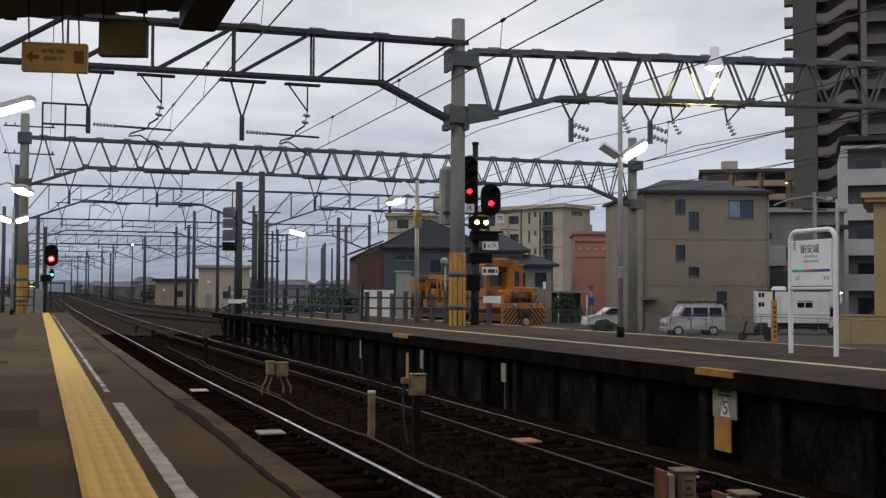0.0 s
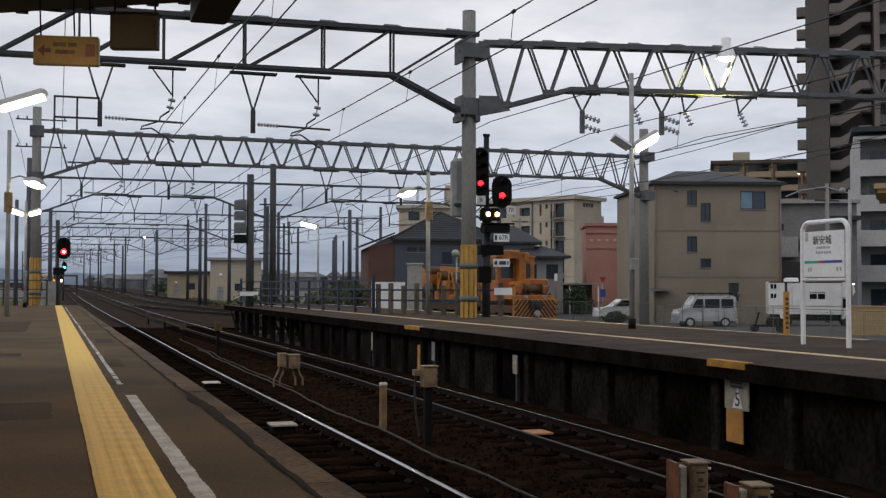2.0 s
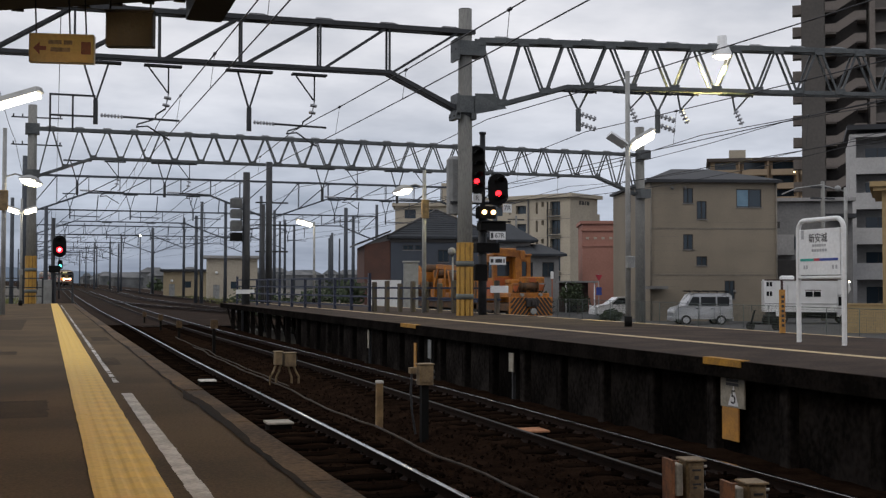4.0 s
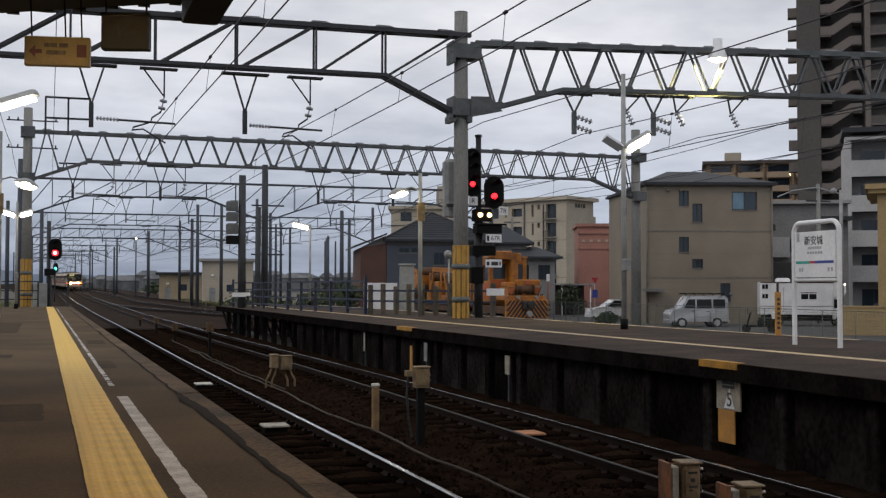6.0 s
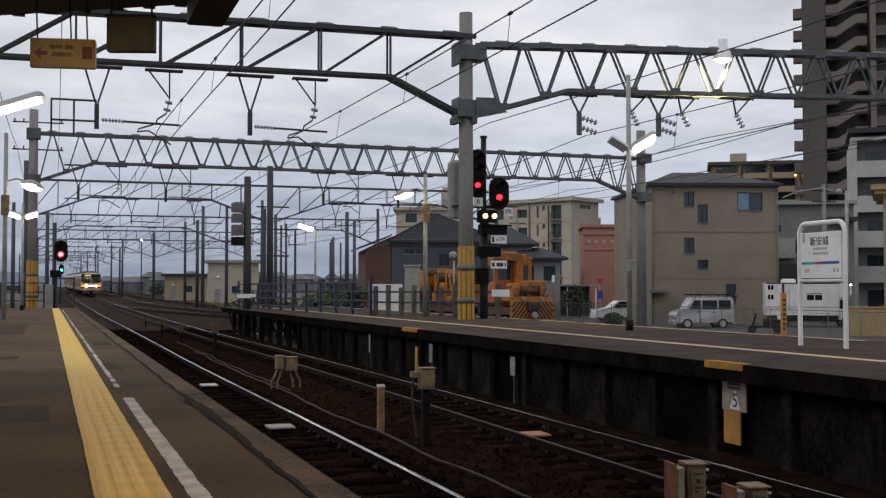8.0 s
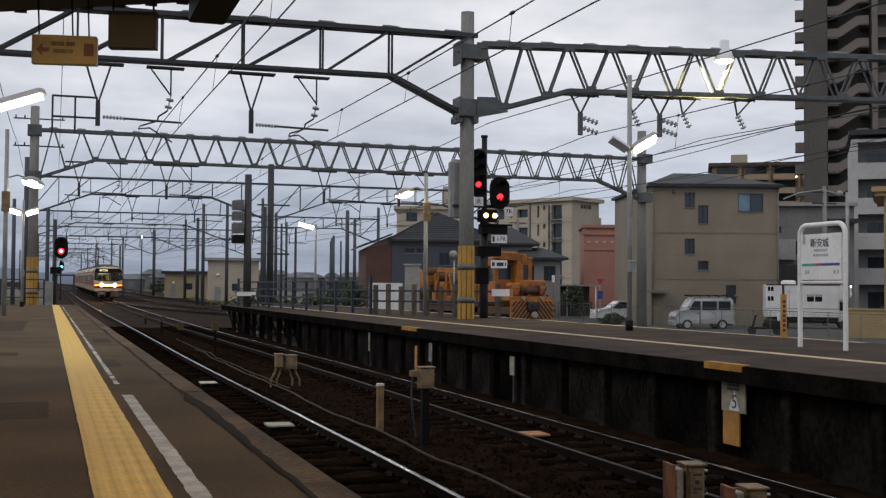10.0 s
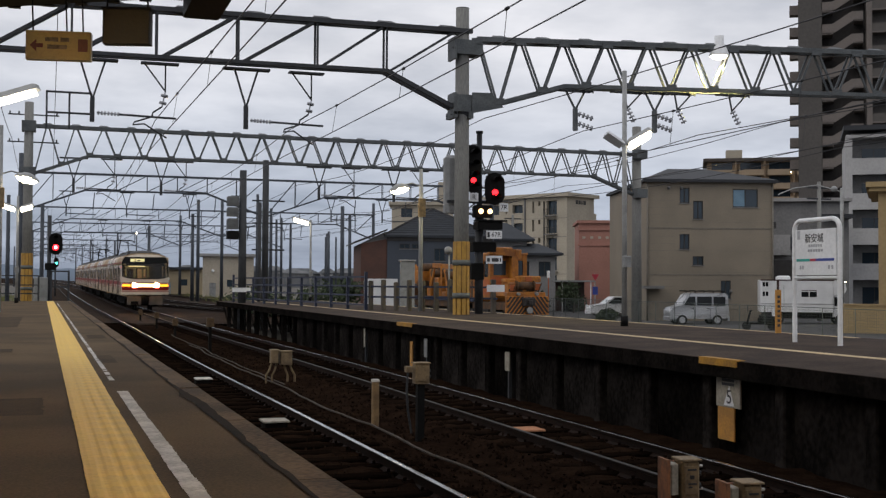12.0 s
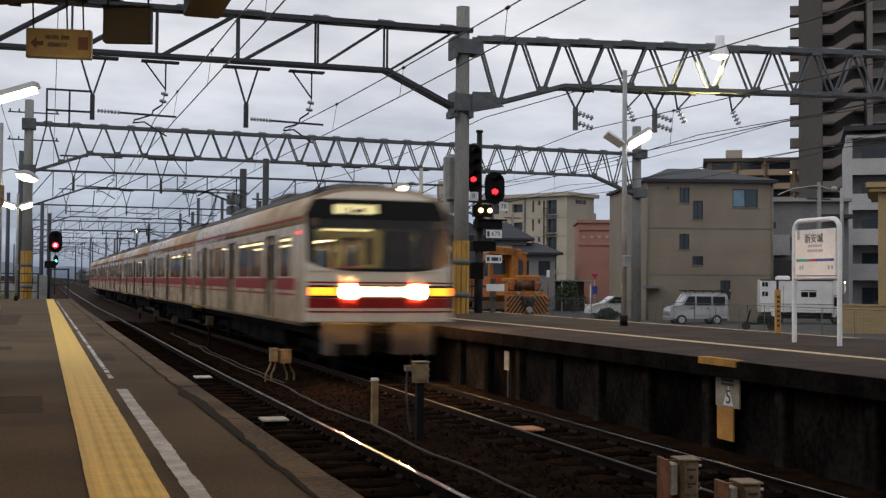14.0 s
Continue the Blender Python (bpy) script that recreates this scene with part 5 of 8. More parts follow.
# ---- between the tracks ----
M["cable"] = mat("dusty_cable", (0.06, 0.045, 0.032), (0.03, 0.022, 0.017), 0.9, scale=4)
M["stake"] = mat("brown_painted_stake", (0.26, 0.165, 0.075), (0.15, 0.095, 0.045), 0.8, scale=6)
def make_track_boxes():
    def lidded(parent, x0, x1, y0, y1, z0, z1):
        b = part("box", Shape().box(x0, x1, y0, y1, z0, z1, cut=0.015), M["tan_box"], parent, "faded tan metal box")
        part("lid", Shape().box(x0 - 0.015, x1 + 0.015, y0 - 0.015, y1 + 0.015, z1, z1 + 0.015, cut=0.006), M["tan_box"], b)
        part("cover_plate", Shape().box(x0 + 0.02, x1 - 0.02, y0 - 0.012, y0 - 0.001, z0 + 0.04, z1 - 0.04), M["tan_box"], b)
        for z in (z0 + 0.1, z1 - 0.1):
            part("hinge", Shape().tube((x1 + 0.01, y0 + 0.03, z - 0.02), (x1 + 0.01, y0 + 0.03, z + 0.02), 0.012, 6), M["dark_steel"], b)
    g = "track boxes"
    for x, y, ya in ((4.82, 8.2, 0.56), (4.84, 7.38, 0.51)):
        t = thing("junction_box", pose(x, y, 0, 0, 0, -8), "faded tan trackside junction box on a rusty stand", "junction box", g)
        lidded(t, -0.03, 0.12, -0.1, 0.08, ya - 0.3, ya)
        part("stand", Shape().box(-0.15, -0.125, -0.09, 0.12, GROUND, ya + 0.01).box(-0.15, 0.1, 0.085, 0.12, GROUND, ya - 0.02), M["rust_plate"], t, "rusty steel stand plate")
        part("terminal", Shape().box(-0.115, -0.05, -0.08, 0.05, ya - 0.27, ya - 0.02, cut=0.01), M["plate_tan"], t)
        for a, b, z, h in ((0.01, 0.085, ya - 0.075, 0.016), (0.03, 0.065, ya - 0.14, 0.03), (0.015, 0.085, ya - 0.185, 0.014), (0.02, 0.05, ya - 0.21, 0.012)):
            part("text_bar", Shape().box(a, b, -0.116, -0.113, z, z + h), M["ink"], t)
        for z in (ya - 0.045, ya - 0.225):
            part("bolt", Shape().tube((0.12, -0.06, z), (0.155, -0.06, z), 0.011, 8), M["worn_white"], t, "pale bolt end")
        part("cable_conduit", Shape().path([(0.04, 0.0, ya - 0.3), (0.05, 0.02, ya - 0.5), (0.0, 0.1, -0.2)], 0.022, 8), M["dark_steel"], t)
    t = thing("junction_box", pose(4.88, 15.3, 0), "tan junction box on a thick dark post", "junction box", g)
    lidded(t, -0.085, 0.115, -0.09, 0.09, 0.58, 0.86)
    part("post", Shape().box(-0.045, 0.055, -0.05, 0.05, GROUND, 0.58), M["black"], t, "thick dark post")
    part("cable_pipe", Shape().path([(-0.17, 0, 0.8), (-0.19, 0, 0.5), (-0.17, 0, 0.2), (-0.12, 0, -0.1)], 0.016, 8), M["dark_steel"], t)
    part("pipe_head", Shape().box(-0.21, -0.12, -0.05, 0.05, 0.74, 0.82), M["tan_box"], t)
    t = thing("marker_stake", pose(4.74, 17.1, 0), "tan square trackside marker stake", "stake")
    part("stake", Shape().box(-0.05, 0.05, -0.05, 0.05, GROUND, 0.46, cut=0.012), M["stake"], t)
    part("stake_cap", Shape().box(-0.055, 0.055, -0.055, 0.055, 0.46, 0.5, cut=0.01), M["worn_white"], t)
    t = thing("junction_box", pose(4.8, 25.1, 0), "two tan junction boxes on bent pipe legs", "junction box", g)
    lidded(t, -0.01, 0.24, -0.12, 0.12, 0.18, 0.47)
    lidded(t, -0.22, -0.06, -0.12, 0.12, 0.22, 0.5)
    for x, d in ((-0.19, -0.12), (-0.08, -0.1), (0.08, 0.08), (0.2, 0.12)):
        part("pipe_leg", Shape().path([(x, 0, 0.2), (x + d * 0.5, 0, 0.05), (x + d, 0, -0.05), (x + d, 0, -0.22)], 0.024, 8), M["tan_box"], t, "bent pipe leg")
    for y, h in ((37.2, 0.85), (56.6, 0.55), (67.0, 0.45), (48.0, 0.5)):
        t = thing("junction_box", pose(4.85, y, 0), "small dull brown trackside box on a post", "junction box", g)
        part("box", Shape().box(-0.11, 0.11, -0.11, 0.11, h - 0.28, h, cut=0.015), M["coping"], t)
        part("post", Shape().box(-0.045, 0.045, -0.045, 0.045, GROUND, h - 0.28), M["train_dark_metal"], t)
    for x, y, mm, w in ((3.10, 16.62, "plate_tan", 0.2), (6.22, 14.65, "beacon", 0.2), (3.04, 24.3, "worn_white", 0.18), (2.1, 33.0, "worn_white", 0.2), (2.1, 36.0, "worn_white", 0.2)):
        t = thing("track_beacon", pose(x, y, 0), "flat pale train control beacon between the rails", "beacon", "track beacons")
        part("plate", Shape().box(-w * 0.95, w * 0.95, -0.2, 0.2, -0.035, -0.008, cut=0.01), M[mm], t)
        part("bracket", Shape().box(-0.16, 0.16, -0.16, 0.2, -0.2, -0.036), M["train_dark_metal"], t, "black mounting under the plate")
    rnd = random.Random(5)
    for x0, ya, yb, r in ((4.50, 9, 40, 0.018), (4.66, 24, 48, 0.014)):
        pts = [(x0 + 0.12 * noise.noise((y * 0.35, x0, 0)) + 0.03 * rnd.random(), y, -0.15 + 0.02 * noise.noise((y, x0, 2))) for y in [ya + (yb - ya) * i / 40 for i in range(41)]]
        solid("track_cable", Shape().path(pts, r, 6), M["cable"], "dusty cable lying on the ballast between the tracks", "cable", "track cables")


make_track_boxes()


# ---- fences ----
def make_fences():
    fe = thing("platform_fence", pose(0, 0, 0), "dark blue steel railing across the platform end", "fence", "fences")
    a, b = Vector((8.42, 56.2, PLAT)), Vector((10.2, 38.1, PLAT))
    n = 10
    for i in range(n + 1):
        p = a.lerp(b, i / n)
        part("post", Shape().box(p.x - 0.05, p.x + 0.05, p.y - 0.05, p.y + 0.05, PLAT - 0.03, PLAT + (1.3 if i in (0, n) else 1.15)), M["blue_fence"], fe)
    for z in (0.18, 0.5, 0.82, 1.13):
        part("rail", Shape().bar(a + Vector((0, 0, z)), b + Vector((0, 0, z)), 0.05, 0.06), M["blue_fence"], fe)
    fe = thing("post_fence", pose(0, 0, 0), "weathered grey timber posts with blue rails behind the platform", "fence", "fences")
    a, b = Vector((10.3, 38.3, PLAT)), Vector((13.2, 33.6, PLAT))
    for i in range(10):
        p = a.lerp(b, (i + 0.3) / 9.5)
        h = 1.0 + 0.05 * math.sin(i * 2.3)
        part("post", Shape().box(p.x - 0.075, p.x + 0.075, p.y - 0.075, p.y + 0.075, PLAT - 0.03, PLAT + h, cut=0.02), M["old_wood"], fe)
    for z in (0.45, 0.8):
        part("rail", Shape().bar(a + Vector((0, -0.09, z)), b + Vector((0, -0.09, z)), 0.03, 0.06), M["blue_fence"], fe)
    # mesh fence along the parking lot
    fe = thing("mesh_fence", pose(0, 0, 0), "low grey-green wire mesh fence along the parking lot", "fence", "fences")
    a, b = Vector((26.5, 26, GROUND)), Vector((29.0, 66, GROUND))
    for i in range(21):
        p = a.lerp(b, i / 20)
        part("post", Shape().tube((p.x, p.y, GROUND - 0.05), (p.x, p.y, GROUND + 1.5), 0.016, 8), M["mesh_fence"], fe)
    for z in (0.1, 1.5):
        part("rail", Shape().tube(a + Vector((0, 0, z)), b + Vector((0, 0, z)), 0.013, 6), M["mesh_fence"], fe)
    s = Shape()
    for i in range(400):
        p = a.lerp(b, i / 400)
        s.tube((p.x, p.y, GROUND + 0.1), (p.x, p.y, GROUND + 1.5), 0.004, 3, caps=False)
    for i in range(14):
        s.tube(a + Vector((0, 0, 0.1 + 0.1 * i)), b + Vector((0, 0, 0.1 + 0.1 * i)), 0.004, 3, caps=False)
    tagged(part("mesh_wire", s, M["mesh_fence"], fe), kind="stuff")
    fe = thing("white_wall", pose(0, 0, 0), "low white panel wall beside the yard", "wall")
    part("panel", Shape().box(19.2, 21.4, 72, 72.2, GROUND, 2.3), M["white"], fe)
    # railings past the west platform
    fe = thing("platform_fence", pose(0, 0, 0), "dark railing past the end of the west platform", "fence", "fences")
    for i in range(7):
        x = -6.2 + i * 0.95
        part("post", Shape().box(x - 0.04, x + 0.04, 57.2, 57.28, PLAT - 0.03, PLAT + 1.2), M["dark_steel"], fe)
    for z in (0.35, 0.75, 1.18):
        part("rail", Shape().bar((-6.2, 57.2, PLAT + z), (-0.5, 57.2, PLAT + z), 0.04, 0.05), M["dark_steel"], fe)
    solid("relay_cabinet", Shape().box(-0.75, -0.1, 60.5, 61.2, GROUND, 2.2, cut=0.03), M["grey_box"], "pale grey relay cabinet past the platform end", "cabinet")
    solid("white_cabinet", Shape().box(-0.36, 0.36, -0.35, 0.35, GROUND, 3.08, cut=0.03).box(-0.42, 0.42, -0.4, 0.4, 3.09, 3.17, cut=0.02), M["grey_box"], "tall pale cabinet in the yard", "cabinet", m=pose(16.85, 55.0, 0, 0, 0, -15))
    solid("street_mirror", Shape().tube((12.75, 36.8, PLAT), (12.75, 36.8, 3.0), 0.03, 8).ball((12.7, 36.75, 3.1), 0.14, 16, 8), M["grey_box"], "round pale mirror on a post", "mirror")


make_fences()


# ---- orange maintenance vehicle on the siding ----
M["crane_orange"] = mat("orange_machine_paint", (0.43, 0.155, 0.009), (0.20, 0.066, 0.007), 0.5, scale=2, fine=18)
M["crane_deep"] = mat("deep_orange_panel", (0.40, 0.095, 0.018), (0.31, 0.075, 0.016), 0.5, scale=2)
M["crane_dark"] = mat("oily_brown_machine_paint", (0.11, 0.05, 0.016), (0.045, 0.024, 0.012), 0.7, scale=3, fine=18)
M["hazard"] = mat("black_hazard_paint", (0.02, 0.015, 0.014), None, 0.6, scale=4)


def make_crane_car():
    v = thing("maintenance_crane_car", pose(25.04, 59.0, 0), "orange railway maintenance crane car with a striped buffer beam", "rail vehicle")

    def p(name, shape, mm, parent=v, label=""):
        return part(name, shape, M[mm], parent, label)
    p("frame", Shape().box(-1.2, 1.2, 0.25, 19.5, 0.55, 0.95, cut=0.03), "crane_dark")
    bb = p("buffer_beam", Shape().box(-1.27, 1.27, -0.05, 0.2, 0.3, 1.32, cut=0.03), "crane_orange", label="orange buffer beam with black diagonal stripes")
    for i in range(9):
        for sx in (-1, 1):
            x0, x1 = 0.05 + i * 0.23 - 0.75, 0.05 + i * 0.23 - 0.63
            za, zb = 1.3 - max(0.0, -x0) * 1.3, 1.3 - min(0.98, max(0.0, 1.26 - x1) * 1.3)
            if za > zb + 0.05:
                q = [((x0 + (1.3 - z) / 1.3 + w) * sx, -0.055, z) for z, w in ((za, 0), (za, 0.145), (zb, 0.145), (zb, 0))]
                p("hazard_stripe", Shape().add(q, [(0, 1, 2, 3) if sx < 0 else (3, 2, 1, 0)]), "hazard", bb)
    p("coupler", Shape().box(-0.36, 0.36, -0.35, 0.0, 0.8, 1.25, cut=0.05).box(-0.12, 0.12, -0.5, -0.3, 0.9, 1.12, cut=0.03), "hazard", bb)
    p("front_deck", Shape().box(-1.15, 1.15, 0.1, 2.5, 1.32, 1.55, cut=0.04), "crane_orange")
    p("winch", Shape().box(-0.95, 0.75, 0.4, 1.6, 1.55, 2.1, cut=0.08).box(-0.3, 0.95, 0.3, 1.2, 2.1, 2.45, cut=0.06).box(-1.0, -0.4, 0.7, 1.5, 2.1, 2.3, cut=0.05), "crane_orange")
    p("winch_drum", Shape().tube((-0.5, 0.32, 1.9), (0.45, 0.32, 1.9), 0.22, 14).tube((-0.55, 0.32, 1.9), (-0.5, 0.32, 1.9), 0.3, 14).tube((0.45, 0.32, 1.9), (0.5, 0.32, 1.9), 0.3, 14), "crane_dark")
    for x0, x1, z0, z1 in ((-0.9, -0.62, 1.62, 1.95), (0.56, 0.9, 1.66, 2.02), (0.0, 0.4, 2.16, 2.4)):
        p("access_plate", Shape().box(x0, x1, 0.27, 0.32 if z0 > 2 else 0.42, z0, z1, cut=0.01), "crane_deep")
    cab = p("cab", Shape().facade(2.3, 2.5, [(0.22, 1.0, 1.3, 2.15), (1.35, 2.05, 1.3, 2.15)], 0.08, m=Matrix.Translation((-1.15, 2.8, 1.2)))
            .facade(2.4, 2.5, [(0.3, 1.0, 1.2, 2.1), (1.3, 2.1, 1.2, 2.1)], 0.08, m=Matrix.Translation((-1.15, 5.2, 1.2)) @ pose(0, 0, 0, 0, 0, -90))
            .box(-1.02, 1.14, 2.92, 5.1, 1.2, 3.6).box(-1.2, 1.2, 2.7, 5.3, 3.7, 3.8, cut=0.05), "crane_orange", label="orange driver's cab")
    for x0, w in ((-0.93, 0.78), (0.2, 0.7)):
        p("cab_window", Shape().box(x0, x0 + w, 2.86, 2.88, 2.5, 3.35), "pane", cab)
    for y in (4.2, 3.1):
        p("cab_window", Shape().box(-1.085, -1.06, y - 0.1, y + 0.75, 2.4, 3.3), "pane", cab)
    p("cab_panel", Shape().box(-1.1, 0.1, 2.78, 2.796, 1.6, 2.42), "crane_deep", cab)
    p("side_panel", Shape().box(-1.168, -1.152, 2.9, 5.1, 1.35, 2.25), "crane_deep", cab)
    p("engine_hood", Shape().box(-1.1, 1.1, 5.5, 8.2, 0.95, 2.6, cut=0.06), "crane_orange")
    for i in range(5):
        p("hood_slat", Shape().box(-1.13, -1.1, 5.7 + i * 0.5, 6.0 + i * 0.5, 1.2, 2.2), "crane_dark")
    p("crane_column", Shape().box(-0.1, 0.32, 2.05, 2.6, 1.55, 3.6, cut=0.05).box(-0.2, 0.42, 1.95, 2.7, 1.55, 1.8, cut=0.04), "crane_orange")
    p("crane_boom", Shape().bar((0.4, 2.3, 3.78), (-1.45, 2.3, 3.9), 0.34, 0.36).bar((-1.2, 2.12, 3.72), (0.2, 2.12, 3.62), 0.1, 0.1).box(0.18, 0.5, 2.0, 2.6, 3.45, 3.98, cut=0.06), "crane_orange", label="folded orange crane boom")
    p("rear_gear", Shape().box(-1.0, 0.4, 12.5, 13.3, 0.95, 2.4, cut=0.05).box(-0.5, 0.5, 15.0, 16.0, 0.95, 3.0, cut=0.06).bar((-0.3, 10.5, 3.05), (-0.3, 15.5, 3.25), 0.28, 0.3).bar((-0.6, 11, 1.2), (0.2, 13.5, 2.6), 0.16, 0.16)
      .box(-1.1, -0.3, 16.4, 17.3, 2.2, 2.9, cut=0.05).box(-0.9, -0.5, 17.6, 18.4, 2.0, 3.2, cut=0.05), "crane_orange")
    for y, z, r in ((11.3, 2.5, 0.32), (14.2, 2.7, 0.28), (16.6, 3.1, 0.3), (17.2, 1.9, 0.36), (13.6, 2.0, 0.4)):
        p("drum", Shape().tube((-0.9, y, z), (0.3, y, z), r, 14), "crane_dark")
    for y0, z0, y1, z1 in ((10.4, 1.0, 11.6, 2.9), (12.0, 1.2, 12.2, 3.2), (14.4, 1.0, 13.6, 3.1), (16.2, 1.0, 17.8, 3.3), (15.6, 2.2, 18.6, 2.4), (18.8, 1.0, 18.8, 3.0)):
        p("strut", Shape().bar((-1.0, y0, z0), (-0.9, y1, z1), 0.11, 0.11), "crane_orange")
    p("tool_crate", Shape().box(-1.1, 0.9, 17.6, 19.2, 0.95, 1.9, cut=0.04), "crane_dark")
    p("hose_reel", Shape().tube((-1.0, 10.3, 1.6), (0.8, 10.3, 1.6), 0.55, 18), "hazard")
    for y in (1.8, 4.6, 15.0, 18.0):
        s = Shape()
        for x in (-0.5335, 0.5335):
            s.tube((x - 0.07, y, 0.42), (x + 0.07, y, 0.42), 0.42, 20)
        s.tube((-0.6, y, 0.42), (0.6, y, 0.42), 0.07, 8)
        p("wheelset", s, "train_black")
    for x0, z0, x1, z1, y in ((-1.2, 1.55, -1.2, 2.3, 2.5), (1.1, 1.55, 1.1, 2.5, 2.4), (-1.25, 0.5, -1.25, 1.3, 2.4)):
        p("handrail", Shape().tube((x0, y, z0), (x1, y, z1), 0.03, 6), "crane_deep")
    for x in (-0.75, -0.25, 0.25, 0.75):      # pipes and black gap panels over the front deck
        p("pipe", Shape().path([(x, 0.2, 1.56), (x + 0.05, 0.15, 1.8), (x + 0.2, 0.25, 2.05)], 0.035, 6), "crane_dark")
    # flat black panels stand in for shaded gaps in the machinery
    p("gap_shade_panel", Shape().box(-0.95, -0.15, 0.36, 0.4, 1.58, 1.74).box(0.1, 0.75, 0.36, 0.4, 1.6, 1.7), "hazard")
    p("buffer_disc", Shape().tube((0, -0.42, 0.55), (0, -0.2, 0.55), 0.17, 16), "grey_box", bb, "pale round buffer")
    p("side_pole", Shape().tube((1.35, 0.2, 1.0), (1.35, 0.2, 2.75), 0.03, 8), "crane_deep")
    p("pole_lamp", Shape().box(1.28, 1.42, 0.12, 0.28, 2.35, 2.75, cut=0.02), "white")
    p("window_trim", Shape().box(-0.97, -0.93, 2.84, 2.85, 2.46, 3.39).box(-0.15, -0.11, 2.84, 2.85, 2.46, 3.39).box(0.16, 0.2, 2.84, 2.85, 2.46, 3.39).box(0.9, 0.94, 2.84, 2.85, 2.46, 3.39), "crane_dark", cab)
    p("roof_drum", Shape().tube((-1.0, 2.55, 3.95), (0.1, 2.55, 3.95), 0.16, 14), "crane_orange")
    p("exhaust_stack", Shape().tube((0.7, 6.0, 2.5), (0.7, 6.0, 3.3), 0.09, 10), "hazard")
    p("step_board", Shape().box(-1.35, -1.15, 2.6, 4.8, 0.45, 0.55), "hazard")
    p("fuel_tank", Shape().box(-1.2, -0.4, 5.4, 7.6, 0.25, 0.9, cut=0.06), "hazard")
    p("side_beam", Shape().box(-1.32, -1.22, 5.0, 19.5, 0.95, 1.2), "blue_fence", label="blue side beam")
    for y, z in ((9.2, 1.7), (10.9, 1.5), (14.0, 1.8)):
        p("hydraulic_unit", Shape().box(-1.05, -0.2, y, y + 0.8, 0.95, z, cut=0.05).tube((-0.6, y + 0.4, z), (-0.6, y + 0.4, z + 0.35), 0.16, 10), "crane_orange")
    p("hose", Shape().path([(-0.9, 8.2, 2.0), (-1.1, 9.0, 1.4), (-0.9, 10.0, 2.2), (-0.8, 11.5, 1.6)], 0.05, 6), "hazard")
    for x in (-0.9, 0.35):
        p("bumper_wheel_guard", Shape().box(x, x + 0.55, -0.1, 0.1, 0.02, 0.26), "hazard", bb)
    for x in (-0.55, 0.55):
        p("marker_lamp", Shape().tube((x, -0.12, 1.45), (x, 0.12, 1.45), 0.09, 14), "grey_box", bb)


M["train_black"] = mat("black_wheel_steel", (0.03, 0.028, 0.027), None, 0.6, 0.4, scale=4)
make_crane_car()

# ---- vehicles on the parking lot ----
M["silver"] = mat("silver_car_paint", (0.50, 0.51, 0.53), (0.42, 0.43, 0.45), 0.3, 0.4, scale=1, bump=0)
M["tyre"] = mat("black_tyre", (0.02, 0.02, 0.02), None, 0.85, scale=8)
M["car_white"] = mat("white_car_paint", (0.74, 0.75, 0.77), (0.66, 0.67, 0.69), 0.3, scale=1, bump=0)


def wheel(parent, x, y, r=0.29):
    w = part("wheel", Shape().tube((x, y - 0.09, r), (x, y + 0.09, r), r, 22), M["tyre"], parent)
    part("rim", Shape().tube((x, y - 0.1, r), (x, y + 0.1, r), r * 0.62, 18), M["silver"], w)


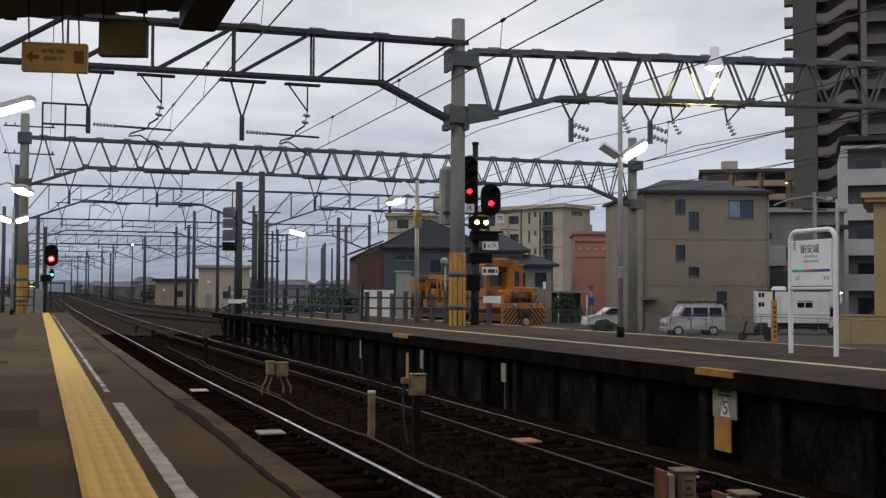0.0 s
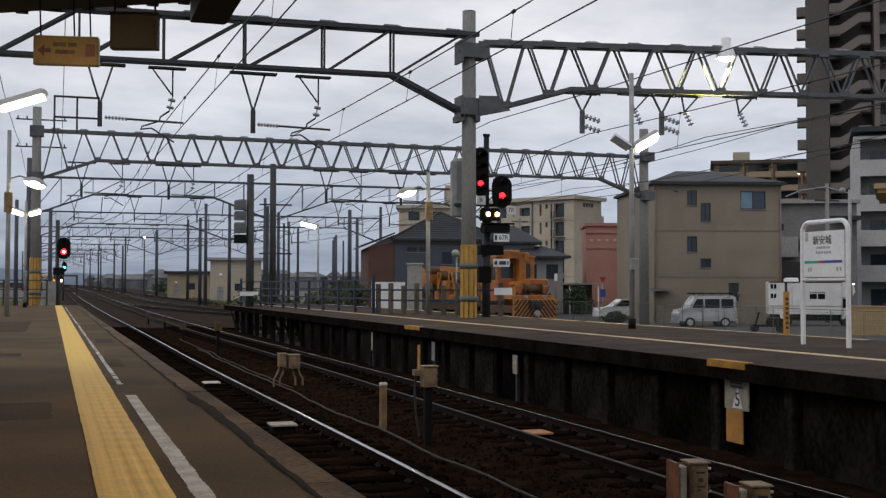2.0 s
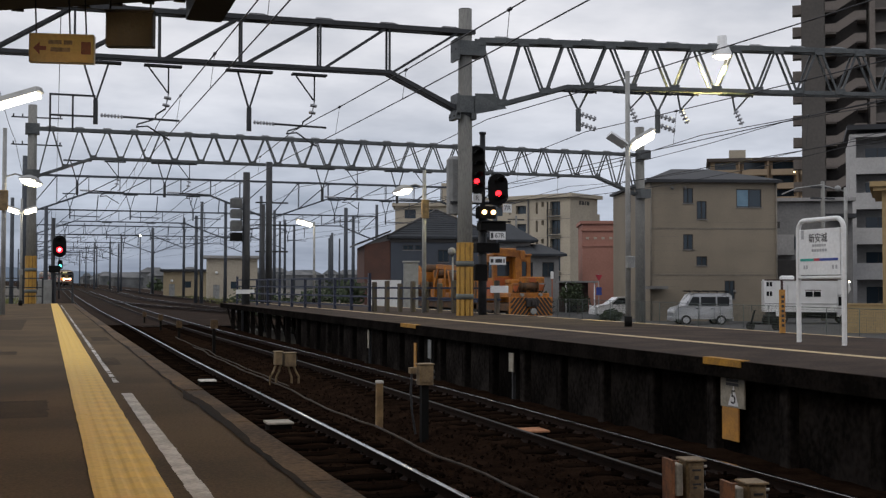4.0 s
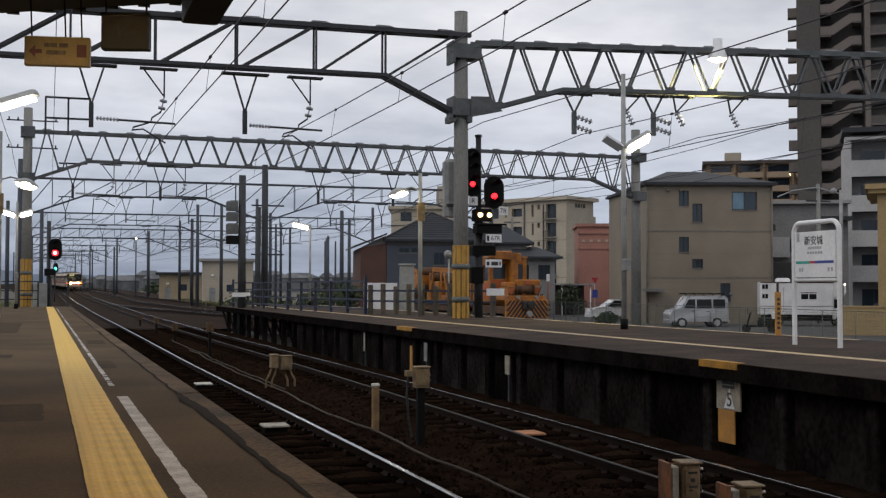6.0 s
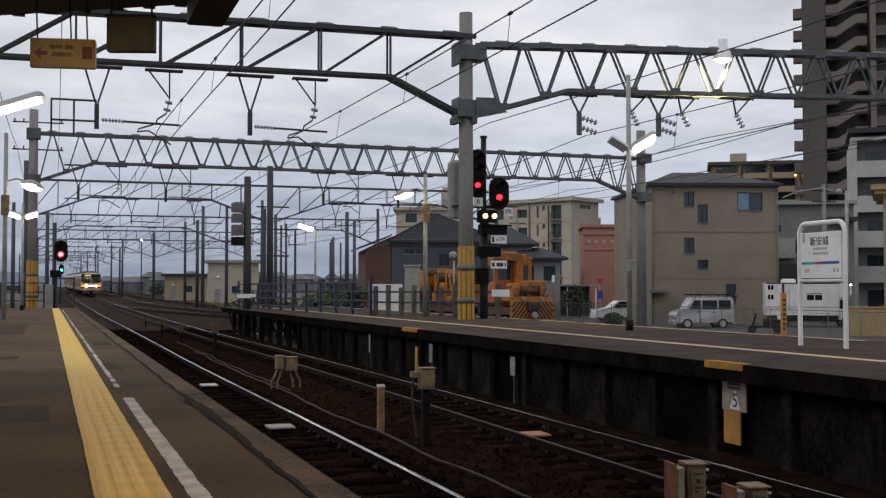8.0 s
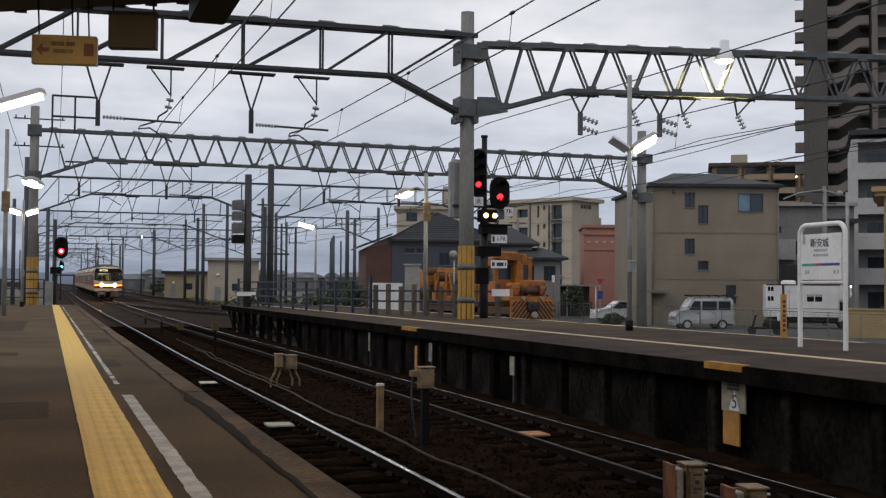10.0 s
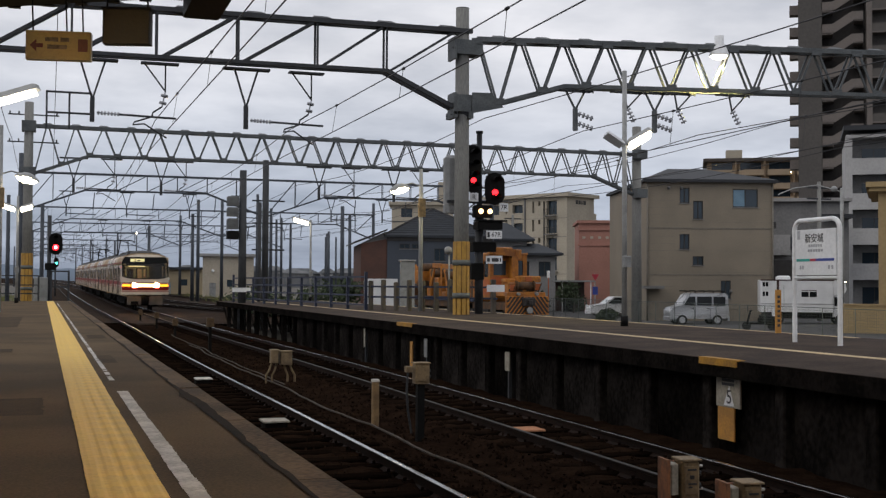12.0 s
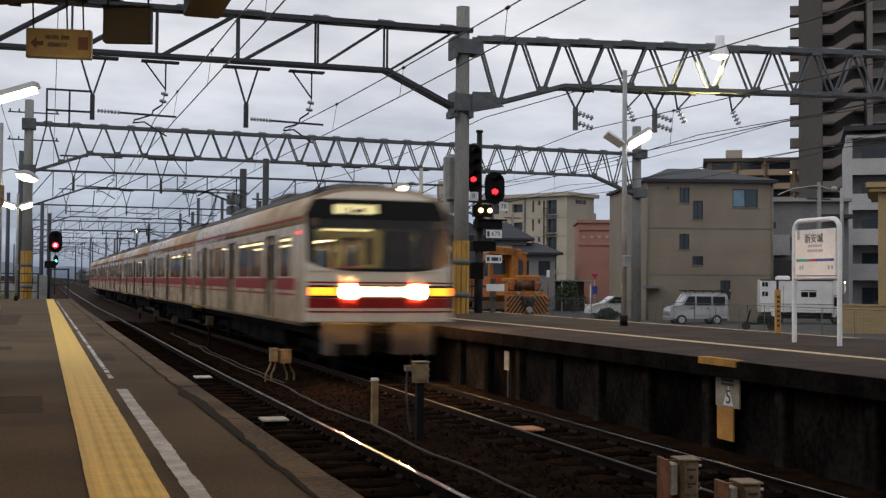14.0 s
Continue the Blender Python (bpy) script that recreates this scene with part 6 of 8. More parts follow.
def make_car(m, side, label, category, paint, length, width, glass, roof_rack=False):
    """side: (x, z) outline of the body from front to back; glass: (x0, x1, z0, z1, lean at the front)."""
    c = thing("kei_van" if category == "van" else "car", m, label, category, "parked vehicles")
    s = Shape()
    n = len(side)
    rows = []
    for y, k in ((-width / 2 + 0.04, 0.985), (-width / 2, 1), (width / 2, 1), (width / 2 - 0.04, 0.985)):
        rows.append((lambda x, z, y=y, k=k: (length / 2 + (x - length / 2) * k, y * (1 - 0.11 * max(0, z - 0.95)), 0.25 + (z - 0.25) * (k if z > 1 else 1))))
    s.sweep(side, rows)
    part("body", s, M[paint], c, "")
    for x0, x1, z0, z1, lean in glass:
        for sy in (-1, 1):
            y0, y1 = sy * (width / 2 * (1 - 0.11 * max(0, z0 - 0.95)) + 0.006), sy * (width / 2 * (1 - 0.11 * (z1 - 0.95)) + 0.006)
            f = [(0, 1, 2, 3)] if sy < 0 else [(3, 2, 1, 0)]
            part("side_window", Shape().add([(x0, y0, z0), (x1, y0, z0), (x1, y1, z1), (x0 + lean, y1, z1)], f), M["car_pane"], c)
    for x in (length * 0.2, length * 0.8):
        for y in (-width / 2 + 0.1, width / 2 - 0.1):
            wheel(c, x, y)
    for x in (-0.06, length - 0.1):
        part("bumper", Shape().box(x, x + 0.16, -width / 2 + 0.05, width / 2 - 0.05, 0.25, 0.48, cut=0.03), M[paint], c)
    for y in (-width / 2 + 0.2, width / 2 - 0.2):
        part("headlight", Shape().box(-0.02, 0.12, y - 0.14, y + 0.14, 0.68, 0.86, cut=0.02), M["white"], c)
    for x in (length * 0.36, length * 0.62):
        part("door_handle", Shape().box(x, x + 0.14, -width / 2 - 0.02, -width / 2, 0.92, 0.96), M["black"], c)
        part("door_seam", Shape().box(x + 0.2, x + 0.215, -width / 2 - 0.003, -width / 2 + 0.01, 0.35, 1.0), M["black"], c)
    if roof_rack:
        for y in (-0.5, 0.5):
            part("rack_rail", Shape().tube((length * 0.25, y, 1.93), (length * 0.95, y, 1.93), 0.025, 6), M["black"], c)
        for i in range(5):
            x = length * (0.28 + 0.155 * i)
            part("rack_bar", Shape().tube((x, -0.56, 1.95), (x, 0.56, 1.95), 0.03, 6), M["black"], c)
            part("rack_foot", Shape().tube((x, -0.56, 1.82), (x, -0.56, 1.97), 0.03, 6), M["black"], c)
    return c


VAN = [(0.0, 0.35), (0.0, 0.75), (0.12, 0.98), (0.62, 1.12), (1.0, 1.72), (1.15, 1.82), (3.2, 1.84), (3.36, 1.7), (3.4, 0.9), (3.4, 0.35)]
make_car(pose(33.55, 58.6, GROUND + 0.06, 0, 0, -14), VAN, "silver box-shaped small van with a black roof rack", "van", "silver", 3.4, 1.48,
         ((0.78, 1.45, 1.12, 1.62, 0.3), (1.55, 2.4, 1.12, 1.62, 0), (2.5, 3.2, 1.12, 1.62, 0)), True)
CAR_SIDE = [(0.0, 0.3), (0.0, 0.62), (0.25, 0.82), (0.95, 0.95), (1.6, 1.42), (2.9, 1.45), (3.6, 1.05), (4.05, 0.98), (4.1, 0.35)]
make_car(pose(34.85, 71.5, GROUND + 0.1, 0, 0, -12), CAR_SIDE, "white saloon car parked beside the pink house", "car", "car_white", 4.1, 1.65,
         ((1.15, 2.2, 0.97, 1.36, 0.5), (2.3, 3.2, 0.97, 1.36, 0)))
make_car(pose(33.6, 39.3, GROUND + 0.06, 0, 0, -40), CAR_SIDE, "white car partly hidden behind the fence", "car", "car_white", 4.1, 1.65,
         ((1.15, 2.2, 0.97, 1.36, 0.5), (2.3, 3.2, 0.97, 1.36, 0)))
make_car(pose(44.3, 56.2, GROUND + 0.06, 0, 0, -30), CAR_SIDE, "dark car parked beside the white truck", "car", "black", 4.1, 1.65,
         ((1.15, 2.2, 0.97, 1.36, 0.5), (2.3, 3.2, 0.97, 1.36, 0)))


def make_lot_edge():
    cp = thing("carport", pose(38.6, 84, GROUND, 0, 0, -14), "dark lean-to carport with a pale roof and thin white posts", "carport")
    part("roof", Shape().box(-0.2, 2.6, -0.2, 3.0, 2.55, 2.68), M["grey_box"], cp)
    part("back_wall", Shape().box(0, 2.4, 2.7, 2.8, 0, 2.55), M["frame_trim"], cp, "dark back wall")
    for x in (0.05, 2.35):
        part("post", Shape().tube((x, 0, -0.05), (x, 0, 2.55), 0.05, 8), M["white"], cp)
    part("shelf", Shape().box(0.4, 1.4, 1.6, 2.4, 0, 1.3, cut=0.05), M["black"], cp)
    ts = thing("traffic_sign", pose(35.6, 72, GROUND), "grey post with a red triangular sign over a blue plate", "traffic sign")
    part("post", Shape().tube((0, 0, -0.05), (0, 0, 3.1), 0.035, 8), M["lamp_pole"], ts)
    part("stop_triangle", Shape().add([(-0.28, -0.05, 3.05), (0, -0.05, 2.6), (0.28, -0.05, 3.05), (-0.28, -0.03, 3.05), (0, -0.03, 2.6), (0.28, -0.03, 3.05)],
                                      [(0, 1, 2), (5, 4, 3), (0, 3, 4, 1), (1, 4, 5, 2), (2, 5, 3, 0)]), M["red_bar"], ts, "faded red inverted triangle")
    part("blue_plate", Shape().box(-0.2, 0.2, -0.05, -0.03, 1.65, 2.2), M["blue_ink"], ts, "blue plate")


M["frame_trim"] = mat("red_brown_trim", (0.055, 0.028, 0.024), None, 0.6, scale=4, bump=0)
make_lot_edge()


def make_camper():
    """Camper van seen from its side, the driver's end to the east, with a bed box over the cab."""
    t = thing("camper_van", pose(39.6, 58.3, GROUND + 0.06, 0, 0, -29), "white camper van with brown trim and dark side windows", "camper van", "parked vehicles")
    b = part("body", Shape().box(0, 4.15, 0, 2.0, 0.72, 2.62, cut=0.07), M["white"], t, "white living box")
    prof = [(4.1, 1.72), (4.72, 1.80), (4.86, 2.05), (4.80, 2.40), (4.5, 2.60), (4.1, 2.62)]
    part("overcab_bed", Shape().sweep(prof, [(lambda x, z, y=y: (x, y, z)) for y in (0.03, 1.97)]), M["white"], t, "rounded white bed box over the cab")
    cab = [(4.1, 0.45), (4.1, 1.72), (4.35, 1.72), (4.85, 1.15), (5.3, 1.0), (5.4, 0.75), (5.4, 0.45)]
    part("cab", Shape().sweep(cab, [(lambda x, z, y=y: (x, y, z)) for y in (0.12, 1.88)]), M["car_white"], t, "white driver's cab")
    part("cab_window", Shape().add([(4.18, 0.112, 1.1), (4.74, 0.112, 1.1), (4.36, 0.112, 1.62), (4.18, 0.112, 1.62)], [(0, 1, 2, 3)]), M["car_pane"], t)
    part("windscreen", Shape().add([(4.36, 0.2, 1.715), (4.36, 1.8, 1.715), (4.86, 1.8, 1.165), (4.86, 0.2, 1.165)], [(3, 2, 1, 0)]), M["car_pane"], t)
    for x0, x1 in ((2.32, 2.72), (2.78, 3.18)):
        part("side_window", Shape().box(x0, x1, -0.014, 0.0, 1.62, 1.92, cut=0.004), M["car_pane"], b)
    part("window_trim", Shape().box(2.3, 2.74, -0.016, -0.001, 1.98, 2.02).box(2.76, 3.2, -0.016, -0.001, 1.98, 2.02), M["frame_trim"], b)
    for z in (2.22, 1.66):
        for x in (0.12, 0.3):
            part("rear_vent", Shape().box(x, x + 0.14, -0.012, 0.0, z, z + 0.26), M["car_pane"], b)
    part("brown_trim", Shape().box(0.92, 1.06, -0.016, -0.001, 1.72, 2.58), M["frame_trim"], b, "brown vertical trim")
    part("roof_trim", Shape().box(0.0, 4.15, -0.018, 0.0, 2.56, 2.63), M["frame_trim"], b, "brown trim along the roof edge")
    part("overcab_trim", Shape().sweep([(4.42, 1.95), (4.62, 1.98), (4.70, 2.12), (4.62, 2.34), (4.42, 2.36), (4.5, 2.15)], [(lambda x, z, y=y: (x, y, z)) for y in (0.012, 0.03)]), M["frame_trim"], t, "dark curved mark on the bed box")
    part("entrance_door", Shape().box(1.32, 1.34, -0.012, 0.0, 0.85, 2.3).box(1.95, 1.97, -0.012, 0.0, 0.85, 2.3), M["grey_box"], b)
    part("skirt_line", Shape().box(0.0, 4.15, -0.012, 0.0, 1.18, 1.22), M["grey_box"], b)
    part("roof_unit", Shape().box(1.0, 1.75, 0.3, 1.5, 2.62, 2.86, cut=0.09), M["white"], t, "rounded white roof unit")
    part("roof_rail", Shape().tube((1.9, 0.15, 2.70), (4.2, 0.15, 2.70), 0.025, 8), M["grey_box"], t)
    part("chassis", Shape().box(0.2, 5.0, 0.3, 1.7, 0.35, 0.72), M["black"], t)
    for x in (1.0, 4.55):
        for y in (0.16, 1.84):
            wheel(t, x, y, 0.33)
    part("corner_lamp", Shape().ball((4.78, 0.02, 2.5), 0.05, 10, 6), M["tube"], t, "small bright corner lamp")


make_camper()


def make_scooter():
    t = thing("scooter", pose(33.4, 50.4, GROUND + 0.06, 0, 0, -30), "dark motor scooter parked beside the truck", "scooter", "parked vehicles")
    for x in (0.0, 1.25):
        part("wheel", Shape().tube((x, -0.05, 0.22), (x, 0.05, 0.22), 0.22, 18), M["tyre"], t)
    part("body", Shape().box(0.55, 1.45, -0.17, 0.17, 0.3, 0.7, cut=0.1).bar((0.15, 0, 0.35), (0.6, 0, 0.35), 0.28, 0.1).bar((0.02, 0, 0.3), (0.2, 0, 1.0), 0.26, 0.08), M["black"], t)
    part("seat", Shape().box(0.6, 1.3, -0.14, 0.14, 0.7, 0.8, cut=0.04), M["tyre"], t)
    part("handlebar", Shape().path([(0.25, -0.32, 1.02), (0.18, 0, 0.98), (0.25, 0.32, 1.02)], 0.025, 8), M["tyre"], t)
    part("windshield", Shape().box(0.05, 0.08, -0.2, 0.2, 0.95, 1.3), M["pane"], t)
    part("luggage_box", Shape().box(1.25, 1.6, -0.18, 0.18, 0.72, 1.05, cut=0.04), M["white"], t)


make_scooter()

# ---- buildings ----
M["siding"] = mat("beige_siding", (0.245, 0.208, 0.158), (0.20, 0.170, 0.130), 0.8, scale=0.5, fine=14, bump=0.06)
M["siding_line"] = mat("siding_joint", (0.20, 0.18, 0.15), None, 0.8, bump=0)
M["roof_dark"] = mat("dark_slate_roof", (0.026, 0.028, 0.033), (0.017, 0.019, 0.023), 0.7, scale=1.2, fine=9)
M["roof_tile"] = mat("grey_blue_tiles", (0.034, 0.039, 0.047), (0.02, 0.024, 0.03), 0.75, scale=1.5, fine=12)
M["blue_wall"] = mat("slate_blue_siding", (0.062, 0.074, 0.095), (0.05, 0.06, 0.078), 0.75, scale=0.8, fine=14)
M["brown_wall"] = mat("red_brown_siding", (0.11, 0.052, 0.038), (0.08, 0.04, 0.03), 0.8, scale=0.8, fine=14)
M["cream_wall"] = mat("cream_apartment_render", (0.44, 0.39, 0.31), (0.36, 0.32, 0.255), 0.85, scale=0.25, fine=4, bump=0.03)
M["pink_wall"] = mat("salmon_render", (0.36, 0.175, 0.135), (0.30, 0.145, 0.11), 0.85, scale=0.4, fine=6)
M["tower_wall"] = mat("dark_grey_tile_cladding", (0.090, 0.081, 0.074), (0.066, 0.060, 0.055), 0.75, scale=0.15, fine=3, bump=0.03)
M["tower_slab"] = mat("taupe_balcony_slab", (0.160, 0.138, 0.124), (0.122, 0.106, 0.096), 0.8, scale=0.3, fine=4)
# shade behind the outdoor stairs, set as the core wall's dark colour
M["tower_shade"] = mat("recess_shade_dark", (0.045, 0.04, 0.038), None, 0.9, bump=0)
M["brown_apt"] = mat("ochre_apartment_render", (0.27, 0.195, 0.125), (0.215, 0.155, 0.10), 0.85, scale=0.2, fine=3)
M["flat_white"] = mat("off_white_render", (0.31, 0.305, 0.30), (0.24, 0.236, 0.232), 0.85, scale=0.4, fine=6)
M["grey_wall"] = mat("mid_grey_render", (0.19, 0.188, 0.186), (0.14, 0.138, 0.137), 0.85, scale=0.5, fine=6)
M["ochre_wall"] = mat("ochre_render", (0.36, 0.26, 0.13), (0.29, 0.21, 0.105), 0.85, scale=0.5, fine=6)
M["brown_roof"] = mat("brown_grey_roof", (0.085, 0.068, 0.058), (0.06, 0.048, 0.042), 0.8, scale=0.4, fine=4)
M["hut_wall"] = mat("weathered_beige_render", (0.36, 0.295, 0.19), (0.29, 0.235, 0.15), 0.85, scale=0.5, fine=6)
M["apt_parapet"] = mat("pale_tan_render", (0.36, 0.275, 0.19), (0.30, 0.23, 0.155), 0.85, scale=0.3, fine=4)
M["white_parapet"] = mat("clean_white_render", (0.42, 0.415, 0.41), (0.35, 0.345, 0.34), 0.85, scale=0.4, fine=6)
M["frame_dark"] = mat("dark_bronze_frame", (0.045, 0.042, 0.04), None, 0.5, 0.3, bump=0)


def window(parent, m, x0, x1, z0, z1, deep, blind=False):
    """A two-leaf sliding window in an opening of a wall face: frame, panes, mullion, sill."""
    w = part("window", Shape().box(x0, x1, deep - 0.02, deep, z0, z1, m=m), M["pane"], parent)
    s = Shape()
    t = 0.05
    for a, b, c, d in ((x0, x0 + t, z0, z1), (x1 - t, x1, z0, z1), (x0, x1, z0, z0 + t), (x0, x1, z1 - t, z1), ((x0 + x1) / 2 - 0.025, (x0 + x1) / 2 + 0.025, z0, z1)):
        s.box(a, b, deep - 0.06, deep - 0.021, c, d, m=m)
    part("window_frame", s, M["frame_dark"], w)
    part("window_sill", Shape().box(x0 - 0.06, x1 + 0.06, -0.05, 0.02, z0 - 0.06, z0 - 0.004, m=m), M["grey_wall"], w)
    if blind:
        part("pane_blind", Shape().box(x0 + t, (x0 + x1) / 2 - 0.03, deep - 0.035, deep - 0.024, z0 + t, z1 - t, m=m), M["blind"], w)


def hip_roof(parent, w, d, z, h, over, material, ridge=0.5, m=None):
    s = Shape()
    a, b = -over, w + over
    c, e = -over, d + over
    rx0, rx1 = (w * 0.5 - w * 0.5 * ridge * 0.6), (w * 0.5 + w * 0.5 * ridge * 0.6)
    v = [(a, c, z), (b, c, z), (b, e, z), (a, e, z), (rx0, d / 2, z + h), (rx1, d / 2, z + h), (a, c, z - 0.18), (b, c, z - 0.18), (b, e, z - 0.18), (a, e, z - 0.18)]
    s.add(v, [(0, 1, 5, 4), (1, 2, 5), (2, 3, 4, 5), (3, 0, 4), (6, 7, 1, 0), (7, 8, 2, 1), (8, 9, 3, 2), (9, 6, 0, 3), (9, 8, 7, 6)], m)
    return part("roof", s, M[material], parent)


def make_beige_house():
    h = thing("beige_house", pose(35.13, 63.9, GROUND, 0, 0, -16), "three-storey beige clad house with a dark hip roof", "house")
    W, D, H = 8.05, 11.8, 8.94
    front = [(2.10, 2.73, 7.46, 8.40), (2.95, 3.58, 6.47, 7.60), (5.46, 7.06, 7.23, 8.36), (2.09, 2.72, 4.57, 5.52), (2.92, 3.60, 3.58, 4.14), (4.69, 5.33, 1.5, 2.63)]
    side = [(5.6, 6.1, 7.3, 8.4), (5.4, 6.0, 4.4, 5.6), (8.4, 9.0, 4.4, 5.6)]
    s = Shape().facade(W, H, front, 0.12)
    ms = Matrix.Translation((0, D, 0)) @ pose(0, 0, 0, 0, 0, -90)
    s.facade(D, H, side, 0.12, m=ms)
    s.facade(W, H, [], 0, m=Matrix.Translation((W, D, 0)) @ pose(0, 0, 0, 0, 0, 180)).facade(D, H, [], 0, m=Matrix.Translation((W, 0, 0)) @ pose(0, 0, 0, 0, 0, 90))
    wall = part("wall", s, M["siding"], h, "beige horizontal siding")
    for i in range(1, 20):
        z = i * H / 20
        part("siding_joint", Shape().box(0.0, W, -0.003, 0.004, z, z + 0.014) if not any(o[2] - 0.08 < z < o[3] + 0.02 for o in front) else
             Shape().box(0.0, 1.8, -0.003, 0.004, z, z + 0.014).box(7.45, W, -0.003, 0.004, z, z + 0.014), M["siding_line"], wall)
    part("floor_band", Shape().box(-0.01, W + 0.01, -0.02, 0.02, 5.85, 5.92).box(-0.01, W + 0.01, -0.02, 0.02, 2.95, 3.02), M["siding_line"], wall)
    for i, o in enumerate(front):
        window(h, Matrix(), *o, 0.1, blind=(i == 2))
    for o in side:
        window(h, ms, *o, 0.1)
    hip_roof(h, W, D, H, 1.25, 0.22, "roof_dark")
    part("gutter", Shape().box(-0.25, W + 0.25, -0.34, -0.23, H - 0.2, H - 0.08), M["roof_dark"], h)
    for x in (0.05, W - 0.08):
        part("downpipe", Shape().tube((x, -0.07, 0), (x, -0.07, H - 0.15), 0.05, 8), M["siding_line"], h)
    for x, z in ((1.4, 8.4), (2.2, 8.4), (5.3, 1.95)):
        part("vent_hood", Shape().ball((x, -0.08, z), 0.11, 10, 6), M["grey_wall"], h)
    part("porch_roof", Shape().box(-0.35, 0.9, -1.0, 0.0, 2.1, 2.28), M["grey_wall"], h)


make_beige_house()


def make_dark_house():
    h = thing("slate_house", pose(24.42, 85.0, GROUND, 0, 0, -10), "slate-blue house with a grey tiled hip roof", "house", "old houses")
    W, D, H = 8.2, 8.0, 5.95
    front = [(0.95, 1.75, 5.02, 5.4), (1.9, 2.65, 5.02, 5.4), (3.65, 4.5, 4.1, 5.05)]
    s = Shape().facade(W, H, front, 0.1)
    s.facade(D, H, [], 0, m=Matrix.Translation((W, 0, 0)) @ pose(0, 0, 0, 0, 0, 90))
    part("wall", s, M["blue_wall"], h, "slate-blue siding")
    part("side_wall", Shape().facade(D, H, [], 0, m=Matrix.Translation((0, D, 0)) @ pose(0, 0, 0, 0, 0, -90)).facade(W, H, [], 0, m=Matrix.Translation((W, D, 0)) @ pose(0, 0, 0, 0, 0, 180)), M["brown_wall"], h, "red-brown side wall")
    part("eave_band", Shape().box(-0.05, W, -0.06, -0.01, 5.6, 5.92), M["frame_dark"], h)
    for i in range(1, 8):
        part("siding_joint", Shape().box(4.6, W - 0.02, -0.004, 0.003, i * 0.7, i * 0.7 + 0.02), M["frame_dark"], h)
    for o in front:
        window(h, Matrix(), *o, 0.08)
    roof = hip_roof(h, W, D, H + 0.12, 2.25, 0.25, "roof_tile", 0.06)
    ap, ru = Vector((W / 2 - 0.15, D / 2, H + 2.37)), Vector((W / 2 + 0.15, D / 2, H + 2.37))
    s = Shape()
    for q, e in (((-0.25, -0.25, H + 0.12), ap), ((W + 0.25, -0.25, H + 0.12), ru)):
        s.tube(q, tuple(e), 0.09, 8)
    s.tube(tuple(ap), tuple(ru), 0.12, 8)
    part("ridge_tile", s, M["frame_dark"], roof)
    for i in range(1, 12):      # courses of tiles
        k = i / 12
        y, z = -0.25 + (D / 2 + 0.25) * k, H + 0.125 + 2.25 * k
        xa, xb = -0.25 + (W / 2 + 0.1) * k, W + 0.25 - (W / 2 + 0.1) * k
        part("tile_course", Shape().box(xa + 0.06, xb - 0.06, y - 0.03, y + 0.03, z - 0.012, z + 0.028), M["roof_tile"], roof)
    part("annex_wall", Shape().add([(-2.0, 0.1, 0), (-0.02, 0.1, 0), (-0.02, 0.1, 5.75), (-2.0, 0.1, 5.35), (-2.0, 7.5, 0), (-0.02, 7.5, 0), (-0.02, 7.5, 5.75), (-2.0, 7.5, 5.35)],
                                   [(0, 1, 2, 3), (5, 4, 7, 6), (4, 0, 3, 7), (1, 5, 6, 2), (3, 2, 6, 7)]), M["brown_wall"], h, "red-brown annex")
    part("annex_gable", Shape().add([(-2.0, 0.16, 5.36), (-0.02, 0.16, 5.76), (-0.02, 0.16, 6.35), (-2.0, 7.4, 5.36), (-0.02, 7.4, 5.76), (-0.02, 7.4, 6.35)],
                                    [(0, 1, 2), (5, 4, 3), (0, 2, 5, 3)]), M["grey_wall"], h)
    part("annex_roof", Shape().add([(-2.6, -0.2, 5.38), (0, -0.2, 6.4), (0, 7.9, 6.4), (-2.6, 7.9, 5.38), (-2.6, -0.2, 5.5), (0, -0.2, 6.52), (0, 7.9, 6.52), (-2.6, 7.9, 5.5)],
                                   [(3, 2, 1, 0), (4, 5, 6, 7), (0, 1, 5, 4), (1, 2, 6, 5), (2, 3, 7, 6), (3, 0, 4, 7)]), M["frame_dark"], h)
    for x, y, w, hh, up, label in ((33.6, 92, 5.0, 6.2, 1.5, "white-walled old house with a grey tiled roof"), (36.2, 89.5, 4.0, 4.95, 0.9, "pale old house with a blue-grey tiled roof")):
        h = thing("tiled_house", pose(x, y, GROUND, 0, 0, -15), label, "house", "old houses")
        o = [(0.8, 1.8, hh - 1.9, hh - 0.7), (2.6, 3.6, hh - 1.9, hh - 0.7)]
        D = 5.0
        s = Shape().facade(w, hh, o, 0.1).facade(D, hh, [], 0, m=Matrix.Translation((0, D, 0)) @ pose(0, 0, 0, 0, 0, -90)).facade(D, hh, [], 0, m=Matrix.Translation((w, 0, 0)) @ pose(0, 0, 0, 0, 0, 90))
        part("wall", s, M["flat_white"], h)
        for q in o:
            window(h, Matrix(), *q, 0.08)
        hip_roof(h, w, D, hh, up, 0.6, "roof_tile", 0.7)


make_dark_house()


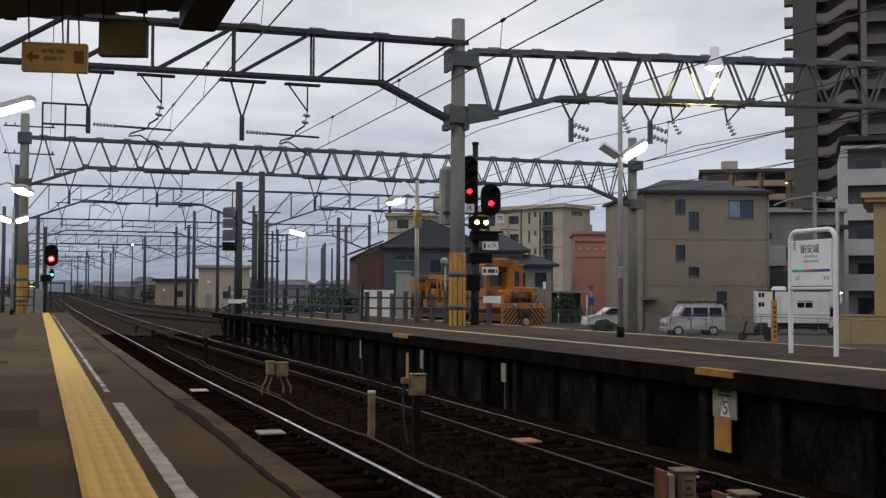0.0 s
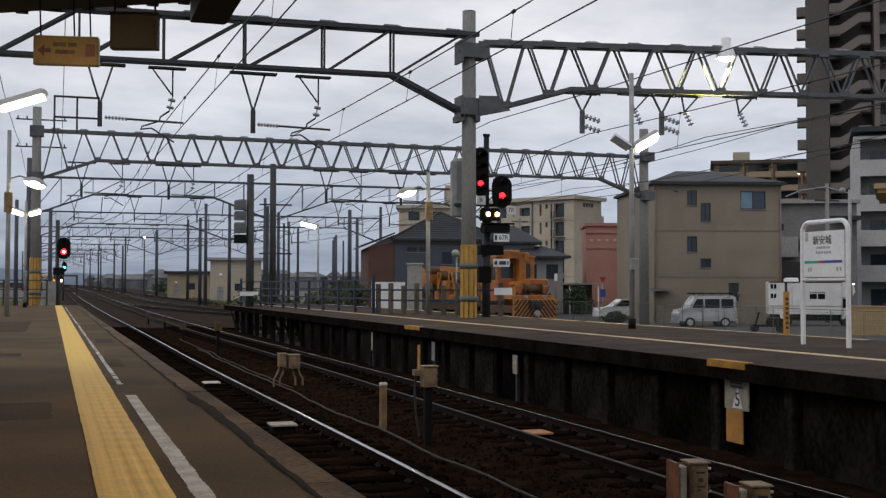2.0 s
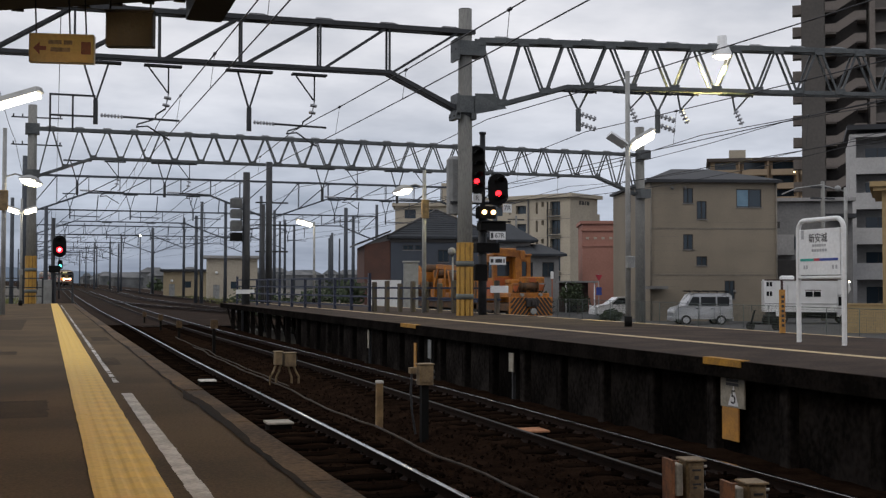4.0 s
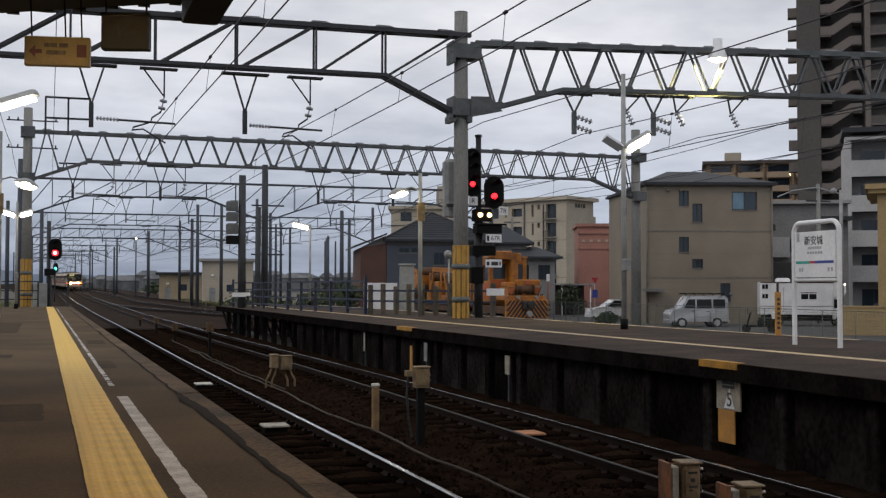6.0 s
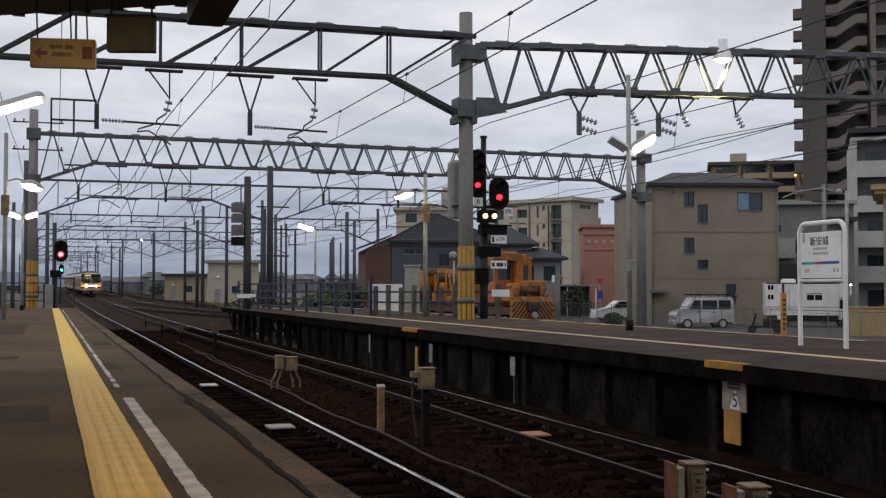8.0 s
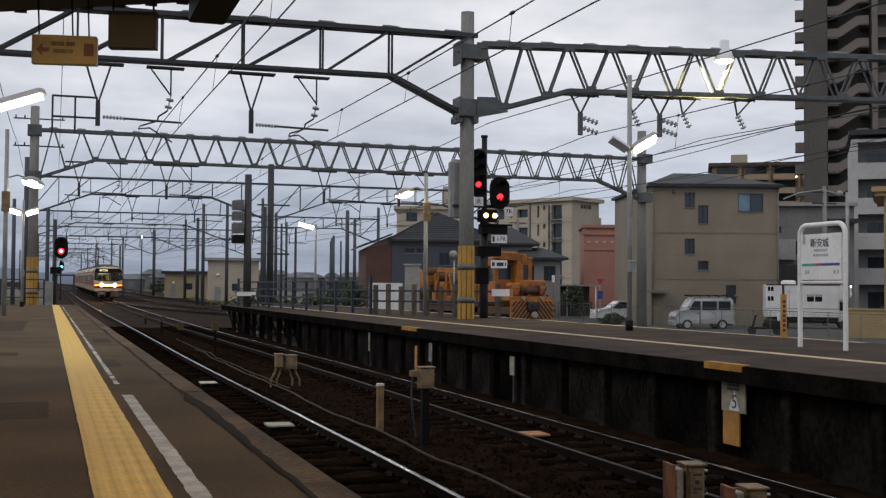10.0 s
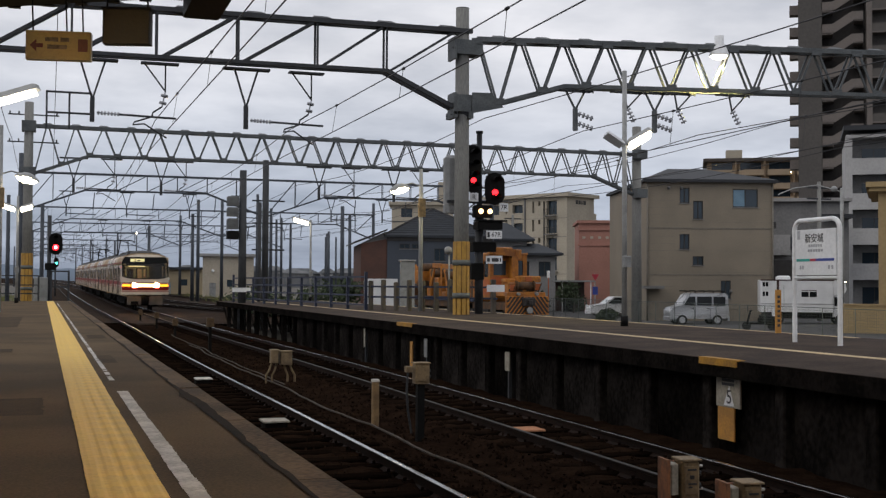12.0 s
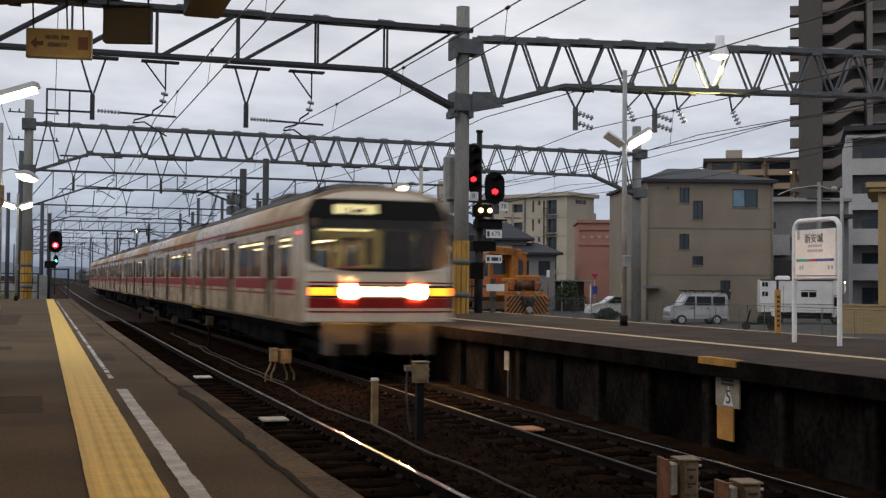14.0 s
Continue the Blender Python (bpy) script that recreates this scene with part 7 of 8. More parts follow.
def apartment(name, m, W, D, floors, fh, wall, label, holes_for, group="", roof="grey_wall", parapet=0.5, over=0.3):
    h = thing(name, m, label, "apartment building", group)
    H = floors * fh
    holes = [o for f in range(floors) for o in holes_for(f, f * fh)]
    s = Shape().facade(W, H, holes, 0.6)
    for mm, w in ((Matrix.Translation((0, D, 0)) @ pose(0, 0, 0, 0, 0, -90), D), (Matrix.Translation((W, 0, 0)) @ pose(0, 0, 0, 0, 0, 90), D), (Matrix.Translation((W, D, 0)) @ pose(0, 0, 0, 0, 0, 180), W)):
        s.facade(w, H, [], 0, m=mm)
    part("wall", s, M[wall], h)
    for o in holes:
        wd = part("window", Shape().box(o[0], o[1], 0.58, 0.62, o[2], o[3]), M["pane"], h)
        part("window_frame", Shape().box((o[0] + o[1]) / 2 - 0.03, (o[0] + o[1]) / 2 + 0.03, 0.54, 0.58, o[2], o[3]).box(o[0], o[1], 0.53, 0.58, o[3] - 0.08, o[3]), M["frame_dark"], wd)
    part("roof", Shape().box(-over, W + over, -over, D + over, H, H + parapet), M[roof], h)
    return h


def cream_holes(f, z):
    z = 12.55 - 2.79 * (4 - f)
    return [(1.2, 1.6, z + 0.7, z + 2.2), (2.6, 4.6, z + 0.6, z + 2.1), (5.85, 6.2, z + 0.7, z + 2.4), (7.2, 9.2, z + 0.4, z + 2.0), (11.0, 11.4, z + 0.65, z + 2.4), (12.1, 12.55, z + 1.7, z + 2.4), (13.7, 15.6, z + 0.3, z + 2.4)]


def wing_holes(f, z):
    z = 12.55 - 2.79 * (4 - f)
    return [(1.5, 3.3, z + 0.5, z + 1.95), (5.2, 7.0, z + 0.5, z + 1.95)]


def make_apartments():
    h = apartment("cream_apartment", pose(63.8, 171.1, GROUND, 0, 0, -60), 17.4, 7.2, 5, 3.1, "cream_wall", "five-storey cream apartment block with a flat roof slab", cream_holes, "apartment blocks", "cream_wall", 0.55, 0.6)
    part("stair_recess_edge", Shape().box(9.6, 9.78, -0.25, 0.0, 0, 15.5), M["grey_wall"], h)
    for f in range(5):
        z = 12.55 - 2.79 * (4 - f)
        b = part("balcony", Shape().box(13.6, 15.7, -0.75, 0, z + 0.05, z + 0.15), M["grey_wall"], h)
        for i in range(9):
            part("baluster", Shape().box(13.62 + i * 0.25, 13.67 + i * 0.25, -0.74, -0.7, z + 0.15, z + 1.1), M["frame_dark"], b)
        part("balcony_rail", Shape().box(13.6, 15.7, -0.76, -0.69, z + 1.1, z + 1.16), M["frame_dark"], b)
        part("parapet", Shape().box(7.2, 9.2, -0.04, 0.1, z - 0.1, z + 0.75), M["cream_wall"], h)
        part("far_balcony", Shape().box(15.6, 17.3, 7.2, 8.0, z - 0.9, z + 0.7), M["cream_wall"], h)
        part("floor_joint", Shape().box(0, 17.4, -0.015, 0.0, z - 0.28, z - 0.22), M["grey_wall"], h)
    part("drainpipe", Shape().tube((13.3, -0.12, 0), (13.3, -0.12, 14.9), 0.09, 8), M["frame_dark"], h)
    for y0, y1 in ((2.3, 2.9), (3.05, 3.6), (3.8, 4.1), (4.3, 5.0)):
        part("wall_bar", Shape().box(17.4, 17.43, y0, y1, 14.45, 15.05), M["frame_dark"], h)
    h = apartment("cream_apartment", pose(51.8, 177.8, GROUND, 0, 0, -18.6), 9.9, 9, 5, 3.0, "cream_wall", "lower wing of the cream apartment block", wing_holes, "apartment blocks", "cream_wall", 0.55, 0.5)
    part("roof_box", Shape().box(7.4, 9.2, 2, 6, 15.5, 18.9), M["cream_wall"], h)

    def pink(f, z):
        return [(3.4, 4.6, z + 0.1, z + 2.2)] if f < 1 else []
    h = apartment("pink_building", pose(42.1, 88.2, GROUND, 0, 0, -22), 6.0, 6, 3, 2.5, "pink_wall", "salmon-pink rendered building with moulded bands", pink, "", "pink_wall", 0.25, 0.18)
    part("moulded_band", Shape().box(-0.12, 6.12, -0.12, 0, 6.9, 7.1).box(-0.08, 6.08, -0.08, 0, 5.6, 5.75), M["pink_wall"], h)
    for i in range(9):
        part("roundel", Shape().box(0.3 + i * 0.65, 0.55 + i * 0.65, -0.06, 0, 6.2, 6.4), M["cream_wall"], h)

    def brown(f, z):
        return [(0.8 + i * 5.2, 4.6 + i * 5.2, z + 1.0, z + 2.4) for i in range(6)]
    h = apartment("ochre_apartment", pose(116.4, 188.4, GROUND, 0, 0, -31), 33, 12, 10, 2.55, "brown_apt", "ochre apartment block with balcony rows and roof boxes", brown, "apartment blocks", "brown_roof", 0.6, 0.7)
    for x in (3.5, 20):
        part("roof_box", Shape().box(x, x + 3, 3, 6, 26.3, 28.0), M["cream_wall"], h)
    for f in range(4, 10):      # balcony parapets along each storey, broken by party walls
        for i in range(6):
            part("balcony_parapet", Shape().box(0.5 + i * 5.2, 5.0 + i * 5.2, -1.0, -0.88, f * 2.55 - 0.1, f * 2.55 + 0.95), M["apt_parapet"], h, "pale tan balcony parapet")
            part("party_wall", Shape().box(5.05 + i * 5.2, 5.3 + i * 5.2, -1.0, 0, f * 2.55 - 0.1, f * 2.55 + 2.5), M["brown_apt"], h)
    for x, z in ((15.0, 22.9), (23.5, 23.0)):
        part("balcony_lamp", Shape().ball((x, -0.9, z + 0.4), 0.17, 8, 6), M["amber_bulb"], h, "small warm balcony lamp")

    # flats at the edge of the lot: white balcony fronts
    h = thing("white_flats", pose(62.6, 79.4, GROUND, 0, 0, -36), "off-white flats with deep balconies and dark recesses", "apartment building", "apartment blocks")
    W, D, fl, fh = 14.0, 9.0, 5, 2.9
    part("wall", Shape().box(0.2, W, 1.6, D, 0, 15.2), M["flat_white"], h)
    part("end_pier", Shape().box(-0.3, 0.2, -0.1, D, 0, 14.6), M["white_parapet"], h, "pale pier at the corner")
    for f in range(fl):
        z = 0.15 + f * fh
        part("balcony_floor", Shape().box(0.2, W, -0.05, 1.6, z - 0.2, z), M["grey_wall"], h)
        if f:
            part("balcony_front", Shape().box(0.2, W, -0.12, 0.0, z - 0.2, z + 1.15), M["white_parapet"], h, "off-white balcony parapet")
        for x in (1.0, 4.8, 8.6, 11.6):
            w = part("balcony_door", Shape().box(x, x + 1.9, 1.55, 1.6, z + 0.02, z + 2.1), M["pane"], h)
            part("door_frame", Shape().box(x + 0.92, x + 0.98, 1.52, 1.55, z + 0.02, z + 2.1), M["frame_dark"], w)
        for x in (3.9, 7.8, 11.2):
            part("party_wall", Shape().box(x, x + 0.15, 0.0, 1.6, z, z + 2.68), M["grey_wall"], h)
    part("roof", Shape().box(-0.5, W, -0.5, D, 15.2, 15.6), M["roof_dark"], h)
    part("eave_slab", Shape().box(-0.3, W, -0.2, 1.6, 14.6, 14.85), M["white_parapet"], h)

    h = thing("ochre_building", pose(37.9, 46.0, GROUND, 0, 0, -40), "ochre rendered building with a moulded cornice", "building")
    s = Shape().facade(9, 6.9, [(1.0, 2.2, 1.2, 3.0), (1.0, 2.2, 4.0, 6.2), (4, 5.5, 4.0, 6.2), (4, 5.5, 1.2, 3.0)], 0.25)
    s.facade(7, 6.9, [], 0, m=Matrix.Translation((0, 7, 0)) @ pose(0, 0, 0, 0, 0, -90)).facade(7, 6.9, [], 0, m=Matrix.Translation((9, 0, 0)) @ pose(0, 0, 0, 0, 0, 90))
    part("wall", s, M["ochre_wall"], h)
    for x0, x1, z0, z1 in ((1.0, 2.2, 1.2, 3.0), (1.0, 2.2, 4.0, 6.2), (4, 5.5, 4.0, 6.2), (4, 5.5, 1.2, 3.0)):
        part("window", Shape().box(x0, x1, 0.2, 0.24, z0, z1), M["pane"], h)
    part("cornice", Shape().box(-0.4, 9.3, -0.35, 7.3, 6.9, 7.1).box(-0.55, 9.4, -0.5, 7.4, 7.1, 7.35), M["ochre_wall"], h)
    solid("garden_wall", Shape().box(0, 3.2, 0, 0.25, 0, 1.4).box(-0.05, 3.25, -0.05, 0.3, 1.4, 1.48), M["ochre_wall"], "low ochre garden wall beside the building", "wall", m=pose(35.8, 46.0, GROUND, 0, 0, -32))

    h = thing("grey_house", pose(50.2, 74.0, GROUND, 0, 0, -28), "plain grey house with a flat roof and a lean-to", "house", "old houses")
    s = Shape().facade(6.4, 8.6, [(2.2, 3.0, 5.0, 6.0)], 0.12).facade(8, 8.6, [], 0, m=Matrix.Translation((6.4, 0, 0)) @ pose(0, 0, 0, 0, 0, 90)).facade(8, 8.6, [], 0, m=Matrix.Translation((0, 8, 0)) @ pose(0, 0, 0, 0, 0, -90))
    part("wall", s, M["grey_wall"], h)
    for o in ((2.2, 3.0, 5.0, 6.0),):
        window(h, Matrix(), *o, 0.1)
    part("roof", Shape().box(-0.3, 6.6, -0.4, 8.2, 8.6, 8.85), M["flat_white"], h)
    part("awning", Shape().box(4.3, 6.5, -1.2, 0, 7.3, 7.6), M["roof_dark"], h)
    part("dark_shed", Shape().box(0.2, 3.4, -1.4, -0.05, 0, 4.2), M["frame_dark"], h)
    part("balcony_box", Shape().box(0.3, 2.1, -0.9, 0, 4.6, 6.1), M["flat_white"], h)
    part("wall_mark", Shape().box(0.9, 1.2, -0.02, 0, 6.6, 7.1), M["frame_dark"], h)


make_apartments()


def make_tower():
    """High-rise with a stair tower: sloping stair parapets between dark landings."""
    h = thing("apartment_tower", pose(93.2, 128.5, GROUND, 0, 0, -36), "dark grey apartment tower with zigzag outdoor stairs", "apartment building", "apartment blocks")
    fh, floors = 2.95, 24
    H = fh * floors
    part("end_wall", Shape().box(0, 3.0, 0, 12, 0, H), M["tower_wall"], h, "plain dark end wall")
    part("stair_core", Shape().box(3.0, 8.6, 2.6, 12, 0, H), M["tower_shade"], h, "stair core wall coloured dark for the recess shade")
    part("main_wall", Shape().box(8.4, 30, 1.6, 14, 0, H), M["tower_wall"], h)
    part("corner_column", Shape().box(8.5, 9.2, -0.1, 1.7, 0, H), M["tower_slab"], h)
    flight = Shape().add([(2.9, 0, 0.2), (4.6, 0, 0.2), (7.0, 0, 1.75), (8.1, 0, 1.75), (8.1, 0, 2.85), (6.7, 0, 2.85), (4.3, 0, 1.35), (2.9, 0, 1.35)] +
                         [(x, 0.18, z) for x, z in ((2.9, 0.2), (4.6, 0.2), (7.0, 1.75), (8.1, 1.75), (8.1, 2.85), (6.7, 2.85), (4.3, 1.35), (2.9, 1.35))],
                         [(0, 1, 6, 7), (1, 2, 5, 6), (2, 3, 4, 5), (15, 14, 9, 8), (14, 13, 10, 9), (13, 12, 11, 10)] + [(i, 8 + i, 8 + (i + 1) % 8, (i + 1) % 8) for i in range(8)]).mesh("stair_parapet", M["tower_slab"])
    low = Shape().box(2.9, 4.4, 0.1, 2.6, 0, 0.2).mesh("stair_landing", M["tower_slab"])
    high = Shape().box(7.0, 8.1, 0.1, 2.6, 1.6, 1.75).mesh("stair_landing", M["tower_slab"])
    side = Shape().box(-1.1, 0, 1.0, 2.6, 0.1, 1.35).mesh("side_balcony", M["tower_slab"])
    slab = Shape().box(9.2, 30, 0, 1.6, -0.1, 0.1).mesh("balcony_floor", M["tower_slab"])
    rail = Shape().box(9.2, 30, 0, 0.06, 0.1, 1.15).mesh("balcony_front", M["tower_wall"])
    for f in range(floors):
        z = f * fh
        part("stair_parapet", flight, None, h, m=pose(0, 0, z))
        part("stair_landing", low, None, h, m=pose(0, 0, z))
        part("stair_landing", high, None, h, m=pose(0, 0, z))
        part("side_balcony", side, None, h, m=pose(0, 0, z))
        part("balcony_floor", slab, None, h, m=pose(0, 0, z))
        part("balcony_front", rail, None, h, m=pose(0, 0, z))
    part("roof", Shape().box(-0.3, 30, -0.3, 14, H, H + 0.8), M["tower_slab"], h)


make_tower()


def make_huts():
    for x, y, w, d, hh, wall, roof, label in ((14.9, 170, 7.0, 6, 3.9, "hut_wall", "roof_dark", "low beige railway hut with a dark flat roof"),
                                             (18.6, 150, 6.4, 5, 5.5, "cream_wall", "flat_white", "plain cream railway hut")):
        z = GROUND + rise(y)
        h = thing("railway_hut", pose(x, y, z, 0, 0, -6), label, "hut", "railway huts")
        o = [(0.8, 1.6, 0.1, 2.1), (3.0, 3.9, 1.6, 2.5)]
        part("wall", Shape().facade(w, hh, o, 0.1).facade(d, hh, [], 0, m=Matrix.Translation((0, d, 0)) @ pose(0, 0, 0, 0, 0, -90)).facade(d, hh, [], 0, m=Matrix.Translation((w, 0, 0)) @ pose(0, 0, 0, 0, 0, 90)), M[wall], h)
        part("door", Shape().box(0.8, 1.6, 0.06, 0.1, 0.1, 2.1), M["grey_box"], h)
        part("window", Shape().box(3.0, 3.9, 0.06, 0.1, 1.6, 2.5), M["pane"], h)
        part("roof", Shape().box(-0.5, w + 0.5, -0.5, d + 0.5, hh, hh + 0.35), M[roof], h)
        part("wall_lamp", Shape().ball((1.2, -0.12, hh * 0.66), 0.2, 10, 6), M["white"], h)


make_huts()

# ---- the far distance ----
M["leaf"] = mat("dull_green_leaves", (0.05, 0.07, 0.03), (0.025, 0.04, 0.018), 0.8, scale=1.5, fine=9)
M["bark"] = mat("grey_bark", (0.10, 0.08, 0.06), None, 0.9, scale=5)
M["weed"] = mat("dry_weeds", (0.20, 0.20, 0.065), (0.10, 0.12, 0.04), 0.9, scale=2)
# aerial haze is mixed into the hill and town base colours
M["hill"] = mat("haze_tinted_hill", (0.23, 0.285, 0.36), (0.20, 0.25, 0.32), 1.0, scale=0.002, fine=0.01, bump=0)
M["town"] = mat("haze_tinted_town_wall", (0.16, 0.165, 0.17), (0.05, 0.055, 0.06), 0.9, scale=0.05, fine=0.35, bump=0)


def make_distance():
    s = Shape()
    n = 90
    pts = []
    for i in range(n + 1):
        a = radians(-25 + 75 * i / n)
        hgt = 42 + 34 * noise.noise((i * 0.09, 0.4, 0)) + 12 * noise.noise((i * 0.4, 2.4, 0))
        pts.append((3600 * math.sin(a), 3600 * math.cos(a), max(12, hgt)))
    v = [(x, y, -8) for x, y, z in pts] + pts + [(x * 1.08, y * 1.08, z * 0.5) for x, y, z in pts]
    k = n + 1
    s.add(v, [(r * k + i, r * k + i + 1, (r + 1) * k + i + 1, (r + 1) * k + i) for r in (0, 1) for i in range(n)], None, True)
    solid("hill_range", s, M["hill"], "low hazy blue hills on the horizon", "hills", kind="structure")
    s = Shape()
    rnd = random.Random(21)
    for i in range(420):
        y = rnd.uniform(330, 900)
        x = rnd.uniform(16, 420) if rnd.random() < 0.78 else rnd.uniform(-160, -22) - 0.0006 * y * y * 0.5
        w, d, hh = rnd.uniform(4, 11), rnd.uniform(5, 10), rnd.uniform(2.5, 5.5)
        if rnd.random() < 0.06:
            hh *= 1.8
        z = GROUND + rise(y)
        m = pose(x, y, z, 0, 0, rnd.uniform(-25, 25))
        s.box(0, w, 0, d, 0, hh, m=m)
        s.add([(-0.4, -0.4, hh), (w + 0.4, -0.4, hh), (w + 0.4, d + 0.4, hh), (-0.4, d + 0.4, hh), (w * 0.2, d / 2, hh + 1.6), (w * 0.8, d / 2, hh + 1.6)],
              [(0, 1, 5, 4), (1, 2, 5), (2, 3, 4, 5), (3, 0, 4), (3, 2, 1, 0)], m)
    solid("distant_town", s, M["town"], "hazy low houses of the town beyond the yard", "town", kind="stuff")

    def leaves(s, c, r, n, rnd, size):
        for _ in range(n):
            p = Vector((rnd.gauss(0, 1), rnd.gauss(0, 1), rnd.gauss(0, 0.8)))
            p = p.normalized() * r * rnd.random() ** 0.4
            p.z *= 0.8
            q = Vector(c) + p
            a = Vector((rnd.uniform(-1, 1), rnd.uniform(-1, 1), rnd.uniform(-1, 1))).normalized() * size
            b = Vector((rnd.uniform(-1, 1), rnd.uniform(-1, 1), rnd.uniform(-1, 1))).normalized() * size
            s.add([q - a, q + b, q + a, q - b * 0.6], [(0, 1, 2, 3)])
    rnd = random.Random(9)
    s = Shape()
    for i in range(260):
        y = rnd.uniform(190, 560)
        x = rnd.choice((rnd.uniform(21, 130), rnd.uniform(-60, -14) + bend(y)))
        leaves(s, (x, y, GROUND + rise(y) + 1.4), rnd.uniform(1.4, 3.4), 70, rnd, 0.6)
    solid("far_trees", s, M["leaf"], "dark green shrubs and trees beyond the yard", "trees", kind="stuff")
    s = Shape()
    for i in range(4200):
        y = rnd.uniform(63, 165)
        x = rnd.uniform(15.5, 27) if rnd.random() < 0.8 else rnd.uniform(-9, -2)
        z = GROUND + rise(y)
        hh = rnd.uniform(0.25, 0.8)
        a = rnd.uniform(0, 6.3)
        s.add([(x - 0.06 * math.cos(a), y - 0.06 * math.sin(a), z), (x + 0.06 * math.cos(a), y + 0.06 * math.sin(a), z), (x + rnd.uniform(-0.2, 0.2), y, z + hh)], [(0, 1, 2)])
    solid("yard_weeds", s, M["weed"], "dry yellow-green weeds along the yard", "weeds", kind="stuff")
    for x, y, r, hh in ((38.0, 80.5, 1.3, 2.3), (36.2, 83, 1.0, 1.8), (30.5, 60.0, 0.6, 0.9), (27.8, 30.5, 0.7, 0.9), (11.8, 72, 1.5, 1.9), (13.6, 73, 1.6, 2.1), (15.4, 71.5, 1.5, 1.8), (17.2, 73, 1.6, 2.2), (18.6, 74, 1.2, 2.4)):
        t = thing("garden_shrub", pose(x, y, GROUND), "dark green garden shrub with small leaves", "shrub", "garden shrubs")
        part("trunk", Shape().tube((0, 0, -0.05), (0.05, 0, hh * 0.6), 0.06, 8, 0.03).tube((0.03, 0, hh * 0.3), (0.3, 0.1, hh * 0.8), 0.03, 6, 0.015), M["bark"], t)
        s = Shape()
        for _ in range(4):
            leaves(s, (rnd.uniform(-r, r) * 0.5, rnd.uniform(-r, r) * 0.5, hh * rnd.uniform(0.4, 0.85)), r * 0.7, 170, rnd, 0.12)
        part("crown", s, M["leaf"], t)
    # street light with a curved arm over the lot, and utility poles
    sl = thing("street_lamp", pose(34.0, 50.0, GROUND), "slim street lamp with a long curved arm", "street lamp")
    part("post", Shape().tube((3.2, -2.2, 0), (3.2, -2.2, 7.2), 0.09, 10), M["lamp_pole"], sl)
    part("arm", Shape().path([(3.2, -2.2, 7.0), (2.2, -1.6, 7.35), (1.2, -1.0, 7.2), (0.6, -0.6, 6.9)], 0.035, 8), M["lamp_pole"], sl)
    part("lamp_housing", Shape().ball((2.9, -2.0, 7.15), 0.16, 10, 6), M["grey_box"], sl)
    for x, y, top in ((46.5, 62.0, 9.0), (45.0, 110.0, 9.5), (33.0, 98.0, 8.5)):
        u = thing("utility_pole", pose(x, y, GROUND), "grey concrete utility pole with cross arms", "utility pole", "utility poles")
        part("pole", Shape().tube((0, 0, -0.1), (0, 0, top), 0.17, 10, 0.12), M["concrete"], u)
        for z in (top - 0.4, top - 1.1):
            part("cross_arm", Shape().box(-0.9, 0.9, -0.05, 0.05, z - 0.05, z + 0.05), M["dark_steel"], u)
    for x, y, z in ((12.7, 185.6, 9.3),):
        yl = thing("yard_lamp", pose(x, y, rise(y)), "small lit lamp on a mast in the yard", "lamp post", "yard lamps")
        part("mast", Shape().tube((0, 0, GROUND - 0.1), (0, 0, z), 0.1, 8), M["far_steel"], yl)
        part("lamp", Shape().ball((0, -0.15, z), 0.17, 10, 6), M["bulb"], yl, "lit lamp bulb")
    # unseen plain walls, added to close the place and cut skylight behind the camera
    solid("wall_south", Shape().box(-14, 32, -16.4, -16, GROUND, 9.5), M["grey_wall"], "unseen grey wall added behind the camera to block sky", "wall", kind="structure")
    solid("wall_west", Shape().box(-9.4, -9.05, -16, 14, GROUND, 5.1), M["grey_wall"], "unseen grey wall added along the west platform to block sky", "wall", kind="structure")


make_distance()


# ---- the train ----
M["train_cream"] = mat("cream_train_paint", (0.42, 0.305, 0.19), (0.34, 0.245, 0.15), 0.28, scale=1.2, fine=14, bump=0.02)
M["train_red"] = mat("red_train_paint", (0.25, 0.010, 0.007), (0.18, 0.008, 0.006), 0.55, scale=2, bump=0.02, spec=0.2)
# lighter copy of train_cream: headlight glare is put into the cab colour
M["train_nose"] = mat("glare_lit_cab_cream", (0.60, 0.51, 0.40), (0.52, 0.44, 0.34), 0.35, scale=1.2, fine=14, bump=0.02)
M["skirt_grey"] = mat("grey_skirt_paint", (0.105, 0.088, 0.07), (0.05, 0.042, 0.034), 0.6, scale=2)
M["train_roof"] = mat("dark_grey_roof_paint", (0.055, 0.052, 0.05), (0.032, 0.031, 0.03), 0.7, scale=2)
M["train_dark"] = mat("dark_underframe", (0.009, 0.008, 0.0075), (0.005, 0.0045, 0.004), 0.95, scale=3, spec=0.05)
M["train_seam"] = mat("rubber_seal", (0.02, 0.02, 0.022), None, 0.6, bump=0)
M["train_inside"] = mat("warm_interior_panel", (0.52, 0.40, 0.25), (0.40, 0.30, 0.18), 0.6, scale=2, bump=0)
M["train_seat"] = mat("red_seat_cloth", (0.42, 0.085, 0.04), None, 0.9, scale=6)
M["train_glass"] = glass_mat("tinted_train_glass", (0.03, 0.022, 0.014), 0.12, clear=0.62)
M["wind_glass"] = glass_mat("windscreen_glass", (0.012, 0.014, 0.015), 0.05, clear=0.5)
M["saloon_light"] = mat("saloon_light", (0.9, 0.9, 0.8), None, 0.4, bump=0, glow=(1.0, 0.72, 0.36), power=8)
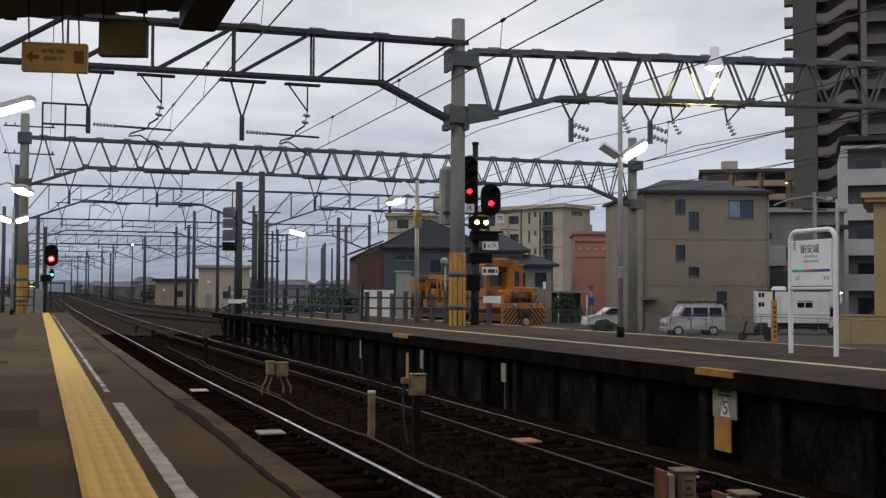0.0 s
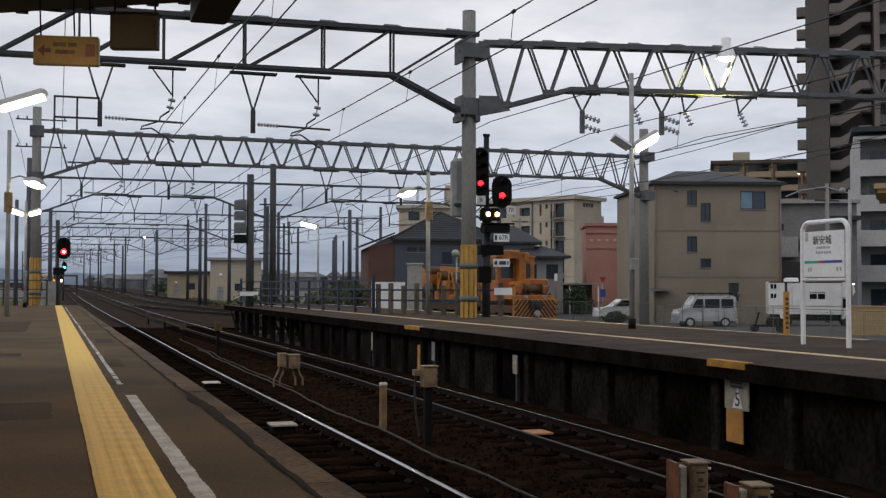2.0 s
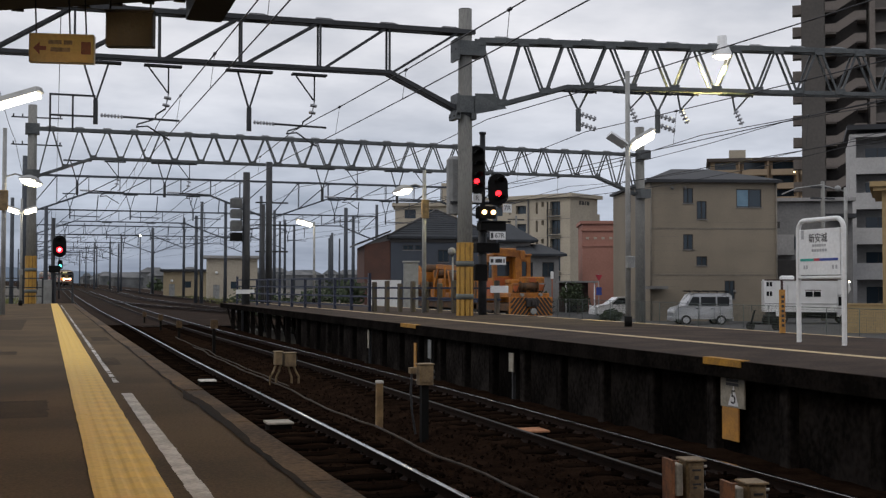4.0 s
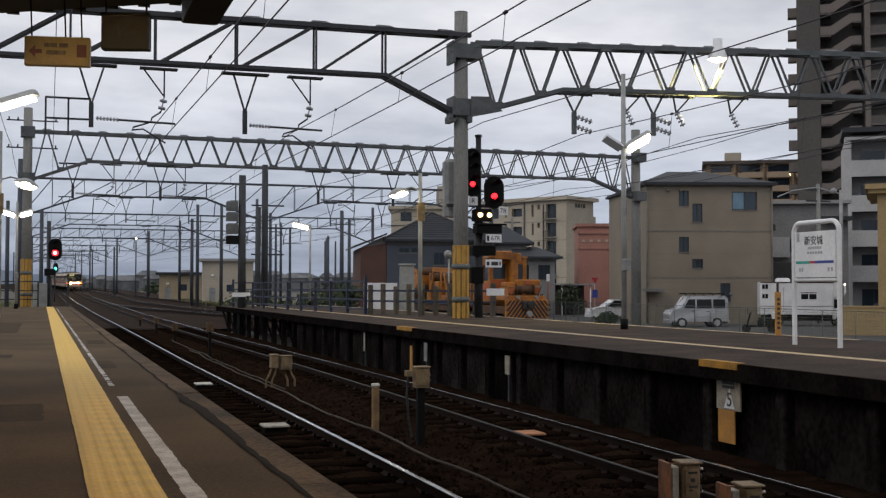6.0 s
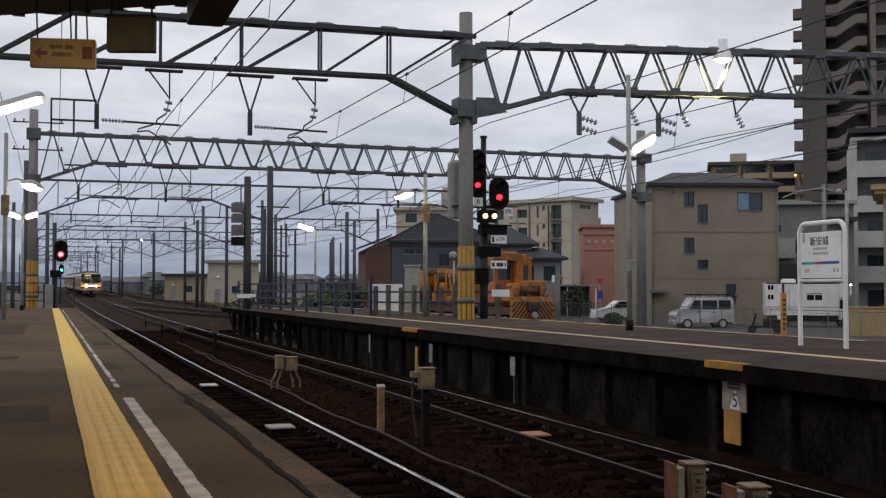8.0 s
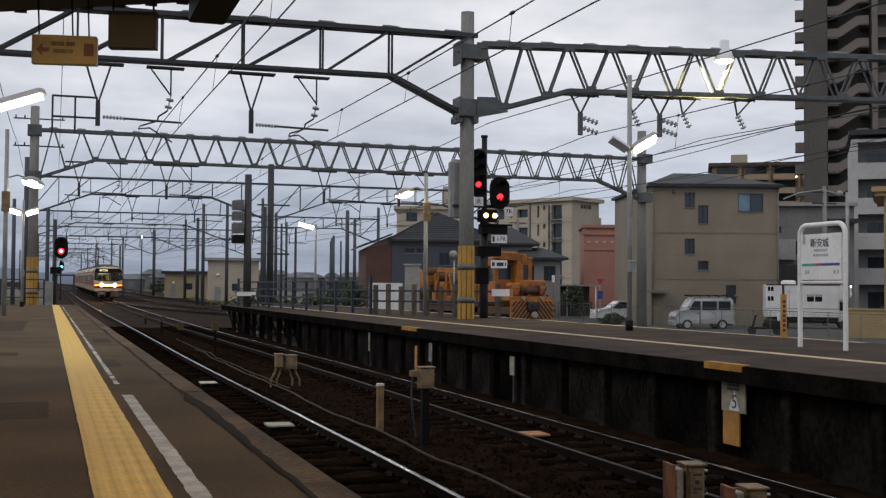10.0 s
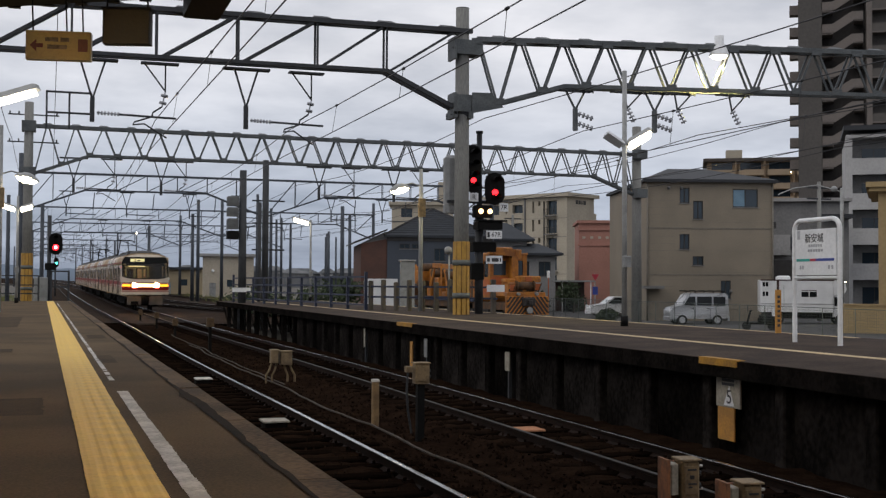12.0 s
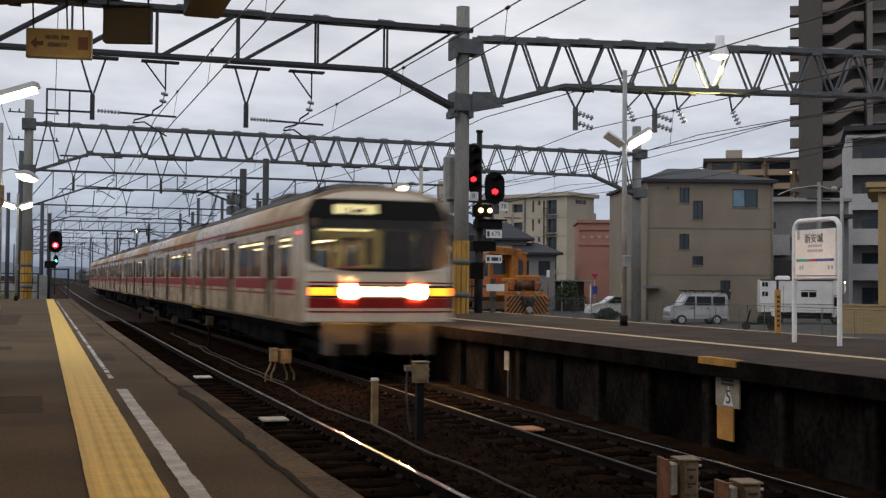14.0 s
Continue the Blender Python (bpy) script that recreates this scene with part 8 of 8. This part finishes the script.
M["head_light"] = mat("headlight_lens", (0.9, 0.9, 0.8), None, 0.3, bump=0, glow=(1.0, 0.52, 0.19), power=430)
M["head_band"] = mat("lit_headlight_cover", (0.9, 0.9, 0.8), None, 0.3, bump=0, glow=(1.0, 0.62, 0.24), power=9)
M["marker_light"] = mat("amber_marker_lens", (0.8, 0.4, 0.05), None, 0.3, bump=0, glow=(1.0, 0.17, 0.008), power=5)
# the yellow-green glow in the left windscreen is put into this colour
M["partition"] = mat("glow_tinted_partition", (0.085, 0.105, 0.045), (0.02, 0.028, 0.016), 0.6, scale=5, bump=0)
# added glowing strip, there only to brighten the partition
M["cab_fill"] = mat("added_cab_glow", (0.9, 0.9, 0.7), None, 0.4, bump=0, glow=(1.0, 0.95, 0.5), power=1.8)
M["tail_light"] = mat("red_marker_lens", (0.5, 0.03, 0.03), None, 0.3, bump=0, glow=(1.0, 0.08, 0.05), power=1.5)
M["display"] = mat("lit_destination_sign", (0.8, 0.75, 0.5), None, 0.4, bump=0, glow=(1.0, 0.80, 0.26), power=0.55)
HALF, CAR, CARS = 1.58, 18.9, 6
# half section of the body: up the side and over the roof
ROOF = [(1.58, 3.16), (1.57, 3.42), (1.51, 3.62), (1.34, 3.80), (0.95, 3.93), (0.45, 3.985), (0, 4.0)]
OUTLINE = ROOF + [(-x, z) for x, z in ROOF[-2::-1]]


def make_train():
    tr = thing("train", pose(0, 0, 0), "cream express train with red stripes and lit headlights", "train")
    for c in range(CARS):
        y0 = 0.0 if c == 0 else c * 19.1
        front = c == 0
        ya, yb = y0 + (0.55 if front else 0.1), y0 + CAR
        # openings along the side: doors and windows, y from the front end
        doors = [4.3, 10.3, 16.2] if front else [2.9, 9.1, 15.4]
        spans = [(d - 0.65, d + 0.65) for d in doors]
        wins = []
        for a, b in (([(2.0, 3.3)] if front else [(0.9, 1.9)]) + [(spans[0][1] + 0.45, spans[1][0] - 0.45), (spans[1][1] + 0.45, spans[2][0] - 0.45), (spans[2][1] + 0.4, 18.2)]):
            n = max(1, round((b - a) / 1.7))
            w = (b - a) / n
            wins += [(a + i * w + 0.03, a + (i + 1) * w - 0.03) for i in range(n)]
        body = Shape()
        holes = [(a, b, 1.12, 3.06) for a, b in spans] + [(a, b, 2.08, 2.97) for a, b in wins]
        holes = [(y0 + a - ya, y0 + b - ya, c0, d0) for a, b, c0, d0 in holes]
        sides = (Matrix.Translation((-HALF, yb, 0)) @ pose(0, 0, 0, 0, 0, -90), Matrix.Translation((HALF, ya, 0)) @ pose(0, 0, 0, 0, 0, 90))
        L = yb - ya
        for k, m in enumerate(sides):
            hs = holes if k else [(L - b, L - a, c0, d0) for a, b, c0, d0 in holes]
            body.facade(L, 2.08, hs, 0.05, m=m, z0=1.10)
            body.facade(L, 2.08, hs, -0.03, m=m @ Matrix.Translation((0, 0.05, 0)), z0=1.10)
        body.add([(-HALF, yb, 0.98), (HALF, yb, 0.98), (HALF, yb, 3.16), (-HALF, yb, 3.16)], [(0, 1, 2, 3)])
        if not front:
            body.add([(-HALF, ya, 0.98), (HALF, ya, 0.98), (HALF, ya, 3.16), (-HALF, ya, 3.16)], [(3, 2, 1, 0)])
        car = part("car_body", body, M["train_cream"], tr, "cream painted car body")
        roof = Shape()
        roof.sweep(OUTLINE, [(lambda x, z, y=y: (x, y, z)) for y in (ya, yb)], smooth=True)
        part("roof", roof, M["train_cream"], car)
        s = Shape()
        prof = [(1.2, 3.86), (1.12, 3.99), (0.8, 4.08), (0, 4.12), (-0.8, 4.08), (-1.12, 3.99), (-1.2, 3.86), (-1.1, 3.7), (1.1, 3.7)]
        s.sweep(prof, [(lambda x, z, y=y: (x, y, z + 0.006)) for y in (ya + 1.1, yb)])
        for q in ((6.5, 8.9), (13.2, 15.6)):      # air conditioning boxes
            s.box(-0.8, 0.8, y0 + q[0], y0 + q[1], 4.0, 4.27, cut=0.1)
        if front:        # humped fairing behind the cab
            s.sweep([(1.0, 3.85), (0.85, 4.1), (0.4, 4.2), (-0.4, 4.2), (-0.85, 4.1), (-1.0, 3.85)], [(lambda x, z, y=y, k=k: (x, y, 3.85 + (z - 3.85) * k)) for y, k in ((ya + 0.75, 0.3), (ya + 1.1, 0.85), (ya + 1.6, 1.0), (ya + 5.0, 0.8))], smooth=True)
        part("roof_gear", s, M["train_roof"], car, "dark grey roof with air conditioning boxes")
        if c in (1, 3, 4):        # pantograph
            s = Shape()
            b = y0 + 3.0
            for x in (-0.5, 0.5):
                s.path([(x, b, 4.1), (x * 0.8, b + 0.9, 4.75), (x * 0.6, b + 0.1, 5.45)], 0.03, 6)
                s.path([(x, b + 1.9, 4.1), (x * 0.8, b + 0.95, 4.75), (x * 0.6, b + 1.7, 5.45)], 0.03, 6)
            for yy in (b + 0.1, b + 1.7):
                s.path([(-0.9, yy, 5.35), (-0.6, yy, 5.5), (0.6, yy, 5.5), (0.9, yy, 5.35)], 0.03, 6)
            s.box(-0.7, 0.7, b - 0.1, b + 2.0, 4.08, 4.2)
            part("pantograph", s, M["train_dark"], car, "raised pantograph")
        for sx in (-1, 1):
            red, thin = Shape(), Shape()
            x0, x1 = sorted((sx * (HALF + 0.001), sx * (HALF + 0.004)))
            cuts = [ya + 0.9 if front else ya] + [v for a, b in spans for v in (y0 + a, y0 + b)] + [yb]
            for u, v in zip(cuts[::2], cuts[1::2]):
                red.box(x0, x1, u, v, 1.78, 2.04)
                thin.box(x0, x1, u, v, 1.66, 1.705)
            thin.box(x0 - sx * 0.006, x1 - sx * 0.006, ya + 0.3, yb, 3.30, 3.36)
            part("wide_stripe", red, M["train_red"], car, "broad red stripe below the windows")
            part("thin_stripe", thin, M["train_red"], car, "thin red line along the side")
        for a, b in wins:
            for sx in (-1, 1):
                s = Shape()
                s.box(sx * (HALF - 0.02) - 0.004, sx * (HALF - 0.02) + 0.004, y0 + a, y0 + b, 2.08, 2.97)
                part("window_pane", s, M["train_glass"], car)
        for a, b in spans:
            for sx in (-1, 1):
                d = Shape()
                m = Matrix.Translation((sx * (HALF - 0.055), y0 + (a if sx > 0 else b), 0)) @ pose(0, 0, 0, 0, 0, 90 * sx)
                d.facade(1.3, 1.94, [(0.1, 0.6, 2.0, 2.85), (0.7, 1.2, 2.0, 2.85)], 0.03, m=m, z0=1.12)
                door = part("door", d, M["train_cream"], car, "cream sliding passenger door")
            for sx in (-1, 1):
                s = Shape()
                x = sx * (HALF - 0.03)
                for yy in (y0 + a, y0 + (a + b) / 2, y0 + b):
                    s.box(x - 0.02, x + 0.02, yy - 0.025, yy + 0.025, 1.12, 3.06)
                s.box(x - 0.02, x + 0.02, y0 + a, y0 + b, 3.03, 3.08)
                part("door_seal", s, M["train_seam"], car, "black rubber door edges")
                for u in (a + 0.1, a + 0.7):
                    part("door_pane", Shape().box(sx * (HALF - 0.075) - 0.003, sx * (HALF - 0.075) + 0.003, y0 + u, y0 + u + 0.5, 2.0, 2.85), M["car_pane"], car)
        # saloon: floor, ceiling, light strips, seats
        s = Shape().box(-1.28, 1.28, ya + (1.6 if front else 0.1), yb - 0.1, 0.98, 1.1)
        s.box(-1.28, 1.28, ya + (1.6 if front else 0.1), yb - 0.1, 3.1, 3.15)
        if front:
            part("cab_wall", Shape().box(-1.28, 1.28, ya + 1.5, ya + 1.57, 1.1, 2.1).box(-1.28, -1.05, ya + 1.5, ya + 1.57, 2.1, 3.1)
                 .box(-0.55, -0.4, ya + 1.5, ya + 1.57, 2.1, 3.1).box(0.15, 1.28, ya + 1.5, ya + 1.57, 2.1, 3.1).box(-1.28, 1.28, ya + 1.5, ya + 1.57, 2.9, 3.5), M["train_dark"], car)
        part("saloon_lining", s, M["train_inside"], car)
        s = Shape()
        for x in (-0.55, 0.55):
            s.box(x - 0.1, x + 0.1, ya + 1.9, yb - 0.3, 3.06, 3.09)
        part("saloon_lamp", s, M["saloon_light"], car, "lit ceiling lamps in the saloon")
        s = Shape()
        for a, b in zip([p[1] for p in spans], [p[0] for p in spans[1:]]):
            for x in (-1.05, 1.05):
                s.box(x - 0.22, x + 0.22, y0 + a + 0.3, y0 + b - 0.3, 1.1, 1.55, cut=0.05)
                for k in range(int((b - a - 0.6) / 0.95)):     # high seat backs, one behind another
                    yk = y0 + a + 0.4 + 0.95 * k
                    s.box(x - 0.22, x + 0.22, yk, yk + 0.14, 1.5, 2.38, cut=0.05)
                s.box(x + (0.1 if x > 0 else -0.22), x + (0.22 if x > 0 else -0.1), y0 + a + 0.3, y0 + b - 0.3, 1.55, 2.0, cut=0.04)
        part("seat_bench", s, M["train_seat"], car)
        # below the floor
        s = Shape().box(-1.2, 1.2, ya + 0.3, yb - 0.1, 0.82, 0.99)
        rnd = random.Random(c)
        y = ya + 4.6
        while y < yb - 5.5:
            w = rnd.uniform(0.8, 1.9)
            for x in (-1.05, 0.45):
                s.box(x, x + 0.6, y, y + w, rnd.uniform(0.3, 0.45), 0.84, cut=0.03)
            y += w + rnd.uniform(0.15, 0.5)
        part("underframe_box", s, M["train_dark"], car, "dark equipment boxes under the floor")
        for by in (ya + 2.4, yb - 2.6):
            s = Shape()
            for w in (-1.05, 1.05):
                for x in (-0.5335, 0.5335):
                    s.tube((x - 0.06, by + w, 0.43), (x + 0.06, by + w, 0.43), 0.42, 20)
                s.tube((-0.8, by + w, 0.43), (0.8, by + w, 0.43), 0.08, 10)
            for x in (-0.78, 0.78):
                s.box(x - 0.07, x + 0.07, by - 1.4, by + 1.4, 0.45, 0.62)
                for w in (-1.05, 1.05):
                    s.box(x - 0.12, x + 0.12, by + w - 0.16, by + w + 0.16, 0.28, 0.6)
            s.box(-0.8, 0.8, by - 0.3, by + 0.3, 0.4, 0.75)
            part("bogie", s, M["train_dark"], car, "dark two-axle bogie")
        if c:
            part("gangway", Shape().box(-0.55, 0.55, y0 - 0.22, y0 + 0.12, 1.0, 3.2), M["train_dark"], car)
    make_front(tr)
    return tr


def make_front(tr):
    """The cab end: curved nose with a wide wrapped windscreen, a lamp band, red bands and a skirt."""
    def nose(x, z):       # how far the skin lies behind the foremost point
        return 0.06 + 0.24 * (abs(x) / HALF) ** 4.2 + 0.40 * max(0.0, (z - 1.9) / 1.9) ** 1.5

    WIDE = HALF / 1.36

    def skin(s, x0, x1, z0, z1, out=0.0, n=10, k=4, smooth=True):
        x0, x1 = (max(-HALF, min(HALF, q * WIDE)) for q in (x0, x1))
        v, f = [], []
        for j in range(k + 1):
            for i in range(n + 1):
                x, z = x0 + (x1 - x0) * i / n, z0 + (z1 - z0) * j / k
                v.append((x, nose(x, z) - out, z))
        for j in range(k):
            f += [(j * (n + 1) + i, j * (n + 1) + i + 1, (j + 1) * (n + 1) + i + 1, (j + 1) * (n + 1) + i) for i in range(n)]
        s.add(v, f, None, smooth)
    front = Shape()
    skin(front, -HALF, HALF, 1.14, 2.20, n=24)
    skin(front, -HALF, -1.33, 2.20, 3.68)
    skin(front, 1.33, HALF, 2.20, 3.68)
    # crown between windscreen and roof
    v, f = [], []
    cols = [(-1.475 + 2.95 * i / 16) for i in range(17)]

    def crown(x):
        pts = sorted(OUTLINE)
        for (a, za), (b, zb) in zip(pts, pts[1:]):
            if a <= x <= b and b > a:
                return za + (zb - za) * (x - a) / (b - a)
        return 3.16
    for x in cols:
        zc = crown(x)
        zl = min(3.72, zc - 0.05)
        v += [(x, nose(x, zl), zl), (x, nose(x, zc) + 0.06, zc - 0.03), (x, 0.72, zc + 0.004)]
    for i in range(16):
        f += [(3 * i, 3 * i + 3, 3 * i + 4, 3 * i + 1), (3 * i + 1, 3 * i + 4, 3 * i + 5, 3 * i + 2)]
    front.add(v, f, None, True)
    for sx in (-1, 1):      # corner wings to the car side
        xs = sx * HALF
        zs = [1.14, 1.5, 2.1, 2.6, 3.16]
        v = [p for z in zs for p in ((xs, nose(xs, z), z), (xs, 0.62 if z < 3 else 0.75, z))]
        v += [(xs * 0.975, nose(xs, 3.5) + 0.02, 3.46), (xs * 0.975, 0.85, 3.46)]
        front.add(v, [(2 * i, 2 * i + 1, 2 * i + 3, 2 * i + 2) for i in range(5)])
    cab = part("cab_front", front, M["train_nose"], tr, "cream curved cab front, colour lightened for headlight glare")
    s = Shape()
    skin(s, -1.335, 1.335, 2.19, 3.70, out=-0.01, n=20, k=6)
    part("windscreen", s, M["wind_glass"], cab, "wide dark wrapped windscreen")
    s = Shape()                      # black surround
    skin(s, -1.345, 1.345, 3.30, 3.72, out=0.012, n=20, k=3)
    skin(s, -1.345, 1.345, 2.19, 2.25, out=0.012, n=20, k=1)
    skin(s, -1.345, -1.27, 2.25, 3.40, out=0.012, n=2)
    skin(s, 1.27, 1.345, 2.25, 3.40, out=0.012, n=2)
    skin(s, 0.24, 0.28, 2.25, 3.40, out=0.01, n=2)
    part("windscreen_surround", s, M["black"], cab)
    s = Shape()
    skin(s, -0.86, -0.06, 3.40, 3.60, out=0.022, n=4, k=2)
    part("destination_sign", s, M["display"], cab, "lit yellow destination sign, lettering unreadable")
    s = Shape()
    skin(s, -0.62, -0.56, 3.40, 3.54, out=0.026, n=1, k=1); skin(s, -0.5, -0.3, 3.43, 3.51, out=0.026, n=1, k=1)
    part("sign_bar", s, M["ink"], cab)
    # lamp band
    s = Shape(); skin(s, -1.33, 1.33, 1.64, 1.90, out=0.008, n=24, k=1)
    part("lamp_housing", s, M["black"], cab, "dark band that holds the lamps")
    s = Shape(); skin(s, -0.53, 0.53, 1.67, 1.87, out=0.02, n=10, k=1)
    part("light_bar", s, M["head_band"], cab, "bright lit bar between the headlights")
    for sx in (-1, 1):
        x = sx * 0.74
        y = nose(x, 1.77) - 0.03
        part("headlight", Shape().tube((x, y + 0.06, 1.77), (x, y, 1.77), 0.155, 20), M["head_light"], cab, "dazzling round headlight")
        s = Shape(); a, b = sorted((sx * 0.86, sx * 1.32)); skin(s, a, b, 1.69, 1.85, out=0.02, n=5, k=1)
        part("marker_lamp", s, M["marker_light"], cab, "lit amber marker lamp")
    s = Shape(); skin(s, -1.345, 1.345, 1.425, 1.632, out=0.006, n=24, k=1)
    part("red_band", s, M["train_red"], cab, "broad red band under the lamps")
    s = Shape(); skin(s, -1.345, 1.345, 1.33, 1.37, out=0.006, n=24, k=1); skin(s, -1.345, 1.345, 1.94, 1.975, out=0.006, n=24, k=1)
    part("red_line", s, M["train_red"], cab)
    for a, b in ((-1.2, -0.28), (0.28, 1.2)):
        s = Shape()
        v = [(a, 0.25, 1.1), (b, 0.25, 1.1), (b * 0.97, 0.3, 0.44), (a * 0.97, 0.3, 0.44), (a, 0.6, 1.1), (b, 0.6, 1.1), (b * 0.97, 0.6, 0.44), (a * 0.97, 0.6, 0.44)]
        s.add(v, [(0, 1, 2, 3), (4, 7, 6, 5), (0, 3, 7, 4), (1, 5, 6, 2), (3, 2, 6, 7), (0, 4, 5, 1)])
        part("skirt", s, M["skirt_grey"], cab, "grimy grey skirt plate below the cab")
    s = Shape().box(-0.95, -0.45, 0.235, 0.26, 0.45, 0.68).box(-0.26, 0.26, 0.35, 0.8, 0.5, 0.98)
    s.tube((0, 0.1, 0.80), (0, 0.6, 0.80), 0.09, 10).box(-0.14, 0.14, -0.05, 0.12, 0.68, 0.94, cut=0.04)
    part("coupler", s, M["train_dark"], cab, "dark coupler in the skirt opening")
    for x0, z0, x1, z1 in ((-0.9, 2.22, -0.35, 2.75), (0.95, 2.22, 0.55, 2.8)):
        part("wiper", Shape().tube((x0, nose(x0, z0) - 0.03, z0), (x1, nose(x1, z1) - 0.03, z1), 0.012, 6), M["black"], cab)
    # driver's desk and rear cab wall give the glass some depth
    s = Shape().box(-1.2, 1.2, 0.75, 1.1, 1.2, 2.05)
    part("cab_desk", s, M["train_dark"], cab)
    s = Shape().box(-1.36, 1.36, 0.85, 2.05, 3.40, 3.46).box(-1.355, 1.355, 0.55, 2.05, 3.115, 3.15).box(-1.3, 1.3, 0.51, 0.545, 3.115, 3.40).box(-1.38, -1.36, 0.65, 2.05, 1.1, 3.40).box(1.36, 1.38, 0.65, 2.05, 1.1, 3.40)
    part("cab_lining", s, M["train_dark"], cab, "dark lining of the driver's cab")
    for sx in (-1, 1):     # rounded corners of the windscreen, its lower edge bowed
        for zc, sz, rx, rz in ((3.72, -1, 0.30, 0.26), (2.19, 1, 1.1, 0.24)):
            xc, k = sx * 1.347 * WIDE, 12
            arc = [(xc - sx * rx + sx * rx * math.cos(math.pi / 2 * i / k), zc + sz * rz - sz * rz * math.sin(math.pi / 2 * i / k)) for i in range(k + 1)]
            v, f = [], []
            for x, z in arc:
                v += [(x, nose(x, z) - 0.02, z), (x, nose(x, zc) - 0.02, zc)]
            part("windscreen_corner", Shape().add(v, [(2 * i, 2 * i + 1, 2 * i + 3, 2 * i + 2) for i in range(k)], None, True), M["train_nose"], cab)
    part("cab_partition", Shape().facade(1.75, 1.3, [(0.25, 0.7, 0.1, 0.85), (0.85, 1.25, 0.1, 0.9), (1.38, 1.62, 0.3, 0.9)], 0.06, m=Matrix.Translation((-1.42, 1.4, 2.05))), M["partition"], cab, "partition behind the driver's seat, coloured green for the windscreen glow")
    part("cab_fill_strip", Shape().box(-1.1, 0.0, 1.02, 1.1, 3.07, 3.112), M["cab_fill"], cab, "glowing strip added to brighten the cab partition")
    for sx in (-1, 1):
        x = sx * (HALF + 0.004)
        part("side_marker", Shape().box(x - 0.02, x + 0.02, 0.95, 1.25, 2.98, 3.05, cut=0.005), M["tail_light"], cab, "small red side lamp")


train = make_train()


# ---- what moves ----
def motions():
    rows = []
    length = CARS * 19.1
    for i in range(29):
        t = 0.5 * i
        y = 23.2 + 29.2 * (14.0 - t)
        back = y + length * 0.8
        dx = centre_2(back) + bend(back) - centre_2(y) - bend(y)
        dz = climb(back) - climb(y)
        rows.append((t, pose(centre_2(y) + bend(y), y, climb(y), math.degrees(math.atan2(dz, length * 0.8)), 0, -math.degrees(math.atan2(dx, length * 0.8)))))
    walk(train, rows)


motions()
